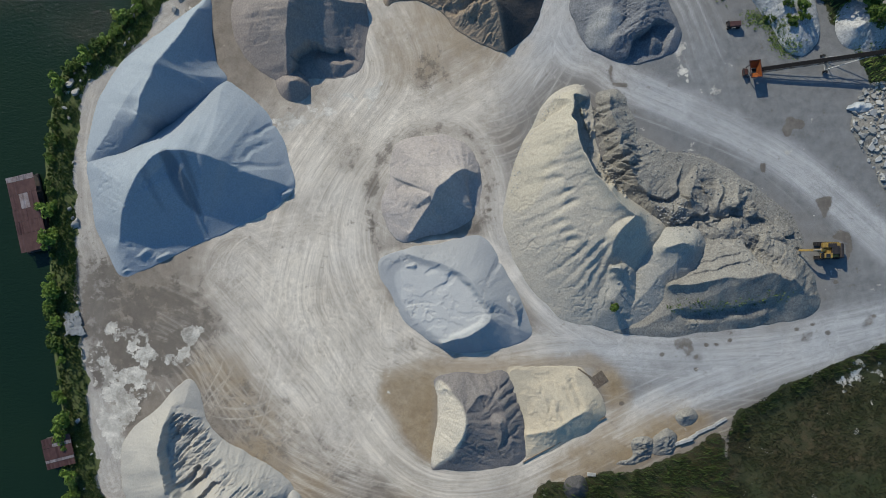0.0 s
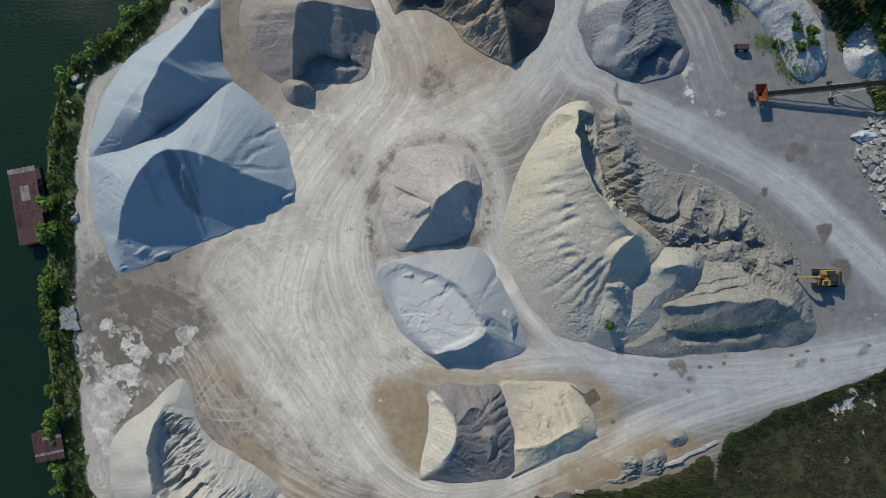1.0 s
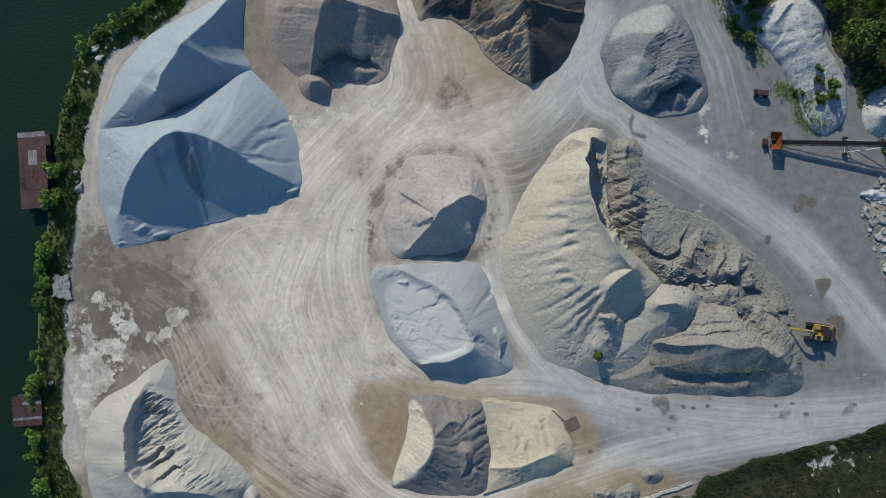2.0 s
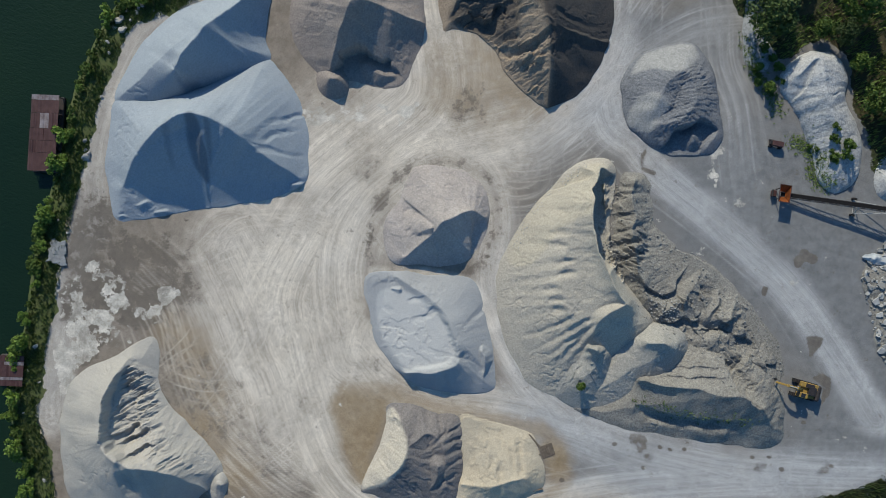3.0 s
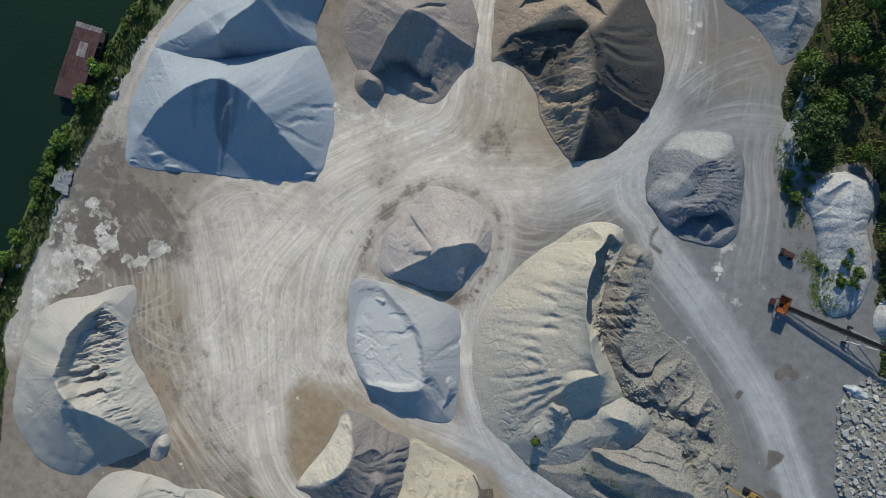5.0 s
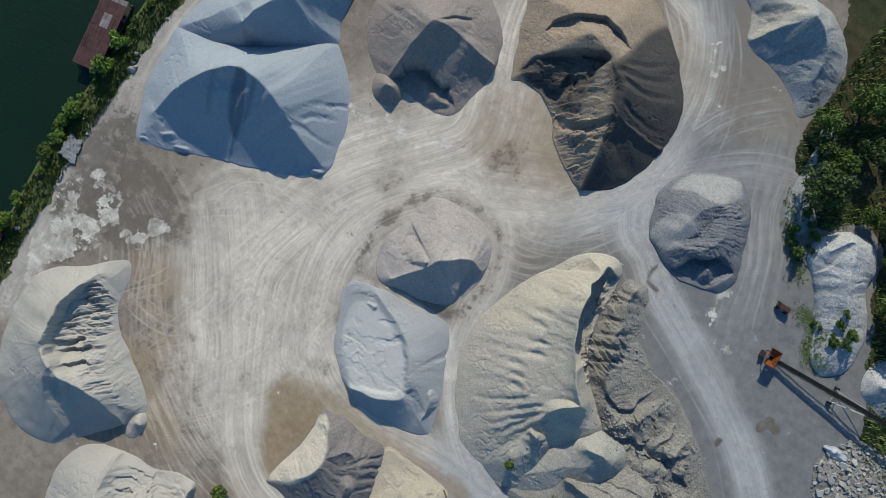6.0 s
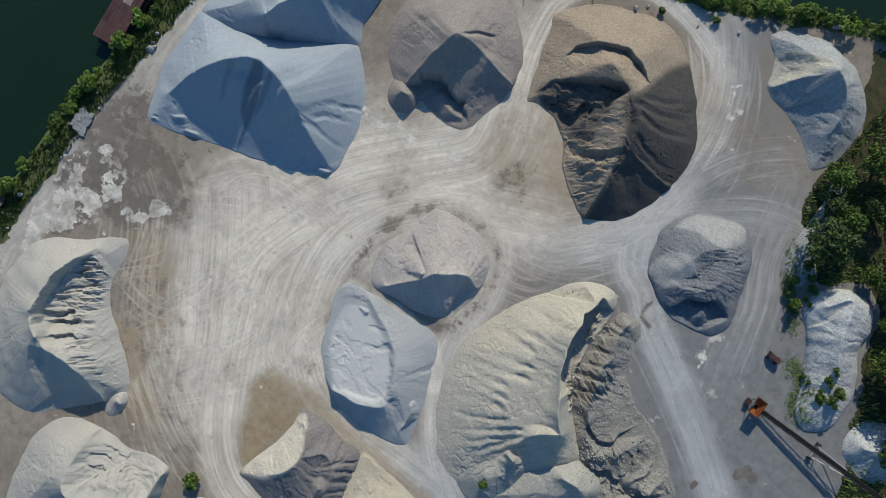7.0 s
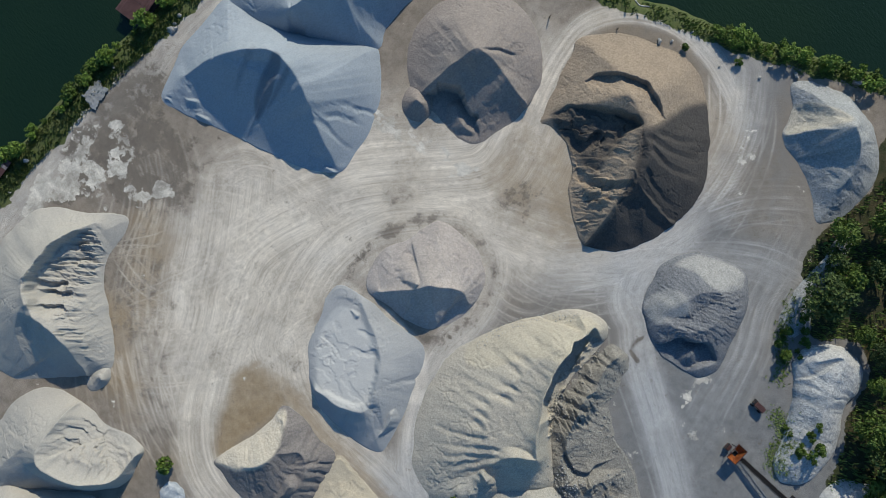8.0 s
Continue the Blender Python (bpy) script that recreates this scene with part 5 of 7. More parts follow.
heap("sand_mound", "long sandy ridge with deep rills and a broken scarp", [(12.6, 24.8), (15.6, 30.9), (19.1, 33.9), (22.5, 34.2), (24.4, 30.8), (25.2, 24.2), (26.9, 18.7), (29.5, 15.2), (33.9, 12.1), (37.4, 9.1), (36.8, 4.1), (32.8, -0.8), (29.3, -4.8), (27.1, -8), (20.3, -8), (14.9, -3.8), (10.7, 2.2), (8.5, 9.2), (9.2, 15.7), (11, 21.2)], [[(17.9, 31.4, 2.5), (20.1, 29.9, 5.5), (20.3, 25.8, 7.2), (21.3, 22.1, 7.8), (22.9, 18.7, 8), (25.4, 14.7, 8.4), (27.8, 11.8, 8.6), (29.9, 10.3, 8)], [(29.9, 10.3, 8), (27.4, 7.4, 7), (26.4, 3.6, 4.6), (25.8, -0, 1.6)]], SANDY, silt=[([(10.3, 20.1), (14.2, 27.9), (19.9, 33), (22.7, 31.2), (21.4, 24.4), (17.4, 20.3), (13.6, 12.5), (9.5, 12.9)], 0.4)], seed=12, rills=0.16, rill_size=1.8, slumps=0.05, jag=0.3, folds=0.15, fold_size=2.6, high=True, lumps=0.1, shape=[("gully", [(16.8, 22.8), (15.6, 22.7), (14.5, 22.5)], 0.66, 0.27), ("gully", [(16.2, 22.8), (13.1, 22.3), (9.4, 22.1)], 1.08, 0.17), ("gully", [(17.7, 19.3), (16.5, 19.1), (15.4, 18.8)], 0.715, 0.45), ("gully", [(17.1, 19.3), (13.8, 18.4), (9.9, 17.6)], 1.17, 0.23), ("gully", [(18.4, 17.2), (17, 17), (15.7, 16.6)], 0.605, 0.36), ("gully", [(17.8, 17.2), (14.1, 16.2), (9.7, 15.3)], 0.99, 0.2), ("gully", [(20, 15), (18.5, 14.4), (17, 13.6)], 0.66, 0.48), ("gully", [(19.4, 15), (15, 12.7), (9.9, 10.1)], 1.08, 0.24), ("gully", [(20.9, 13), (19.3, 12.4), (17.7, 11.5)], 0.66, 0.45), ("gully", [(20.3, 13), (15.5, 10.6), (10.1, 7.9)], 1.08, 0.23), ("gully", [(19.1, 9.7), (17.8, 9.4), (16.6, 8.8)], 0.605, 0.42), ("gully", [(18.6, 9.7), (14.9, 8.2), (10.5, 6.7)], 0.99, 0.22), ("gully", [(20.4, 8.1), (19, 7.8), (17.7, 7.4)], 0.55, 0.36), ("gully", [(19.8, 8.1), (16, 6.9), (11.4, 5.7)], 0.9, 0.2), ("gully", [(20.8, 6.4), (19.6, 6), (18.5, 5.4)], 0.715, 0.45), ("gully", [(20.2, 6.4), (17.1, 4.8), (13.4, 3)], 1.17, 0.23), ("gully", [(21, 24.6), (20.4, 24.4), (19.9, 24.1)], 0.55, 0.24), ("gully", [(20.4, 24.6), (19.3, 23.9), (17.6, 23.3)], 0.9, 0.16), ("gully", [(21.5, 21.8), (21, 21.6), (20.5, 21.3)], 0.55, 0.27), ("gully", [(20.9, 21.7), (20, 21.1), (18.6, 20.5)], 0.9, 0.17), ("gully", [(21.8, 19.7), (21.3, 19.7), (20.9, 19.6)], 0.495, 0.21), ("gully", [(21.2, 19.7), (20.4, 19.5), (19.1, 19.6)], 0.81, 0.15), ("gully", [(25.6, 6.7), (21.8, 2.3), (17.7, -1.8)], 0.6, 0.4), ("gully", [(25.3, 4.7), (22.6, 0.8), (19.6, -2.6)], 0.6, 0.4), ("gully", [(26.3, 6), (24.2, 1.1), (21.9, -3.4)], 0.6, 0.4), ("gully", [(22.9, 5.8), (19.2, 2.6), (15.1, -0.1)], 0.6, 0.4), ("gully", [(27.3, 5.2), (25.9, 1), (24.3, -2.7)], 0.6, 0.4), ("scarp", [(25.9, 14.6), (23.9, 17.1), (22, 20.4), (20.8, 23.9), (20.2, 26.8), (20.2, 29.4), (20.7, 32.2)], 6, 9, 0.4), ("clods", [(21.4, 31.3), (24.5, 31.5), (25.9, 26.2), (28.6, 19.8), (31.6, 13.6), (28.4, 14.6), (24.3, 21.4)], 1, 1.6, 80, 1.3, 1.3)])
heap("gravel_mound", "grey gravel cone against the sandy ridge", [(27.1, -3.8), (29.8, 3.7), (33.9, 7.9), (38.8, 9.6), (43.1, 8.9), (44.7, 4.6), (43.1, -1.3), (37.1, -6.3), (30.7, -8.9), (27.3, -7.8)], [[(35.7, 5.3, 5.2), (37.8, 5.8, 6), (39.1, 5.6, 6)]], KGREY, seed=33, rills=0.1, jag=0.35, lumps=0.06, folds=0.1)
heap("gravel_mound", "pale gravel cone with a small bush at its foot", [(22.4, -1.3), (25.4, 1.4), (29.2, 4), (32.1, 1.7), (33, -3.3), (31.4, -8.3), (27.7, -9.5), (23.8, -8), (21.8, -4.8)], [[(27.1, 1.7, 5.6), (28, 1.4, 6)]], KGREY, seed=34, rills=0.3, slumps=0.3, jag=0.4, folds=0.5, fold_size=1.4)
heap("gravel_mound", "dark grey rilled gravel mound with a pale cut slope", [(-4.3, -33.2), (-3.7, -27.5), (-3, -21.6), (-3.7, -17.7), (-0.5, -16.5), (4.4, -16.7), (8.9, -16.5), (11.5, -22.6), (12.5, -31.2), (7.3, -33.3), (-0.5, -33.8)], [[(-1.5, -19.4, 1.5), (0.6, -20.2, 2.8), (1.8, -23.3, 4), (1.6, -26.1, 4), (-0.5, -29.8, 2.5)], [(1.8, -23.3, 4), (4.3, -20.1, 3), (7.7, -22, 3), (9.7, -28, 2)]], SLATE_GRIT, seed=13, silt=[([(-3.6, -19.3), (-2, -18.3), (1.6, -22.6), (1.8, -26.5), (-1, -31.3), (-4.2, -32.9), (-4.4, -26)], 0.95)], slumps=0.15, rills=0.25, rill_size=1.1, jag=0.3, folds=0.2, fold_size=1.1, shape=[("gully", [(11.1, -21.5), (9.4, -22.3), (6.9, -23.2)], 0.55, 0.45), ("gully", [(11.3, -23.4), (9.6, -24.3), (7.2, -25.4)], 0.55, 0.45), ("gully", [(10.6, -19.6), (9, -20.5), (6.7, -21.5)], 0.55, 0.45), ("gully", [(11.3, -25.8), (9.8, -26.7), (7.6, -27.8)], 0.55, 0.45), ("gully", [(9.5, -17.8), (8.3, -19), (6.3, -20.3)], 0.55, 0.45), ("gully", [(5.2, -17), (6.5, -19.4), (7.1, -22)], 0.55, 0.45), ("gully", [(2.7, -17.1), (4.1, -18.6), (4.6, -20.2)], 0.55, 0.45), ("gully", [(7.4, -18.3), (6.6, -20.4), (4.9, -22.6)], 0.55, 0.45), ("gully", [(11.2, -28.2), (9.9, -27.4), (7.8, -26.8)], 0.55, 0.45), ("spur", [(7.5, -24.9, 3.6), (8, -27.5, 2.6), (7.4, -29.6, 1.4)], 0.9)])
heap("sand_mound", "yellow sand mound with eroded flanks", [(8.9, -16.5), (15.3, -15.7), (21.5, -15.3), (24.2, -18.6), (26.3, -24.5), (19.2, -29), (12.5, -31.4), (11.7, -24.5)], [[(12.7, -27.2, 1), (17.4, -25.8, 2.1), (22.2, -23, 2.5)]], YELLOW_SAND, seed=14, rills=0.2, rill_size=1.6, slumps=0.12, jag=0.35, folds=0.12, fold_size=1.8, shape=[("gully", [(16.3, -20.9), (16.9, -23.9), (17.1, -27)], 0.63, 0.378), ("gully", [(18, -21.8), (18.8, -24.5), (19.3, -27.4)], 0.63, 0.42), ("gully", [(20, -17.4), (21.3, -20.6), (22.1, -23.8)], 0.72, 0.462), ("gully", [(15, -19.1), (15.6, -21.3), (15.8, -23.6)], 0.45, 0.21), ("gully", [(18.8, -18.9), (19.9, -21.1), (20.7, -23.4)], 0.54, 0.294), ("gully", [(16.3, -16.6), (17.1, -18.6), (17.4, -20.6)], 0.36, 0.147), ("gully", [(21.2, -21.6), (22.1, -22.9), (22.6, -24.3)], 0.63, 0.336)])
heap("sand_mound", "grey quarry sand mound with a serrated crest", [(-55.2, -45.9), (-58.4, -37), (-58.3, -28.6), (-51.9, -22.3), (-47.8, -18.1), (-45.7, -18.9), (-43.1, -26), (-38.8, -29.4), (-32.7, -32.9), (-28.3, -37.4), (-31, -42.6), (-34.8, -47.2), (-38.3, -51.4), (-45.1, -52.4), (-51.2, -50)], [[(-49.5, -22.6, 1.6), (-50, -25.7, 4), (-50, -28.8, 5.5), (-49.3, -32, 6.6), (-48.3, -35.1, 7.3), (-46.9, -37.1, 7.6), (-43.3, -38.1, 7.8), (-39.6, -37.9, 7.4), (-35.6, -38.1, 6), (-32.5, -39.3, 3.6), (-29.1, -40.9, 0.8)]], GREY_SAND, seed=15, rills=0.25, rill_size=1.5, slumps=0.2, jag=0.4, folds=0.25, fold_size=1.6, bare=-1, cell=0.125, shape=[("scarp", [(-39.7, -37.7), (-43.3, -37.8), (-46.7, -36.8), (-48.1, -34.9), (-49.2, -31.9), (-49.8, -28.9), (-49.9, -25.9), (-49.1, -23.2)], 2.6, 7, 0.5), ("clods", [(-49.1, -22.2), (-49.5, -26.6), (-48.6, -32.3), (-46.2, -36.7), (-40, -37.2), (-33.7, -37.9), (-31, -37.4), (-39.6, -31.8), (-43.2, -25.9)], 0.7, 5, 45, 0.6, 1.5), ("scarp", [(-48.2, -35.5), (-46, -34.3), (-44.5, -32)], 1.2, 2.2, 0.5), ("scarp", [(-46.3, -36.4), (-44.2, -34.5), (-42.4, -32.3)], 1.2, 2.4, 0.4), ("scarp", [(-44.3, -37.7), (-41.8, -35.5), (-39.7, -34.2)], 0.9, 2.2, 0.5), ("gully", [(-43, -39.1), (-41, -42.7), (-36.5, -45.7)], 1.4, 1), ("gully", [(-40.4, -38.5), (-37.5, -42.2), (-34, -43.9)], 1, 0.7)])
heap("sand_mound", "small rounded grey sand mound", [(-30, -40.6), (-30, -38), (-28.3, -37.1), (-26.7, -38.7), (-26.9, -41.5), (-28.5, -42.3)], [[(-28.1, -38.8, 1.6), (-27.6, -38.9, 1.6)]], GREY_SAND, seed=16, jag=0.2)
heap("sand_mound", "low grey sand mound", [(-35.8, -37.8), (-34.6, -35.2), (-31.5, -35.1), (-30.2, -37.7), (-32.2, -39.9), (-34.2, -40.3)], [[(-33, -37.2, 1.2), (-31.8, -36.8, 1.2)]], GREY_SAND, seed=17, jag=0.2)
heap("sand_mound", "buff sand mound with stepped digger cuts", [(-30, -66.1), (-34.3, -57.5), (-34.8, -52), (-32.6, -47.3), (-28.5, -44.8), (-22.7, -43.7), (-14.9, -41.3), (-12.3, -43.9), (-11.5, -49), (-16.8, -56.2), (-21.1, -60.5), (-24.4, -65.5)], [[(-27.3, -44.5, 1.8), (-26.4, -47.4, 4.8), (-24.4, -52.4, 6.6), (-21.3, -53.5, 7.2), (-16.1, -50.8, 6.6), (-12.6, -46.7, 4.2), (-13.7, -42.3, 1.8)]], GREY_SAND, seed=18, rills=0.4, slumps=0.5, jag=0.4, folds=0.9, fold_size=2.2, bare=-1)
heap("sand_mound", "buff sand mound by the yard's edge", [(-25.6, -76.1), (-26.3, -67.8), (-25.1, -63.7), (-20.7, -60.8), (-14.6, -54.2), (-9.5, -53.2), (-5.7, -61.4), (-11.2, -71), (-18.4, -78.1)], [[(-22.5, -67, 3), (-19.6, -60.6, 4.5), (-14.2, -56.7, 4)]], GREY_SAND, seed=19, rills=0.3)
heap("gravel_mound", "small mound of coarse pale chippings", [(38.1, -24.2), (39.4, -22.9), (41.3, -22.7), (42.2, -24.2), (41.2, -25.6), (39.2, -25.8)], [[(39.3, -24, 1.1), (40.3, -23.9, 1.1)]], RUBBLE_MIX, seed=20, jag=0.2, slumps=0.4, lumps=0.15, shape=[("clods", [(38.1, -24.2), (39.4, -22.9), (41.3, -22.7), (42.2, -24.2), (41.2, -25.6), (39.2, -25.8)], 0.6, 1.4, 30, 0.5, 1.2)])
heap("gravel_mound", "small grey gravel mound with a flat face", [(34.2, -28.4), (35.7, -26.8), (37.2, -26.1), (38.4, -27.3), (37.9, -30.1), (35.8, -30.9), (34.3, -30.6)], [[(35.4, -27.8, 1), (36.8, -27.3, 1.1), (36.5, -29.1, 0.8)]], RUBBLE_MIX, seed=21, jag=0.5, slumps=0.7, lumps=0.2, power=0.7, shape=[("clods", [(34.2, -28.4), (35.7, -26.8), (37.2, -26.1), (38.4, -27.3), (37.9, -30.1), (35.8, -30.9), (34.3, -30.6)], 0.6, 1.4, 30, 0.5, 1.2)])
heap("gravel_mound", "small grey gravel mound by the reeds", [(30.3, -29), (31.3, -27.8), (33.7, -27.5), (34.8, -28.8), (34.2, -31.3), (31.9, -32.5), (27.8, -32.8), (28.5, -31.8), (30.7, -31.2)], [[(31.4, -28.7, 1), (32.9, -28.6, 1.1), (32.4, -30.5, 0.8), (29.9, -31.9, 0.4)]], RUBBLE_MIX, seed=22, jag=0.5, slumps=0.7, lumps=0.2, power=0.7, shape=[("clods", [(30.3, -29), (31.3, -27.8), (33.7, -27.5), (34.8, -28.8), (34.2, -31.3), (31.9, -32.5), (27.8, -32.8), (28.5, -31.8), (30.7, -31.2)], 0.6, 1.4, 30, 0.5, 1.2)])
heap("gravel_mound", "small bluish chippings mound among the reeds", [(18.7, -36.7), (19.5, -34.8), (22.1, -34.4), (23.3, -36.4), (22.6, -38.3), (19.9, -38.5)], [[(20.4, -35.9, 1.8), (21.2, -36.1, 1.8)]], DARK_GRIT, seed=23, jag=0.2)
heap("gravel_mound", "low pale gravel bank along the wood's edge", [(40.6, 57.7), (38.9, 63), (37.9, 70.4), (36.6, 76.6), (38.8, 76.6), (41, 70.8), (42.7, 63.8), (45.3, 60.6), (44.4, 56.8)], [[(41.7, 59.2, 0.8), (40.1, 64.4, 1.2), (38.6, 71.6, 1)]], GREY_STONE, seed=24, lumps=0.25, jag=0.5)
heap("rubble_mound", "bed of grey rubble under broken slabs", [(71.1, 23.8), (69.6, 27.4), (71.2, 30.9), (74.9, 34.4), (89, 31.7), (101.2, 9.9), (85.1, 8.1), (80.9, 10.3), (75.9, 15.3)], [[(72.8, 25.9, 1.2), (79.1, 20.6, 1.8), (85.7, 13.3, 1.8)]], RUBBLE_MIX, seed=25, lumps=0.4, jag=0.8)


# ---- building blocks for things ----
def part(name, bm, mat, parent=None, label="", smooth=False):
    """Links a bmesh as one mesh object, under a thing or a part."""
    me = bpy.data.meshes.new(name)
    bmesh.ops.recalc_face_normals(bm, faces=bm.faces)
    bm.to_mesh(me)
    bm.free()
    for f in me.polygons:
        f.use_smooth = smooth
    me.materials.append(mat)
    ob = new(name, me)
    ob.parent = parent
    return tagged(ob, label)


def box(bm, x, y, z, sx, sy, sz, turn=None, bevel=0.0):
    made = bmesh.ops.create_cube(bm, size=1, matrix=Matrix.LocRotScale((x, y, z), turn, (sx, sy, sz)))
    if bevel:
        edges = {e for v in made["verts"] for e in v.link_edges}
        bmesh.ops.bevel(bm, geom=list(edges), offset=bevel, segments=1, affect="EDGES")
    return bm


def rod(bm, a, b, r, r2=None, n=6):
    a, b = Vector(a), Vector(b)
    turn = (b - a).to_track_quat("Z", "Y").to_matrix().to_4x4()
    bmesh.ops.create_cone(bm, cap_ends=True, segments=n, radius1=r, radius2=r if r2 is None else r2, depth=(b - a).length, matrix=Matrix.Translation((a + b) / 2) @ turn)
    return bm


# ---- trees, shrubs, grass ----
def leaf_cloud(rng, blobs, count, size):
    """Small folded leaves round blobs (centre, radius)."""
    verts, faces = [], []
    weights = np.array([r * r for _, r in blobs])
    picks = rng.choice(len(blobs), count, p=weights / weights.sum())
    for k in picks:
        c, r = blobs[k]
        way = rng.normal(size=3)
        way /= np.linalg.norm(way)
        way[2] = way[2] * 0.8 + 0.1
        o = np.array(c) + way * r * rng.uniform(0.55, 1.05)
        a = rng.normal(size=3)
        a[2] *= 0.45
        a /= np.linalg.norm(a)
        up = way + 0.7 * rng.normal(size=3)
        b = np.cross(up, a)
        b /= np.linalg.norm(b) + 1e-9
        n = np.cross(a, b)
        s = size * rng.uniform(0.6, 1.3)
        i = len(verts)
        verts += [tuple(o - a * s), tuple(o + b * s * 0.55 + n * s * 0.15), tuple(o + a * s), tuple(o - b * s * 0.55 + n * s * 0.15)]
        faces += [(i, i + 1, i + 2), (i, i + 2, i + 3)]
    return verts, faces


def raw_part(name, verts, faces, mat, parent, label=""):
    me = bpy.data.meshes.new(name)
    me.from_pydata(verts, [], faces)
    me.materials.append(mat)
    ob = new(name, me)
    ob.parent = parent
    return tagged(ob, label)


def tree(name, label, height, radius, leaf_count, mat, seed, leaf=0.32, group=""):
    """A tapered trunk with limbs, and a ragged crown of small leaves round them."""
    rng = np.random.default_rng(seed)
    top = tagged(new(name), label, name, group)
    bm = bmesh.new()
    lean = rng.normal(0, 0.06, 2) * height
    mid = (lean[0], lean[1], height * 0.62)
    rod(bm, (0, 0, -0.3), mid, 0.05 + 0.035 * height, 0.03 + 0.012 * height, 7)
    blobs = [((lean[0], lean[1], height * 0.85), radius * 0.5)]
    n = 6 + int(radius * 2)
    for k in range(n):
        turn = 6.283 * (k + rng.uniform(-0.3, 0.3)) / n
        out = radius * rng.uniform(0.35, 0.9)
        end = (lean[0] + math.cos(turn) * out, lean[1] + math.sin(turn) * out, height * rng.uniform(0.4, 0.85))
        rod(bm, (lean[0] * 0.6, lean[1] * 0.6, height * rng.uniform(0.25, 0.55)), end, 0.02 + 0.012 * height, 0.015, 5)
        blobs.append((end, radius * rng.uniform(0.24, 0.46)))
    part("trunk", bm, BARK, top)
    raw_part("crown", *leaf_cloud(rng, blobs, leaf_count, leaf), mat, top)
    return top


def tuft_field(name, label, zone, count, height, width, mat, seed, box_lo, box_hi, keep=None):
    """Blades of grass or reed, spread over a zone: one object."""
    rng = np.random.default_rng(seed)
    x, y = rng.uniform(box_lo[0], box_hi[0], count), rng.uniform(box_lo[1], box_hi[1], count)
    ok = keep(x, y) if keep else within(x, y, zone)
    ok &= fbm(x / 3, y / 3, seed) > -0.35 + rng.uniform(-0.3, 0.3, count)
    x, y = x[ok], y[ok]
    n = len(x)
    z = np.array([ground_at(a, b) for a, b in zip(x, y)]) - 0.05
    turn, lean_to, lean = rng.uniform(0, 6.283, n), rng.normal(0.8, 0.5, n), rng.uniform(0.2, 0.8, n)
    h, w = height * rng.uniform(0.5, 1.3, n), width * rng.uniform(0.6, 1.4, n)
    tip = np.stack([x + np.cos(lean_to) * lean * h, y + np.sin(lean_to) * lean * h, z + h], 1)
    half = np.stack([np.cos(turn) * w, np.sin(turn) * w, 0 * w], 1)
    foot = np.stack([x, y, z], 1)
    mid = foot * 0.45 + tip * 0.55
    mid[:, 2] += 0.12 * h
    v = np.stack([foot - half * 0.6, foot + half * 0.6, mid + half, mid - half, tip], 1).reshape(-1, 3)
    i = np.arange(n)[:, None] * 5
    faces = (i + np.array([0, 1, 2, 3])).tolist() + (i + np.array([3, 2, 4])).tolist()
    ob = raw_part(name, v.tolist(), faces, mat, None, label)
    return tagged(ob, category="vegetation", kind="stuff")


def scatter(protos, places, scale_lo, scale_hi, seed):
    rng = np.random.default_rng(seed)
    for x, y in places:
        ob = protos[rng.integers(len(protos))]
        s = rng.uniform(scale_lo, scale_hi)
        copy = copy_thing(ob, pose(x, y, ground_at(x, y), 0, 0, rng.uniform(0, 360)))
        copy.scale = (s, s, s * rng.uniform(0.85, 1.15))


def retire(protos):
    """Removes the first ones, of which only the copies stand in the place."""
    for ob in protos:
        for o in [*ob.children_recursive, ob]:
            bpy.data.objects.remove(o)


def spots(count, lo, hi, test, gap, seed):
    rng = np.random.default_rng(seed)
    got = []
    for _ in range(count * 40):
        p = rng.uniform(lo, hi)
        if test(p[0], p[1]) and all((p[0] - q[0]) ** 2 + (p[1] - q[1]) ** 2 > gap * gap for q in got):
            got.append((float(p[0]), float(p[1])))
            if len(got) >= count:
                break
    return got


def inside_of(zone):
    return lambda x, y: bool(within(np.array([x]), np.array([y]), zone)[0])


def shore_depth(x, y):
    i = min(max(int((x - X0) / CELL), 0), len(inner_x) - 1) + len(west)
    j = min(max(int((y - Y0) / CELL), 0), len(inner_y) - 1) + len(south)
    return float(bank[j, i])


trees = [tree("tree", "broad green tree in the dense wood beside the yard", h, r, n, m, 40 + k, 0.30, "trees of the wood") for k, (h, r, n, m) in enumerate(((7, 3.2, 1500, LEAF), (6, 2.6, 1200, LEAF_DARK), (8, 3.6, 1700, LEAF_DARK), (5, 2.4, 1000, LEAF)))]
near_wood = spots(70, (34, 36), (90, 108), lambda x, y: inside_of(WOOD)(x, y) and shore_depth(x, y) > 1, 2.9, 1)
scatter(trees, near_wood, 0.65, 1.2, 2)
retire(trees)
shrubs = [tree("shrub", "leafy green shrub on the lake bank", h, r, n, m, 60 + k, 0.24, "shrubs on the bank") for k, (h, r, n, m) in enumerate(((2.4, 1.5, 520, SHRUB_LEAF), (1.8, 1.2, 420, LEAF), (3.0, 1.7, 620, SHRUB_LEAF)))]
west_bank = spots(70, (-76, -66), (-55, 52), lambda x, y: -0.7 < shore_depth(x, y) < 1.3, 1.15, 3)
north_bank = spots(60, (-5, 80), (60, 110), lambda x, y: -0.6 < shore_depth(x, y) < 2.6, 1.5, 4)
scatter(shrubs, west_bank + north_bank, 0.45, 1.15, 5)
retire(shrubs)
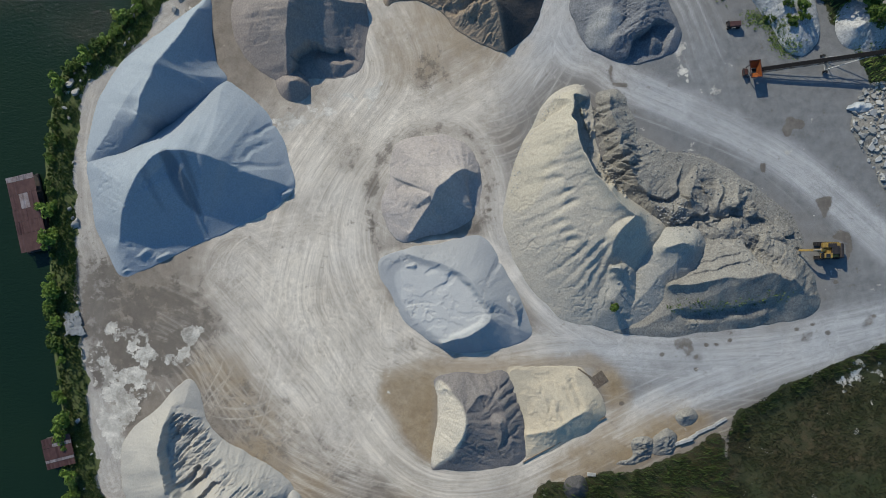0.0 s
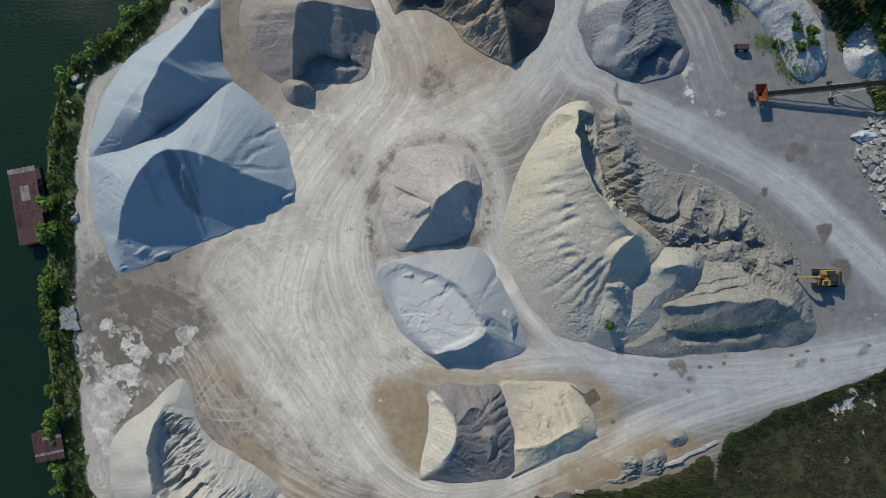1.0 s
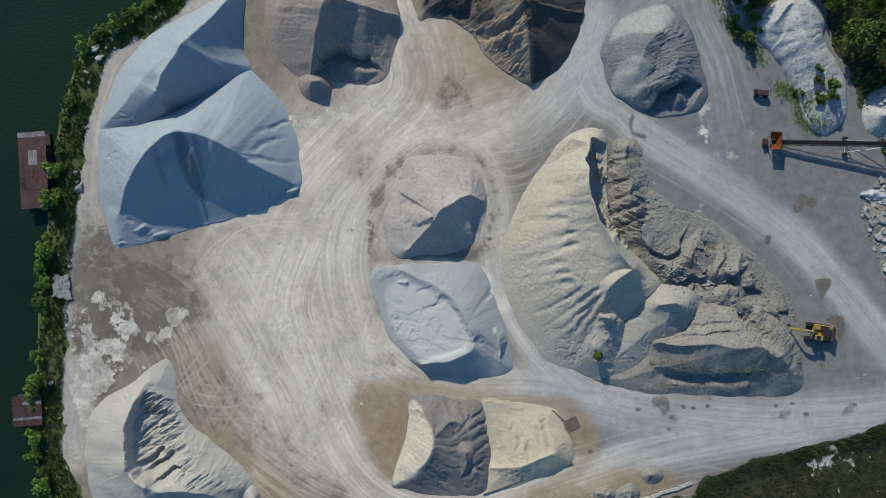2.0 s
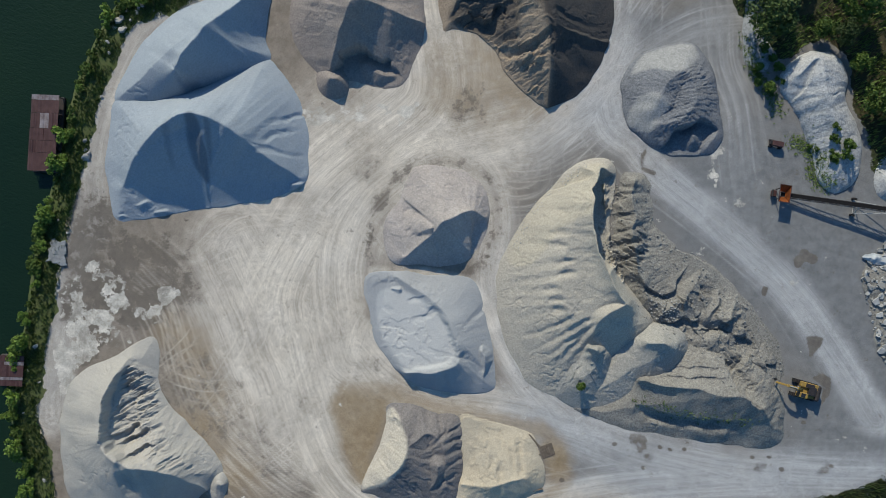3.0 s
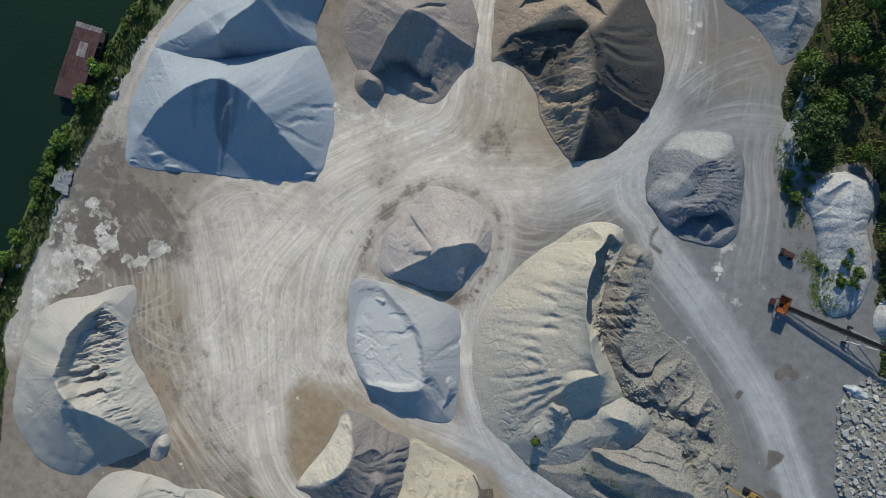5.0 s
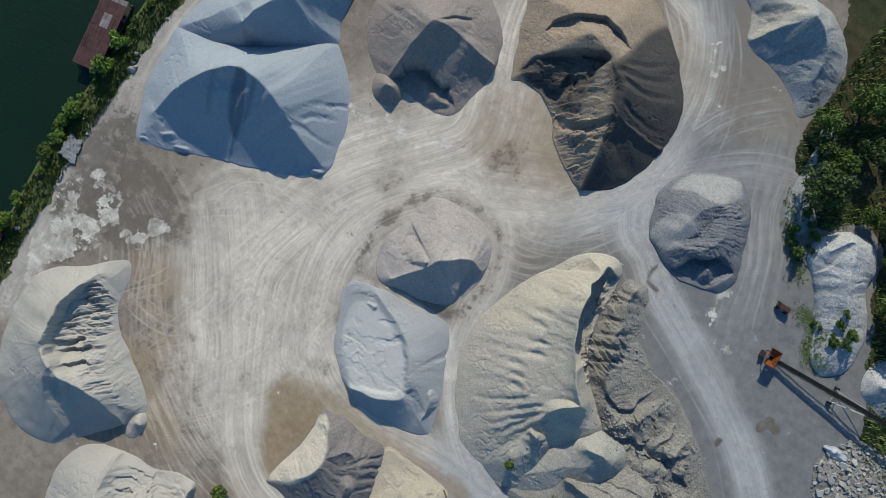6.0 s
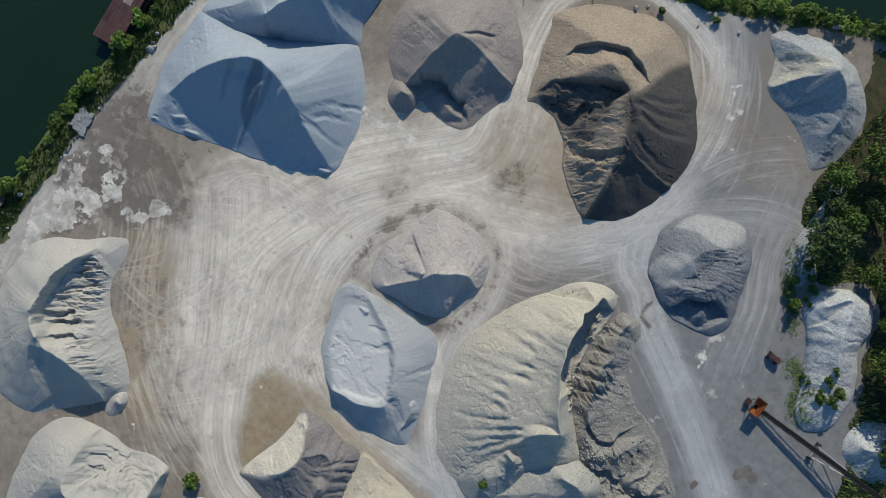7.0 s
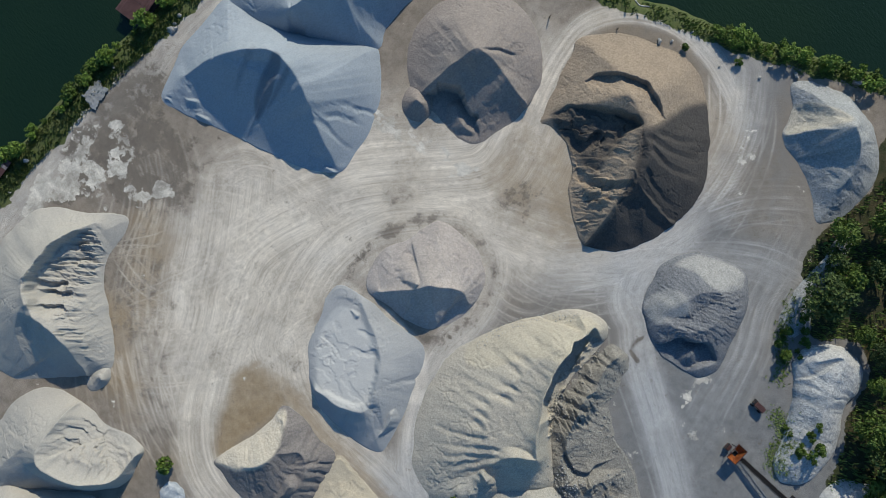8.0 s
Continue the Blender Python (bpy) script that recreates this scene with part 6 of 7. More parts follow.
tuft_field("bank_grass", "rough dark green grass along the lake bank", None, 110000, 0.5, 0.1, BANK_BLADE, 6, (-80, -68), (-50, 60), lambda x, y: (lambda d: (d > -0.2) & (d < 5.0))(depth_in(x, y, LAND)))
tuft_field("bank_grass", "green weeds along the northern lake bank", None, 100000, 0.5, 0.1, BANK_BLADE, 7, (-50, 56), (70, 112), lambda x, y: (lambda d: (d > -0.2) & (d < 3.2))(depth_in(x, y, LAND)))
tuft_field("meadow_grass", "dull brown-green meadow grass beside the haul road", FIELD, 60000, 0.32, 0.08, BLADE, 8, (46, -62), (90, 6))
tuft_field("reeds", "bright green reed bed along the road's edge", REEDS, 34000, 1.2, 0.045, REED, 9, (14, -62), (56, -20))
EDGE = curve([(48.6, -26.8), (53.1, -22), (63.4, -16.7), (75.1, -11.8), (88.1, -6.2)], False, 6)
tuft_field("reeds", "green reeds lining the edge of the meadow", None, 30000, 1.0, 0.045, REED, 10, (44, -40), (90, 2), lambda x, y: (to_line(x, y, EDGE)[0] < 1.9) & within(x, y, FIELD))
tuft_field("undergrowth", "brown and green undergrowth beneath the wood", WOOD, 30000, 0.8, 0.12, BANK_BLADE, 11, (34, 28), (92, 110))
BENCH = curve([(36.9, -4.7), (42.2, -4.9), (47, -4.5), (51.9, -3.7), (56.2, -2.9)], False, 6)


# ---- stones ----
def stone_mesh(name, rng, flat=0.7):
    """One broken stone: the hull of a few random corners."""
    bm = bmesh.new()
    for _ in range(13):
        v = rng.normal(size=3)
        v /= np.linalg.norm(v)
        bm.verts.new((v[0] * 0.5 * rng.uniform(0.75, 1.1), v[1] * 0.38 * rng.uniform(0.75, 1.1), v[2] * 0.5 * flat))
    got = bmesh.ops.convex_hull(bm, input=bm.verts)
    bmesh.ops.delete(bm, geom=[g for g in got["geom_interior"] if isinstance(g, bmesh.types.BMVert)], context="VERTS")
    me = bpy.data.meshes.new(name)
    bm.to_mesh(me)
    bm.free()
    return me


def stone_material():
    m, t, b = material("broken_stone")
    o = t.nodes.new("ShaderNodeObjectInfo")
    p = where(t)
    c = blend(t, o.outputs["Random"], (0.20, 0.20, 0.19), (0.40, 0.40, 0.385))
    c = blend(t, mul(t, spread(t, noise_of(t, p, 3.0, 5.0, 0.7), 0.4, 0.7), 0.5), c, (0.22, 0.21, 0.19))
    t.links.new(c, b.inputs["Base Color"])
    b.inputs["Roughness"].default_value = 0.92
    bump(t, b, noise_of(t, p, 9.0, 4.0), 0.04)
    return m


def slab_mesh(name, rng):
    """One broken slab: an uneven plate of four to six corners."""
    n, bm = int(rng.integers(4, 7)), bmesh.new()
    turns = np.sort((np.arange(n) + rng.uniform(-0.3, 0.3, n)) * 6.283 / n)
    reach = rng.uniform(0.38, 0.62, n)
    rows = []
    for z, shrink in ((-0.12, 1.0), (0.10, 1.0), (0.13, 0.9)):
        rows.append([bm.verts.new((math.cos(a) * r * shrink, math.sin(a) * r * 0.75 * shrink, z)) for a, r in zip(turns, reach)])
    for lower, upper in zip(rows[:-1], rows[1:]):
        for i in range(n):
            j = (i + 1) % n
            bm.faces.new((lower[i], lower[j], upper[j], upper[i]))
    bm.faces.new(rows[-1])
    bm.faces.new(rows[0][::-1])
    me = bpy.data.meshes.new(name)
    bm.to_mesh(me)
    bm.free()
    return me


STONE = stone_material()
rock_rng = np.random.default_rng(77)
STONES = [stone_mesh("stone", rock_rng, f) for f in (0.35, 0.5, 0.7, 0.4, 0.6, 0.3, 0.8)]
for me in STONES:
    me.materials.append(STONE)
SLABS = [slab_mesh("stone", rock_rng) for _ in range(9)]
for me in SLABS:
    me.materials.append(STONE)
BOULDERS = [stone_mesh("boulder", rock_rng, f) for f in (0.7, 0.85, 0.6)]
for me in BOULDERS:
    me.materials.append(ROCK)


def drop_height(x, y):
    hit = scene.ray_cast(bpy.context.evaluated_depsgraph_get(), Vector((x, y, 60)), Vector((0, 0, -1)))
    return hit[1].z if hit[0] else 0.0


bpy.context.view_layer.update()
RUBBLE_LINE = curve([(71.1, 23.8), (69.6, 27.4), (71.2, 30.9), (74.9, 34.4), (89, 31.7), (101.2, 9.9), (85.1, 8.1), (80.9, 10.3), (75.9, 15.3)], True, 5)
RUBBLE_EAST = RUBBLE_LINE[:, 0].min() + 14
slab_rubble = tagged(new("slab_rubble"), "tumbled grey broken slabs and stones beside the haul road", "rubble")
for x, y in spots(280, RUBBLE_LINE.min(0), np.minimum(RUBBLE_LINE.max(0), (RUBBLE_EAST, 40)), inside_of(RUBBLE_LINE), 0.5, 12):
    ob = new("stone", SLABS[rock_rng.integers(len(SLABS))])
    s = rock_rng.choice((0.7, 1.1, 1.5), p=(0.5, 0.4, 0.1)) * rock_rng.uniform(0.7, 1.25)
    ob.matrix_world = pose(x, y, drop_height(x, y) + 0.12 * s, *rock_rng.normal(0, 16, 2), rock_rng.uniform(0, 360)) @ Matrix.Scale(s, 4)
    ob.parent = slab_rubble


def strewn(name, label, zone, count, lo, hi, seed, mat):
    """Loose stones too small to pick apart, joined into one."""
    rng = np.random.default_rng(seed)
    verts, faces = [], []
    base = [(np.array([v.co[:] for v in me.vertices]), [tuple(f.vertices) for f in me.polygons]) for me in STONES]
    for x, y in spots(count, zone.min(0), zone.max(0), inside_of(zone), 0.35, seed):
        v, f = base[rng.integers(len(base))]
        s, a = rng.uniform(lo, hi) ** 1.0, rng.uniform(0, 6.283)
        c, n = math.cos(a), math.sin(a)
        q = v @ np.array([[c, -n, 0], [n, c, 0], [0, 0, 1.4]]) * s + (x, y, drop_height(x, y) + 0.1 * s)
        i = len(verts)
        verts += q.tolist()
        faces += [tuple(k + i for k in g) for g in f]
    return tagged(raw_part(name, verts, faces, mat, None, label), category="stones", kind="stuff")


strewn("loose_stone", "grey stones strewn over the rubble by the digger", curve([(24.6, 31.3), (27.2, 33.4), (30.2, 32.8), (34.6, 24.2), (43.5, 21.7), (52.3, 16.6), (58.7, 11.6), (61.5, 6.1), (59, 2.2), (49.1, 2.2), (41.3, 5.1), (34.4, 9.1), (29.5, 14.2), (26, 20.2)], True, 4), 420, 0.15, 0.55, 21, STONE)
strewn("loose_stone", "small stones strewn along the sandy ridge's foot", curve([(9.8, 15.2), (10.4, 21.1), (13.6, 27.1), (17.1, 32.2), (18.6, 31.6), (15.1, 26.5), (12.1, 21), (11.1, 15)], True, 3), 90, 0.15, 0.4, 23, STONE)
strewn("loose_stone", "fallen grey stones below the broken scarp", curve([(25, 20.1), (27.5, 20.3), (29.9, 17.2), (28.8, 15.7), (26.3, 16.9)], True, 3), 60, 0.25, 0.6, 24, STONE)
strewn("loose_stone", "grey stones tipped among the rubble ledges", curve([(35.2, 12.8), (38.2, 14.4), (40.7, 11.7), (39.5, 9), (36.9, 9.3)], True, 3), 80, 0.25, 0.6, 25, STONE)
strewn("loose_stone", "small broken grey slabs between larger ones", RUBBLE_LINE, 420, 0.35, 0.75, 22, STONE)
for k, (x, y) in enumerate([(-68.8, 34), (-66.9, 38.5), (-68.5, 9.1), (-57.8, 48.2), (-49.6, 49)]):
    for _ in range(3 if k < 2 else 2):
        a, b, s = x + rock_rng.normal(0, 0.7), y + rock_rng.normal(0, 0.9), rock_rng.uniform(1.0, 2.2)
        ob = new("boulder", BOULDERS[rock_rng.integers(3)])
        ob.matrix_world = pose(a, b, ground_at(a, b) + 0.12 * s, 0, 0, rock_rng.uniform(0, 360)) @ Matrix.Scale(s, 4)
        tagged(ob, "pale limestone boulder on the grassy lake bank", "boulder", "boulders on the bank")
for x, y in spots(24, (-74, -58), (-52, 50), lambda x, y: 1.8 < shore_depth(x, y) < 5.2, 1.2, 14):
    s = rock_rng.uniform(0.5, 1.3)
    ob = new("boulder", BOULDERS[rock_rng.integers(3)])
    ob.matrix_world = pose(x, y, ground_at(x, y) + 0.12 * s, 0, 0, rock_rng.uniform(0, 360)) @ Matrix.Scale(s, 4)
    tagged(ob, "pale limestone boulder on the grassy lake bank", "boulder", "boulders on the bank")
for x, y in spots(18, (-12, 72), (60, 108), lambda x, y: 2.5 < shore_depth(x, y) < 6.5, 1.4, 15):
    s = rock_rng.uniform(0.5, 1.6)
    ob = new("boulder", BOULDERS[rock_rng.integers(3)])
    ob.matrix_world = pose(x, y, ground_at(x, y) + 0.12 * s, 0, 0, rock_rng.uniform(0, 360)) @ Matrix.Scale(s, 4)
    tagged(ob, "pale boulder among weeds at the yard's edge", "boulder", "boulders on the bank")

# ---- single bushes and weeds ----
def clinging(name, label, line, count, reach, height, seed):
    """Tufts of weed that cling to a slope along a line: one object."""
    rng = np.random.default_rng(seed)
    verts, faces = [], []
    for _ in range(count):
        x, y = line[rng.integers(len(line))] + rng.normal(0, reach, 2)
        z = drop_height(x, y)
        for _ in range(5):
            a, r = rng.uniform(0, 6.283), height * rng.uniform(0.5, 1.2)
            i = len(verts)
            tip = (x + math.cos(a) * r, y + math.sin(a) * r, z + r * 0.9)
            side = (-math.sin(a) * 0.07, math.cos(a) * 0.07)
            verts += [(x - side[0], y - side[1], z - 0.05), (x + side[0], y + side[1], z - 0.05), tip]
            faces.append((i, i + 1, i + 2))
    return tagged(raw_part(name, verts, faces, BANK_BLADE, None, label), category="vegetation", kind="stuff")


clinging("slope_weeds", "green weeds clinging to the shaded rubble bank", BENCH, 110, 0.6, 0.28, 31)
clinging("slope_weeds", "thin weeds along the yard's gravel edge", curve([(37.9, 70.4), (40, 64.7), (40.2, 60.9), (42.4, 57), (45.7, 54.1), (48.7, 50.6)], False, 8), 420, 0.8, 0.4, 32)
clinging("slope_weeds", "thin weeds below the white limestone mound", curve([(52.3, 46.6), (54.8, 45.6), (57, 44.3), (57.5, 41.5), (59.9, 40.4)], False, 8), 420, 0.9, 0.35, 33)
bush_kinds = [tree("bush", "single leafy green bush growing out of the gravel", h, r, n, LEAF, 80 + k, 0.2, "bushes in the yard") for k, (h, r, n) in enumerate(((1.6, 1.0, 420), (1.2, 0.8, 320)))]


def plant(x, y, s, k=0):
    copy = copy_thing(bush_kinds[k], pose(x, y, drop_height(x, y) - 0.05, 0, 0, 77 * (x + y) % 360))
    copy.scale = (s, s, s)


for x, y in [(27.4, -5)]:
    plant(x, y, 0.8)
for x, y in [(-8.9, -39.9)]:
    plant(x, y, 1.5)
for k, (x, y) in enumerate([(57.2, 49.9), (57.6, 47.9), (60.3, 47.5), (58.4, 45.7), (58.7, 44.6), (60.4, 45.6), (55.3, 46.1), (42.7, 56.4), (45.7, 53.8), (46.8, 56.2)]):
    plant(x, y, 0.55 + 0.25 * (k % 3), k % 2)
    plant(x + 0.9, y - 0.5, 0.5 + 0.1 * (k % 2), 1)
for k, (x, y) in enumerate([(42.9, 56.9), (45.4, 53.9), (44.8, 59.3), (43.1, 60.6), (43.5, 54.7), (46.4, 58.3)]):
    plant(x, y, 0.8 + 0.3 * (k % 2), k % 2)
POSTS = [(-25.5, 62.1), (-16.1, 69.9), (-5.9, 76.6), (2.4, 81.9), (18.3, 95.4), (-17, 76.4), (-15.7, 76.6)]
plant(*POSTS[2], 0.7)
plant(*POSTS[3], 0.9, 1)
retire(bush_kinds)


# ---- lake barges ----
def barge(label, at, turn, length, width, strips, light_strips):
    """A moored pontoon with a low roof of rusted sheets, some of them bleached."""
    top = tagged(new("pontoon_barge"), label, "barge", "barges moored at the bank")
    top.matrix_world = pose(at[0], at[1], -1.5, 0, 0, turn)
    bm = bmesh.new()
    box(bm, 0, 0, 0.15, width, length, 0.7, bevel=0.1)
    part("hull", bm, DARK_STEEL, top)
    for sx in (-1, 1):
        for k in range(5):
            bm = box(bmesh.new(), sx * (width / 2 - 0.25), -length / 2 + 0.3 + k * (length - 0.6) / 4, 1.2, 0.12, 0.12, 1.5)
            part("roof_post", bm, DARK_STEEL, top)
    rng = np.random.default_rng(int(length * 10))
    y = -length / 2
    for k, share in enumerate(strips):
        deep = share * length
        n = 2 + k % 2
        for j in range(n):
            w = width / n
            bm = bmesh.new()
            ribs = 8
            rows = []
            for i in range(ribs + 1):
                x0 = -width / 2 + j * w + w * i / ribs
                z = 2.05 + 0.03 * (i % 2) + 0.06 * rng.uniform(-1, 1)
                rows.append([bm.verts.new((x0, y + 0.03, z)), bm.verts.new((x0, y + deep - 0.03, z + 0.05))])
            for p, q in zip(rows[:-1], rows[1:]):
                bm.faces.new((p[0], q[0], q[1], p[1]))
            got = bmesh.ops.extrude_face_region(bm, geom=bm.faces[:])
            bmesh.ops.translate(bm, verts=[v for v in got["geom"] if isinstance(v, bmesh.types.BMVert)], vec=(0, 0, -0.04))
            part("roof_sheet", bm, RUST_LIGHT if (k, j) in light_strips else RUST, top)
        y += deep
    for sx in (-1, 1):
        bm = bmesh.new()
        bmesh.ops.create_cone(bm, cap_ends=True, segments=14, radius1=0.42, radius2=0.42, depth=0.3, matrix=pose(-width / 2 - 0.2, sx * length * 0.12 - 0.4, 0.5, 0, 90, 0))
        part("fender", bm, RUBBER, top, "black tyre fender")
    return top


barge("long rusty-roofed pontoon barge moored at the bank", (-76.4, 11.6), 13.5, 13.8, 5.0, (0.24, 0.16, 0.16, 0.2, 0.17, 0.07), {(5, 0), (5, 1), (5, 2), (3, 1)})
barge("short rusty-roofed pontoon barge moored at the bank", (-69.8, -30.6), 14.0, 5.4, 5.2, (0.2, 0.1, 0.38, 0.12, 0.2), {(1, 0), (1, 1), (1, 2), (3, 2), (3, 1)})


# ---- digger ----
def excavator(at, turn):
    top = tagged(new("excavator"), "yellow tracked excavator digging at the rubble's edge", "excavator")
    top.matrix_world = pose(at[0], at[1], drop_height(at[0], at[1]), 0, 0, turn)
    for sy in (-1, 1):
        bm = bmesh.new()
        n = 20
        ring = []
        for i in range(n):
            a = 6.283 * i / n
            cx = 1.75 * (1 if math.cos(a) > 0 else -1)
            ring.append((cx + 0.45 * math.cos(a), 0.45 + 0.45 * math.sin(a)))
        for y0 in (-0.3, 0.3):
            for x, z in ring:
                bm.verts.new((x, sy * 1.2 + y0, z))
        bm.verts.ensure_lookup_table()
        for i in range(n):
            j = (i + 1) % n
            bm.faces.new((bm.verts[i], bm.verts[j], bm.verts[n + j], bm.verts[n + i]))
        bm.faces.new(bm.verts[:n])
        bm.faces.new(bm.verts[n:2 * n][::-1])
        track = part("track", bm, RUBBER, top, "dusty black crawler track")
        for k in range(16):
            bm = bmesh.new()
            box(bm, -1.9 + k * 0.25, sy * 1.2, 0.915, 0.15, 0.66, 0.05)
            part("track_shoe", bm, DARK_STEEL, track)
    bm = bmesh.new()
    box(bm, 0, 0, 0.65, 2.4, 1.9, 0.5, bevel=0.08)
    part("undercarriage", bm, DARK_STEEL, top)
    bm = bmesh.new()
    box(bm, -0.3, -0.9, 1.45, 3.0, 0.95, 0.9, bevel=0.12)
    box(bm, -0.3, 0.35, 1.25, 3.0, 1.6, 0.5, bevel=0.08)
    body = part("house", bm, YELLOW, top, "yellow painted machine house")
    bm = bmesh.new()
    box(bm, -0.9, -0.1, 1.72, 1.3, 1.5, 0.55, bevel=0.06)
    part("engine_hood", bm, DARK_STEEL, body, "dark engine hood")
    bm = bmesh.new()
    box(bm, -0.35, -0.9, 1.93, 1.5, 0.7, 0.06)
    part("walkway", bm, DARK_STEEL, body)
    bm = bmesh.new()
    box(bm, -2.0, 0, 1.5, 0.75, 2.7, 1.05, bevel=0.25)
    part("counterweight", bm, DARK_STEEL, top, "dark rear counterweight")
    bm = bmesh.new()
    box(bm, 0.75, 0.9, 1.95, 1.5, 0.95, 1.5, bevel=0.12)
    cab = part("cab", bm, YELLOW, top)
    for x, y, z, sx, sy, sz in ((1.5, 0.9, 2.1, 0.04, 0.8, 1.0), (0.8, 1.385, 2.2, 1.1, 0.03, 0.8), (0.85, 0.9, 2.71, 0.7, 0.65, 0.04)):
        bm = bmesh.new()
        box(bm, x, y, z, sx, sy, sz)
        part("cab_window", bm, GLASS, cab)
    bm = bmesh.new()
    for a, b, w in (((0.9, 0, 1.6), (2.6, 0, 3.6), 0.5), ((2.5, 0, 3.6), (4.0, 0, 3.3), 0.42)):
        a, b = Vector(a), Vector(b)
        box(bm, *((a + b) / 2), 0.45, w, (b - a).length + 0.3, (b - a).to_track_quat("Z", "Y"), bevel=0.05)
    part("boom", bm, YELLOW, top)
    bm = bmesh.new()
    a, b = Vector((3.7, 0, 3.5)), Vector((5.3, 0, 1.5))
    box(bm, *((a + b) / 2), 0.35, 0.34, (b - a).length, (b - a).to_track_quat("Z", "Y"), bevel=0.05)
    part("stick", bm, YELLOW, top)
    for sy in (-1, 1):
        bm = rod(bmesh.new(), (1.1, sy * 0.35, 1.5), (2.3, sy * 0.35, 3.1), 0.09, n=8)
        part("hydraulic_ram", bm, GREY_METAL, top)
    bm = rod(bmesh.new(), (2.7, 0, 3.95), (3.9, 0, 3.75), 0.08, n=8)
    part("hydraulic_ram", bm, GREY_METAL, top)
    bm = bmesh.new()
    for k in range(7):
        a0, a1 = 2.6 + 0.45 * k, 2.6 + 0.45 * (k + 1)
        p, q = (5.55 + 0.6 * math.cos(a0), 0.9 + 0.6 * math.sin(a0)), (5.55 + 0.6 * math.cos(a1), 0.9 + 0.6 * math.sin(a1))
        v = [bm.verts.new((x, y, z)) for (x, z) in (p, q) for y in (-0.6, 0.6)]
        bm.faces.new((v[0], v[1], v[3], v[2]))
    for sy in (-0.6, 0.6):
        bm.faces.new([bm.verts.new((5.55 + 0.6 * math.cos(2.6 + 0.45 * k), sy, 0.9 + 0.6 * math.sin(2.6 + 0.45 * k))) for k in range(8)])
    bucket = part("bucket", bm, GREY_METAL, top, "worn bright steel bucket")
    for k in range(5):
        bm = bmesh.new()
        box(bm, 6.08, -0.5 + 0.25 * k, 0.72, 0.25, 0.09, 0.07)
        part("tooth", bm, GREY_METAL, bucket)
    return top


bpy.context.view_layer.update()
excavator((64.9, 4.7), 180)


# ---- belt conveyor with its hopper ----
def conveyor(at, turn, length=34.0, rise=8.5):
    top = tagged(new("belt_conveyor"), "mobile belt conveyor with a rusty feed hopper on the yard", "conveyor")
    top.matrix_world = pose(at[0], at[1], ground_at(*at), 0, 0, turn)
    tilt = math.tan(radians(rise))
    z_at = lambda x: 1.0 + x * tilt
    slope = Euler((0, -radians(rise), 0)).to_quaternion()
    mid, run = length / 2, length / math.cos(radians(rise))
    bm = box(bmesh.new(), mid, 0, z_at(mid) + 0.15, run, 0.66, 0.06, slope)
    belt = part("belt", bm, BELT, top, "black rubber belt")
    for sy in (-1, 1):
        bm = bmesh.new()
        box(bm, mid, sy * 0.4, z_at(mid), run, 0.08, 0.14, slope)
        box(bm, mid, sy * 0.4, z_at(mid) - 0.6, run, 0.08, 0.1, slope)
        part("side_beam", bm, DARK_STEEL, top)
        n = int(length / 1.1)
        for k in range(n):
            x0, x1 = k * length / n, (k + 1) * length / n
            bm = rod(bmesh.new(), (x0, sy * 0.4, z_at(x0) - (0.6 if k % 2 else 0)), (x1, sy * 0.4, z_at(x1) - (0 if k % 2 else 0.6)), 0.04, n=5)
            part("lattice_bar", bm, GREY_METAL if sy < 0 else DARK_STEEL, top)
    for k in range(int(length / 1.2)):
        x = 0.6 + 1.2 * k
        bm = rod(bmesh.new(), (x, -0.44, z_at(x) + 0.02), (x, 0.44, z_at(x) + 0.02), 0.06, n=6)
        part("idler_roller", bm, GREY_METAL, top)
    # the hopper: four sloped plates and a rim
    lo, hi, z0, z1 = 0.45, (0.95, 1.5), z_at(0.2) + 0.2, z_at(0.2) + 1.3
    c = ((-1, -1), (1, -1), (1, 1), (-1, 1))
    hopper = None
    for k in range(4):
        (ax, ay), (bx, by) = c[k], c[(k + 1) % 4]
        bm = bmesh.new()
        v = [bm.verts.new(p) for p in ((0.2 + ax * lo, ay * lo, z0), (0.2 + bx * lo, by * lo, z0), (0.2 + bx * hi[0], by * hi[1], z1), (0.2 + ax * hi[0], ay * hi[1], z1))]
        bm.faces.new(v)
        bmesh.ops.solidify(bm, geom=bm.faces[:], thickness=0.06)
        ob = part("hopper_plate", bm, ORANGE_RUST, top, "orange rusted hopper plate")
    bm = bmesh.new()
    for sx in (-1, 1):
        box(bm, 0.2 + sx * hi[0], 0, z1, 0.1, 2 * hi[1] + 0.1, 0.12)
        box(bm, 0.2, sx * hi[1], z1, 2 * hi[0], 0.1, 0.12)
    part("hopper_rim", bm, RUST, top)
    for sx in (-0.7, 0.9):
        for sy in (-0.9, 0.9):
            bm = rod(bmesh.new(), (0.2 + sx, sy, 0), (0.2 + sx, sy, z1 - 0.4), 0.07, n=6)
            part("hopper_leg", bm, DARK_STEEL, top)
    bm = bmesh.new()
    box(bm, -1.0, 0, 0.6, 0.8, 1.1, 0.8, bevel=0.08)
    part("drive_box", bm, RUST, top)
    bm = rod(bmesh.new(), (-1.35, -0.6, 0.95), (-1.35, 0.6, 0.95), 0.16, n=10)
    part("tail_drum", bm, DARK_STEEL, top)
    for sy in (-1, 1):
        bm = rod(bmesh.new(), (13.0, sy * 0.35, z_at(13) - 0.5), (13.0, sy * 1.25, 0.45), 0.09, n=6)
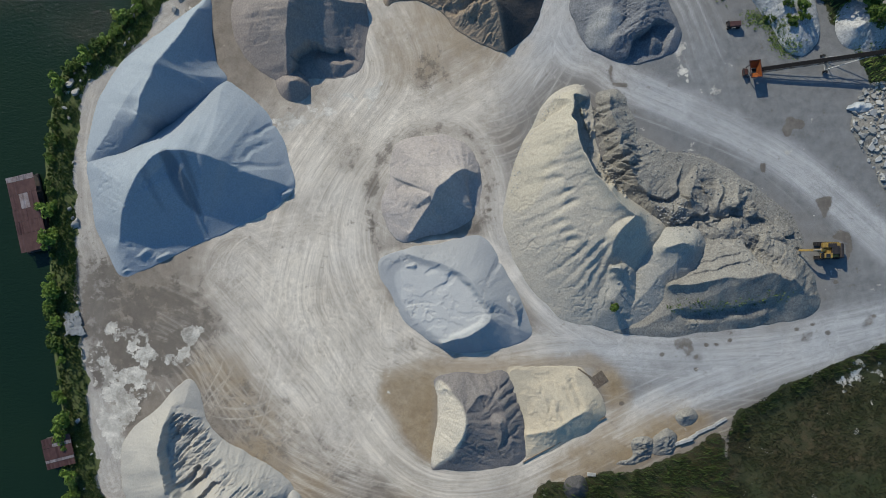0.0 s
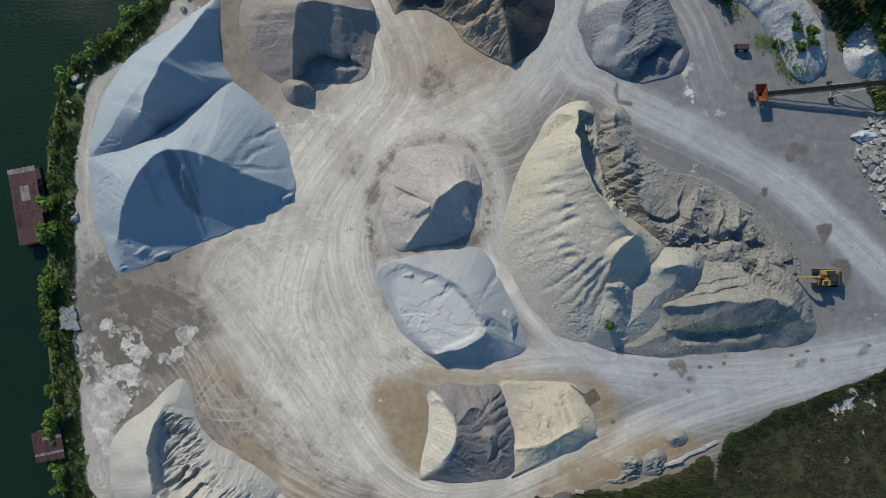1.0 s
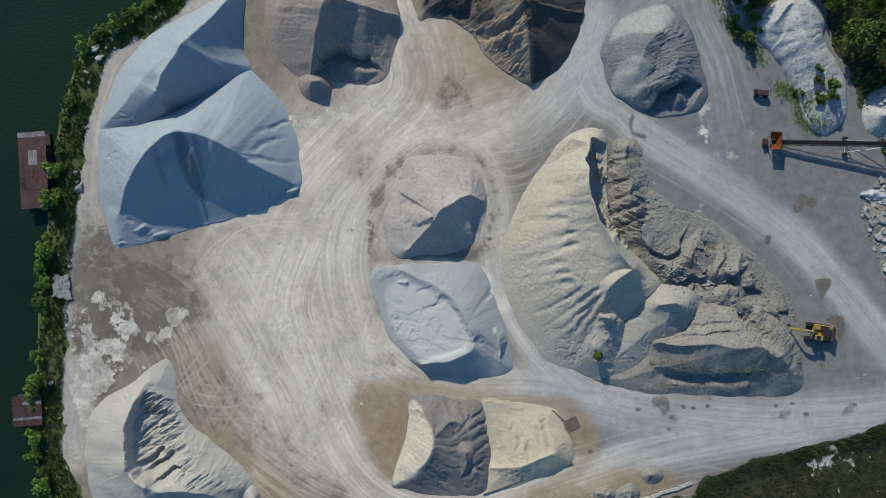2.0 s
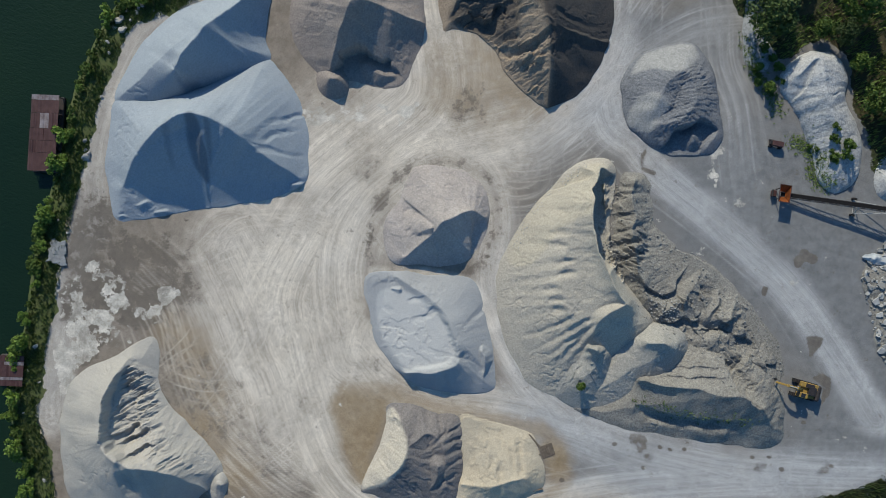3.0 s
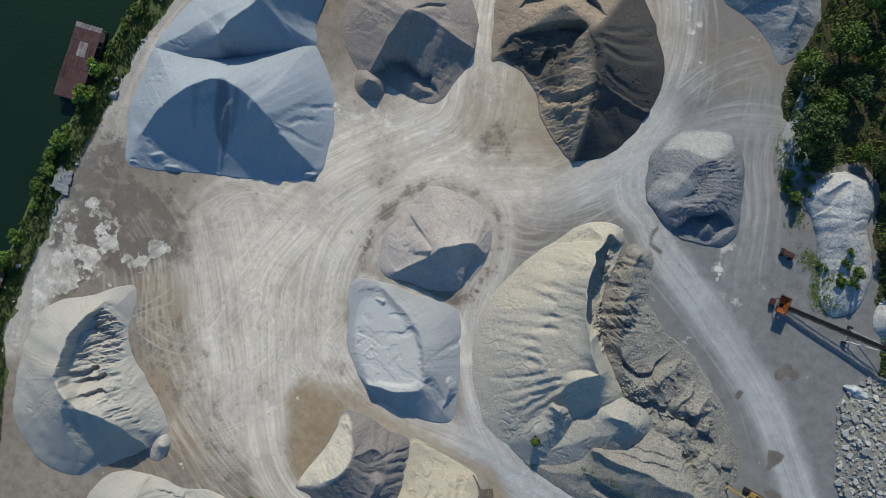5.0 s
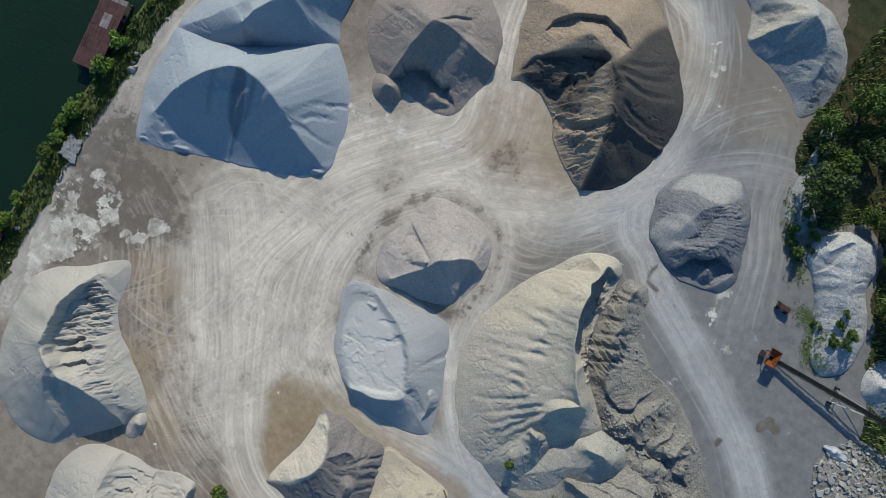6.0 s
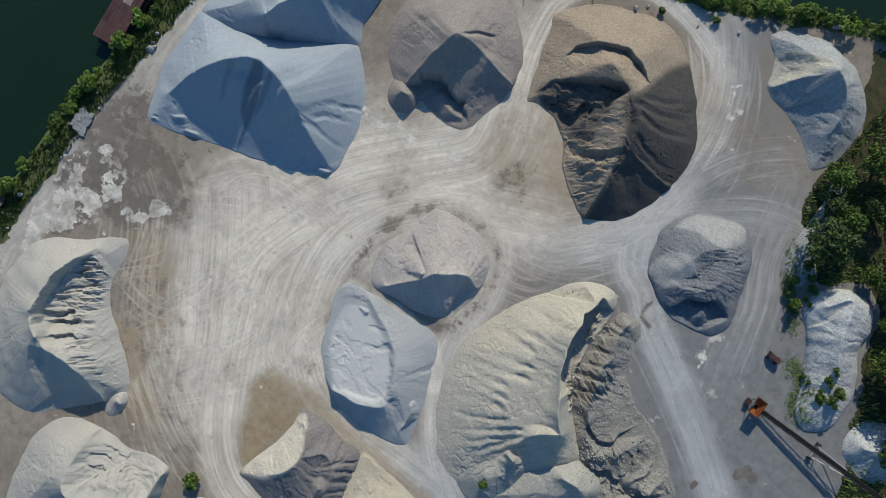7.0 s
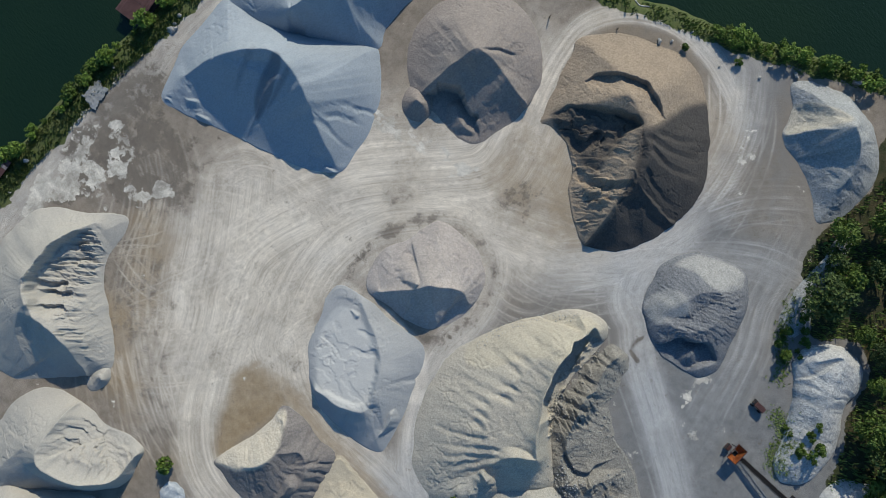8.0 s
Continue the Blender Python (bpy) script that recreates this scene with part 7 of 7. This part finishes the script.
        rod(bm, (19.0, sy * 0.35, z_at(19) - 0.5), (13.1, sy * 1.1, 0.6), 0.07, n=6)
        part("support_leg", bm, GREY_METAL, top)
        bm = bmesh.new()
        bmesh.ops.create_cone(bm, cap_ends=True, segments=16, radius1=0.45, radius2=0.45, depth=0.3, matrix=pose(13.0, sy * 1.45, 0.45, 90, 0, 0))
        wheel = part("wheel", bm, RUBBER, top)
        bm = bmesh.new()
        bmesh.ops.create_cone(bm, cap_ends=True, segments=10, radius1=0.2, radius2=0.2, depth=0.34, matrix=pose(13.0, sy * 1.45, 0.45, 90, 0, 0))
        part("rim", bm, GREY_METAL, wheel)
    bm = rod(bmesh.new(), (13.0, -1.4, 0.45), (13.0, 1.4, 0.45), 0.08, n=6)
    part("axle", bm, GREY_METAL, top)
    bm = rod(bmesh.new(), (length, -0.6, z_at(length) + 0.05), (length, 0.6, z_at(length) + 0.05), 0.22, n=10)
    part("head_drum", bm, DARK_STEEL, top)
    return top


conveyor((52.3, 36.4), 6.0)


# ---- small rusty machine ----
machine = tagged(new("winch_machine"), "small rusty brown wheeled machine standing alone in the yard", "machine")
machine.matrix_world = pose(49.4, 44.8, ground_at(49.4, 44.8), 0, 0, 4)
bm = box(bmesh.new(), 0.2, 0, 0.95, 1.9, 0.95, 0.7, bevel=0.08)
part("body", bm, RUST, machine)
bm = box(bmesh.new(), -0.95, 0.1, 0.75, 0.5, 0.8, 0.5, bevel=0.06)
part("engine", bm, DARK_STEEL, machine)
bm = rod(bmesh.new(), (-1.2, 0.45, 0.4), (-1.2, 0.45, 1.7), 0.05, n=6)
part("exhaust", bm, DARK_STEEL, machine)
for x in (-0.8, 0.8):
    for y in (-0.55, 0.55):
        bm = bmesh.new()
        bmesh.ops.create_cone(bm, cap_ends=True, segments=14, radius1=0.36, radius2=0.36, depth=0.2, matrix=pose(x, y, 0.36, 90, 0, 0))
        part("wheel", bm, RUBBER, machine)

# ---- slabs, sheets, posts ----
for k, (x, y) in enumerate([(39.3, -28.5), (41.3, -27.6), (42.8, -26.7), (44.5, -26), (46.2, -25), (40, -28.3)]):
    bm = box(bmesh.new(), 0, 0, 0, (2.4, 1.6, 2.0, 1.5, 2.2, 2.6)[k], 0.55, 0.28, bevel=0.04)
    slab = part("concrete_slab", bm, CONCRETE)
    slab.matrix_world = pose(x, y, ground_at(x, y) + 0.16 + (0.26 if k == 5 else 0), 0, 0, (24, 28, 24, 20, 30, 18)[k])
    tagged(slab, "pale concrete beam lying at the reeds' edge", "slab", "beams by the reeds")
for x, y in [(23.7, -34.2)]:
    slab = part("concrete_slab", box(bmesh.new(), 0, 0, 0, 1.5, 0.6, 0.3, bevel=0.04), CONCRETE)
    slab.matrix_world = pose(x, y, ground_at(x, y) + 0.14, 0, 0, -4)
    tagged(slab, "short pale concrete block beside the road", "slab", "beams by the reeds")


def draped(name, label, points, mat, lift, seed, smooth=5):
    """A sheet that lies creased over what is below it."""
    line = curve(points, True, smooth)
    lo, hi = line.min(0) - 0.3, line.max(0) + 0.3
    xs, ys = np.arange(lo[0], hi[0], 0.12), np.arange(lo[1], hi[1], 0.12)
    x, y = np.meshgrid(xs, ys)
    wild = 0.15 if smooth > 1 else 0.7
    d = depth_in(x + wild * fbm(x, y, seed), y + wild * fbm(x, y, seed + 1), line)
    base = drop_height(*line.mean(0)) if smooth > 1 else np.array([[ground_at(a, b) for a, b in zip(p, q)] for p, q in zip(x, y)]) + 0.25
    h = lift * step(0, 0.8, d) * (0.7 + 0.4 * fbm(x, y, seed + 2)) + 0.12 * np.abs(fbm(x * 1.6, y * 1.6, seed + 3)) + base + 0.06
    me = sheet_mesh(name, xs, ys, h, (d > 0)[:-1, :-1], [])
    me.materials.append(mat)
    ob = new(name, me)
    thick = ob.modifiers.new("thickness", "SOLIDIFY")
    thick.thickness = 0.1
    return tagged(ob, label, "sheet")


draped("tarpaulin", "pale creased tarpaulin draped over broken slabs", [(68.9, 29.6), (70.4, 30.8), (72.4, 30.9), (74, 30.1), (73.4, 29.1), (70.9, 29.1)], TARP, 0.7, 3)
draped("tarpaulin", "grey-white sheet lying on the lake bank", [(-69.8, -6.4), (-66.9, -6.1), (-65.6, -9.9), (-69.1, -10.1)], OLD_SHEET, 0.03, 5, 1)
draped("tarpaulin", "pale blue sheet beside a single bush", [(-6.2, -44), (-6.5, -41.5), (-3.9, -40.5), (-2.2, -42.2), (-4.3, -44.7)], TARP, 0.4, 7)
BOARDS = [(21.5, -15.9), (24.2, -17.7), (23.8, -19), (26.3, -17.8), (25.2, -16.5), (26.3, -24.3), (11.8, -32.2)]
for k, (a, b) in enumerate(((BOARDS[0], BOARDS[1]), (BOARDS[2], BOARDS[3]), (BOARDS[4], BOARDS[3]))):
    length = math.dist(a, b)
    plank = part("plank", box(bmesh.new(), 0, 0, 0, length, 0.28, 0.07, bevel=0.015), BOARD)
    plank.matrix_world = pose((a[0] + b[0]) / 2, (a[1] + b[1]) / 2, drop_height((a[0] + b[0]) / 2, (a[1] + b[1]) / 2) + 0.1, 0, 0, math.degrees(math.atan2(b[1] - a[1], b[0] - a[0])))
    tagged(plank, "weathered brown plank lying on the eroded sand", "plank", "planks by the sand mound")
# Flat panel: six boards side by side on two battens.
panel = tagged(new("wooden_pallet"), "weathered brown panel of wooden boards lying on eroded sand", "pallet")
for k in range(6):
    part("board", box(bmesh.new(), -1.0 + 0.4 * k, 0, 0.06, 0.37, 2.2, 0.05, bevel=0.01), BOARD, panel)
for y in (-0.8, 0.8):
    part("batten", box(bmesh.new(), 0, y, 0.0, 2.4, 0.12, 0.06, bevel=0.01), BOARD, panel)
x, y = (BOARDS[3][0] + BOARDS[1][0]) / 2, (BOARDS[3][1] + BOARDS[1][1]) / 2
panel.matrix_world = pose(x, y, drop_height(x, y) + 0.12, 6, 0, 35)
edging = part("edging_board", box(bmesh.new(), 0, 0, 0.12, math.dist(BOARDS[5], BOARDS[6]), 0.12, 0.5, bevel=0.015), BOARD)
edging.matrix_world = pose((BOARDS[5][0] + BOARDS[6][0]) / 2, (BOARDS[5][1] + BOARDS[6][1]) / 2, ground_at(*BOARDS[5]), 0, 0, math.degrees(math.atan2(BOARDS[5][1] - BOARDS[6][1], BOARDS[5][0] - BOARDS[6][0])))
tagged(edging, "long low dark board edging at the mounds' foot", "board")
for k, (x, y) in enumerate(POSTS[:2]):
    bm = rod(bmesh.new(), (0, 0, -0.2), (0.1, 0.05, 1.3 - 0.5 * k), 0.11, 0.08, 7)
    post = part("wooden_post", bm, BARK, None, smooth=True)
    post.location = (x, y, ground_at(x, y))
    tagged(post, "weathered wooden stump in the stony ground", "post")
x, y = POSTS[4]
bm = box(bmesh.new(), 0, 0, 0.55, 1.3, 1.1, 1.1, bevel=0.05)
crate = part("water_tank", bm, GREY_METAL)
crate.matrix_world = pose(x, y, ground_at(x, y), 0, 0, 30)
tagged(crate, "small grey metal tank near the lakeside weeds", "tank")
hose_path = bpy.data.curves.new("hose", "CURVE")
hose_path.dimensions, hose_path.bevel_depth, hose_path.bevel_resolution = "3D", 0.12, 2
strand = hose_path.splines.new("POLY")
hose_points = curve([(-20.0, 74.5), (-18.5, 76.2), (-16.8, 76.0), (-15.4, 77.2)], False, 8)
strand.points.add(len(hose_points) - 1)
for p, (x, y) in zip(strand.points, hose_points):
    p.co = (x, y, ground_at(x, y) + 0.1, 1)
hose = new("hose", hose_path)
hose_path.materials.append(GREY_METAL)
tagged(hose, "pale bent hose lying at the lake bank", "hose")
STICKS = [(28.2, -2.4), (29.6, -3.8), (29, -1.8), (30, -3.2), (28.6, 0.5), (28.3, -0.3)]
for (ax, ay), (bx, by) in zip(STICKS[::2], STICKS[1::2]):
    az, bz = drop_height(ax, ay) + 0.12, drop_height(bx, by) + 0.12
    pole = part("pole", rod(bmesh.new(), (0, 0, 0), (bx - ax, by - ay, bz - az), 0.07, 0.05, 6), CONCRETE)
    pole.location = (ax, ay, az)
    tagged(pole, "pale weathered pole lying on the gravel cone", "pole", "poles on the gravel cone")
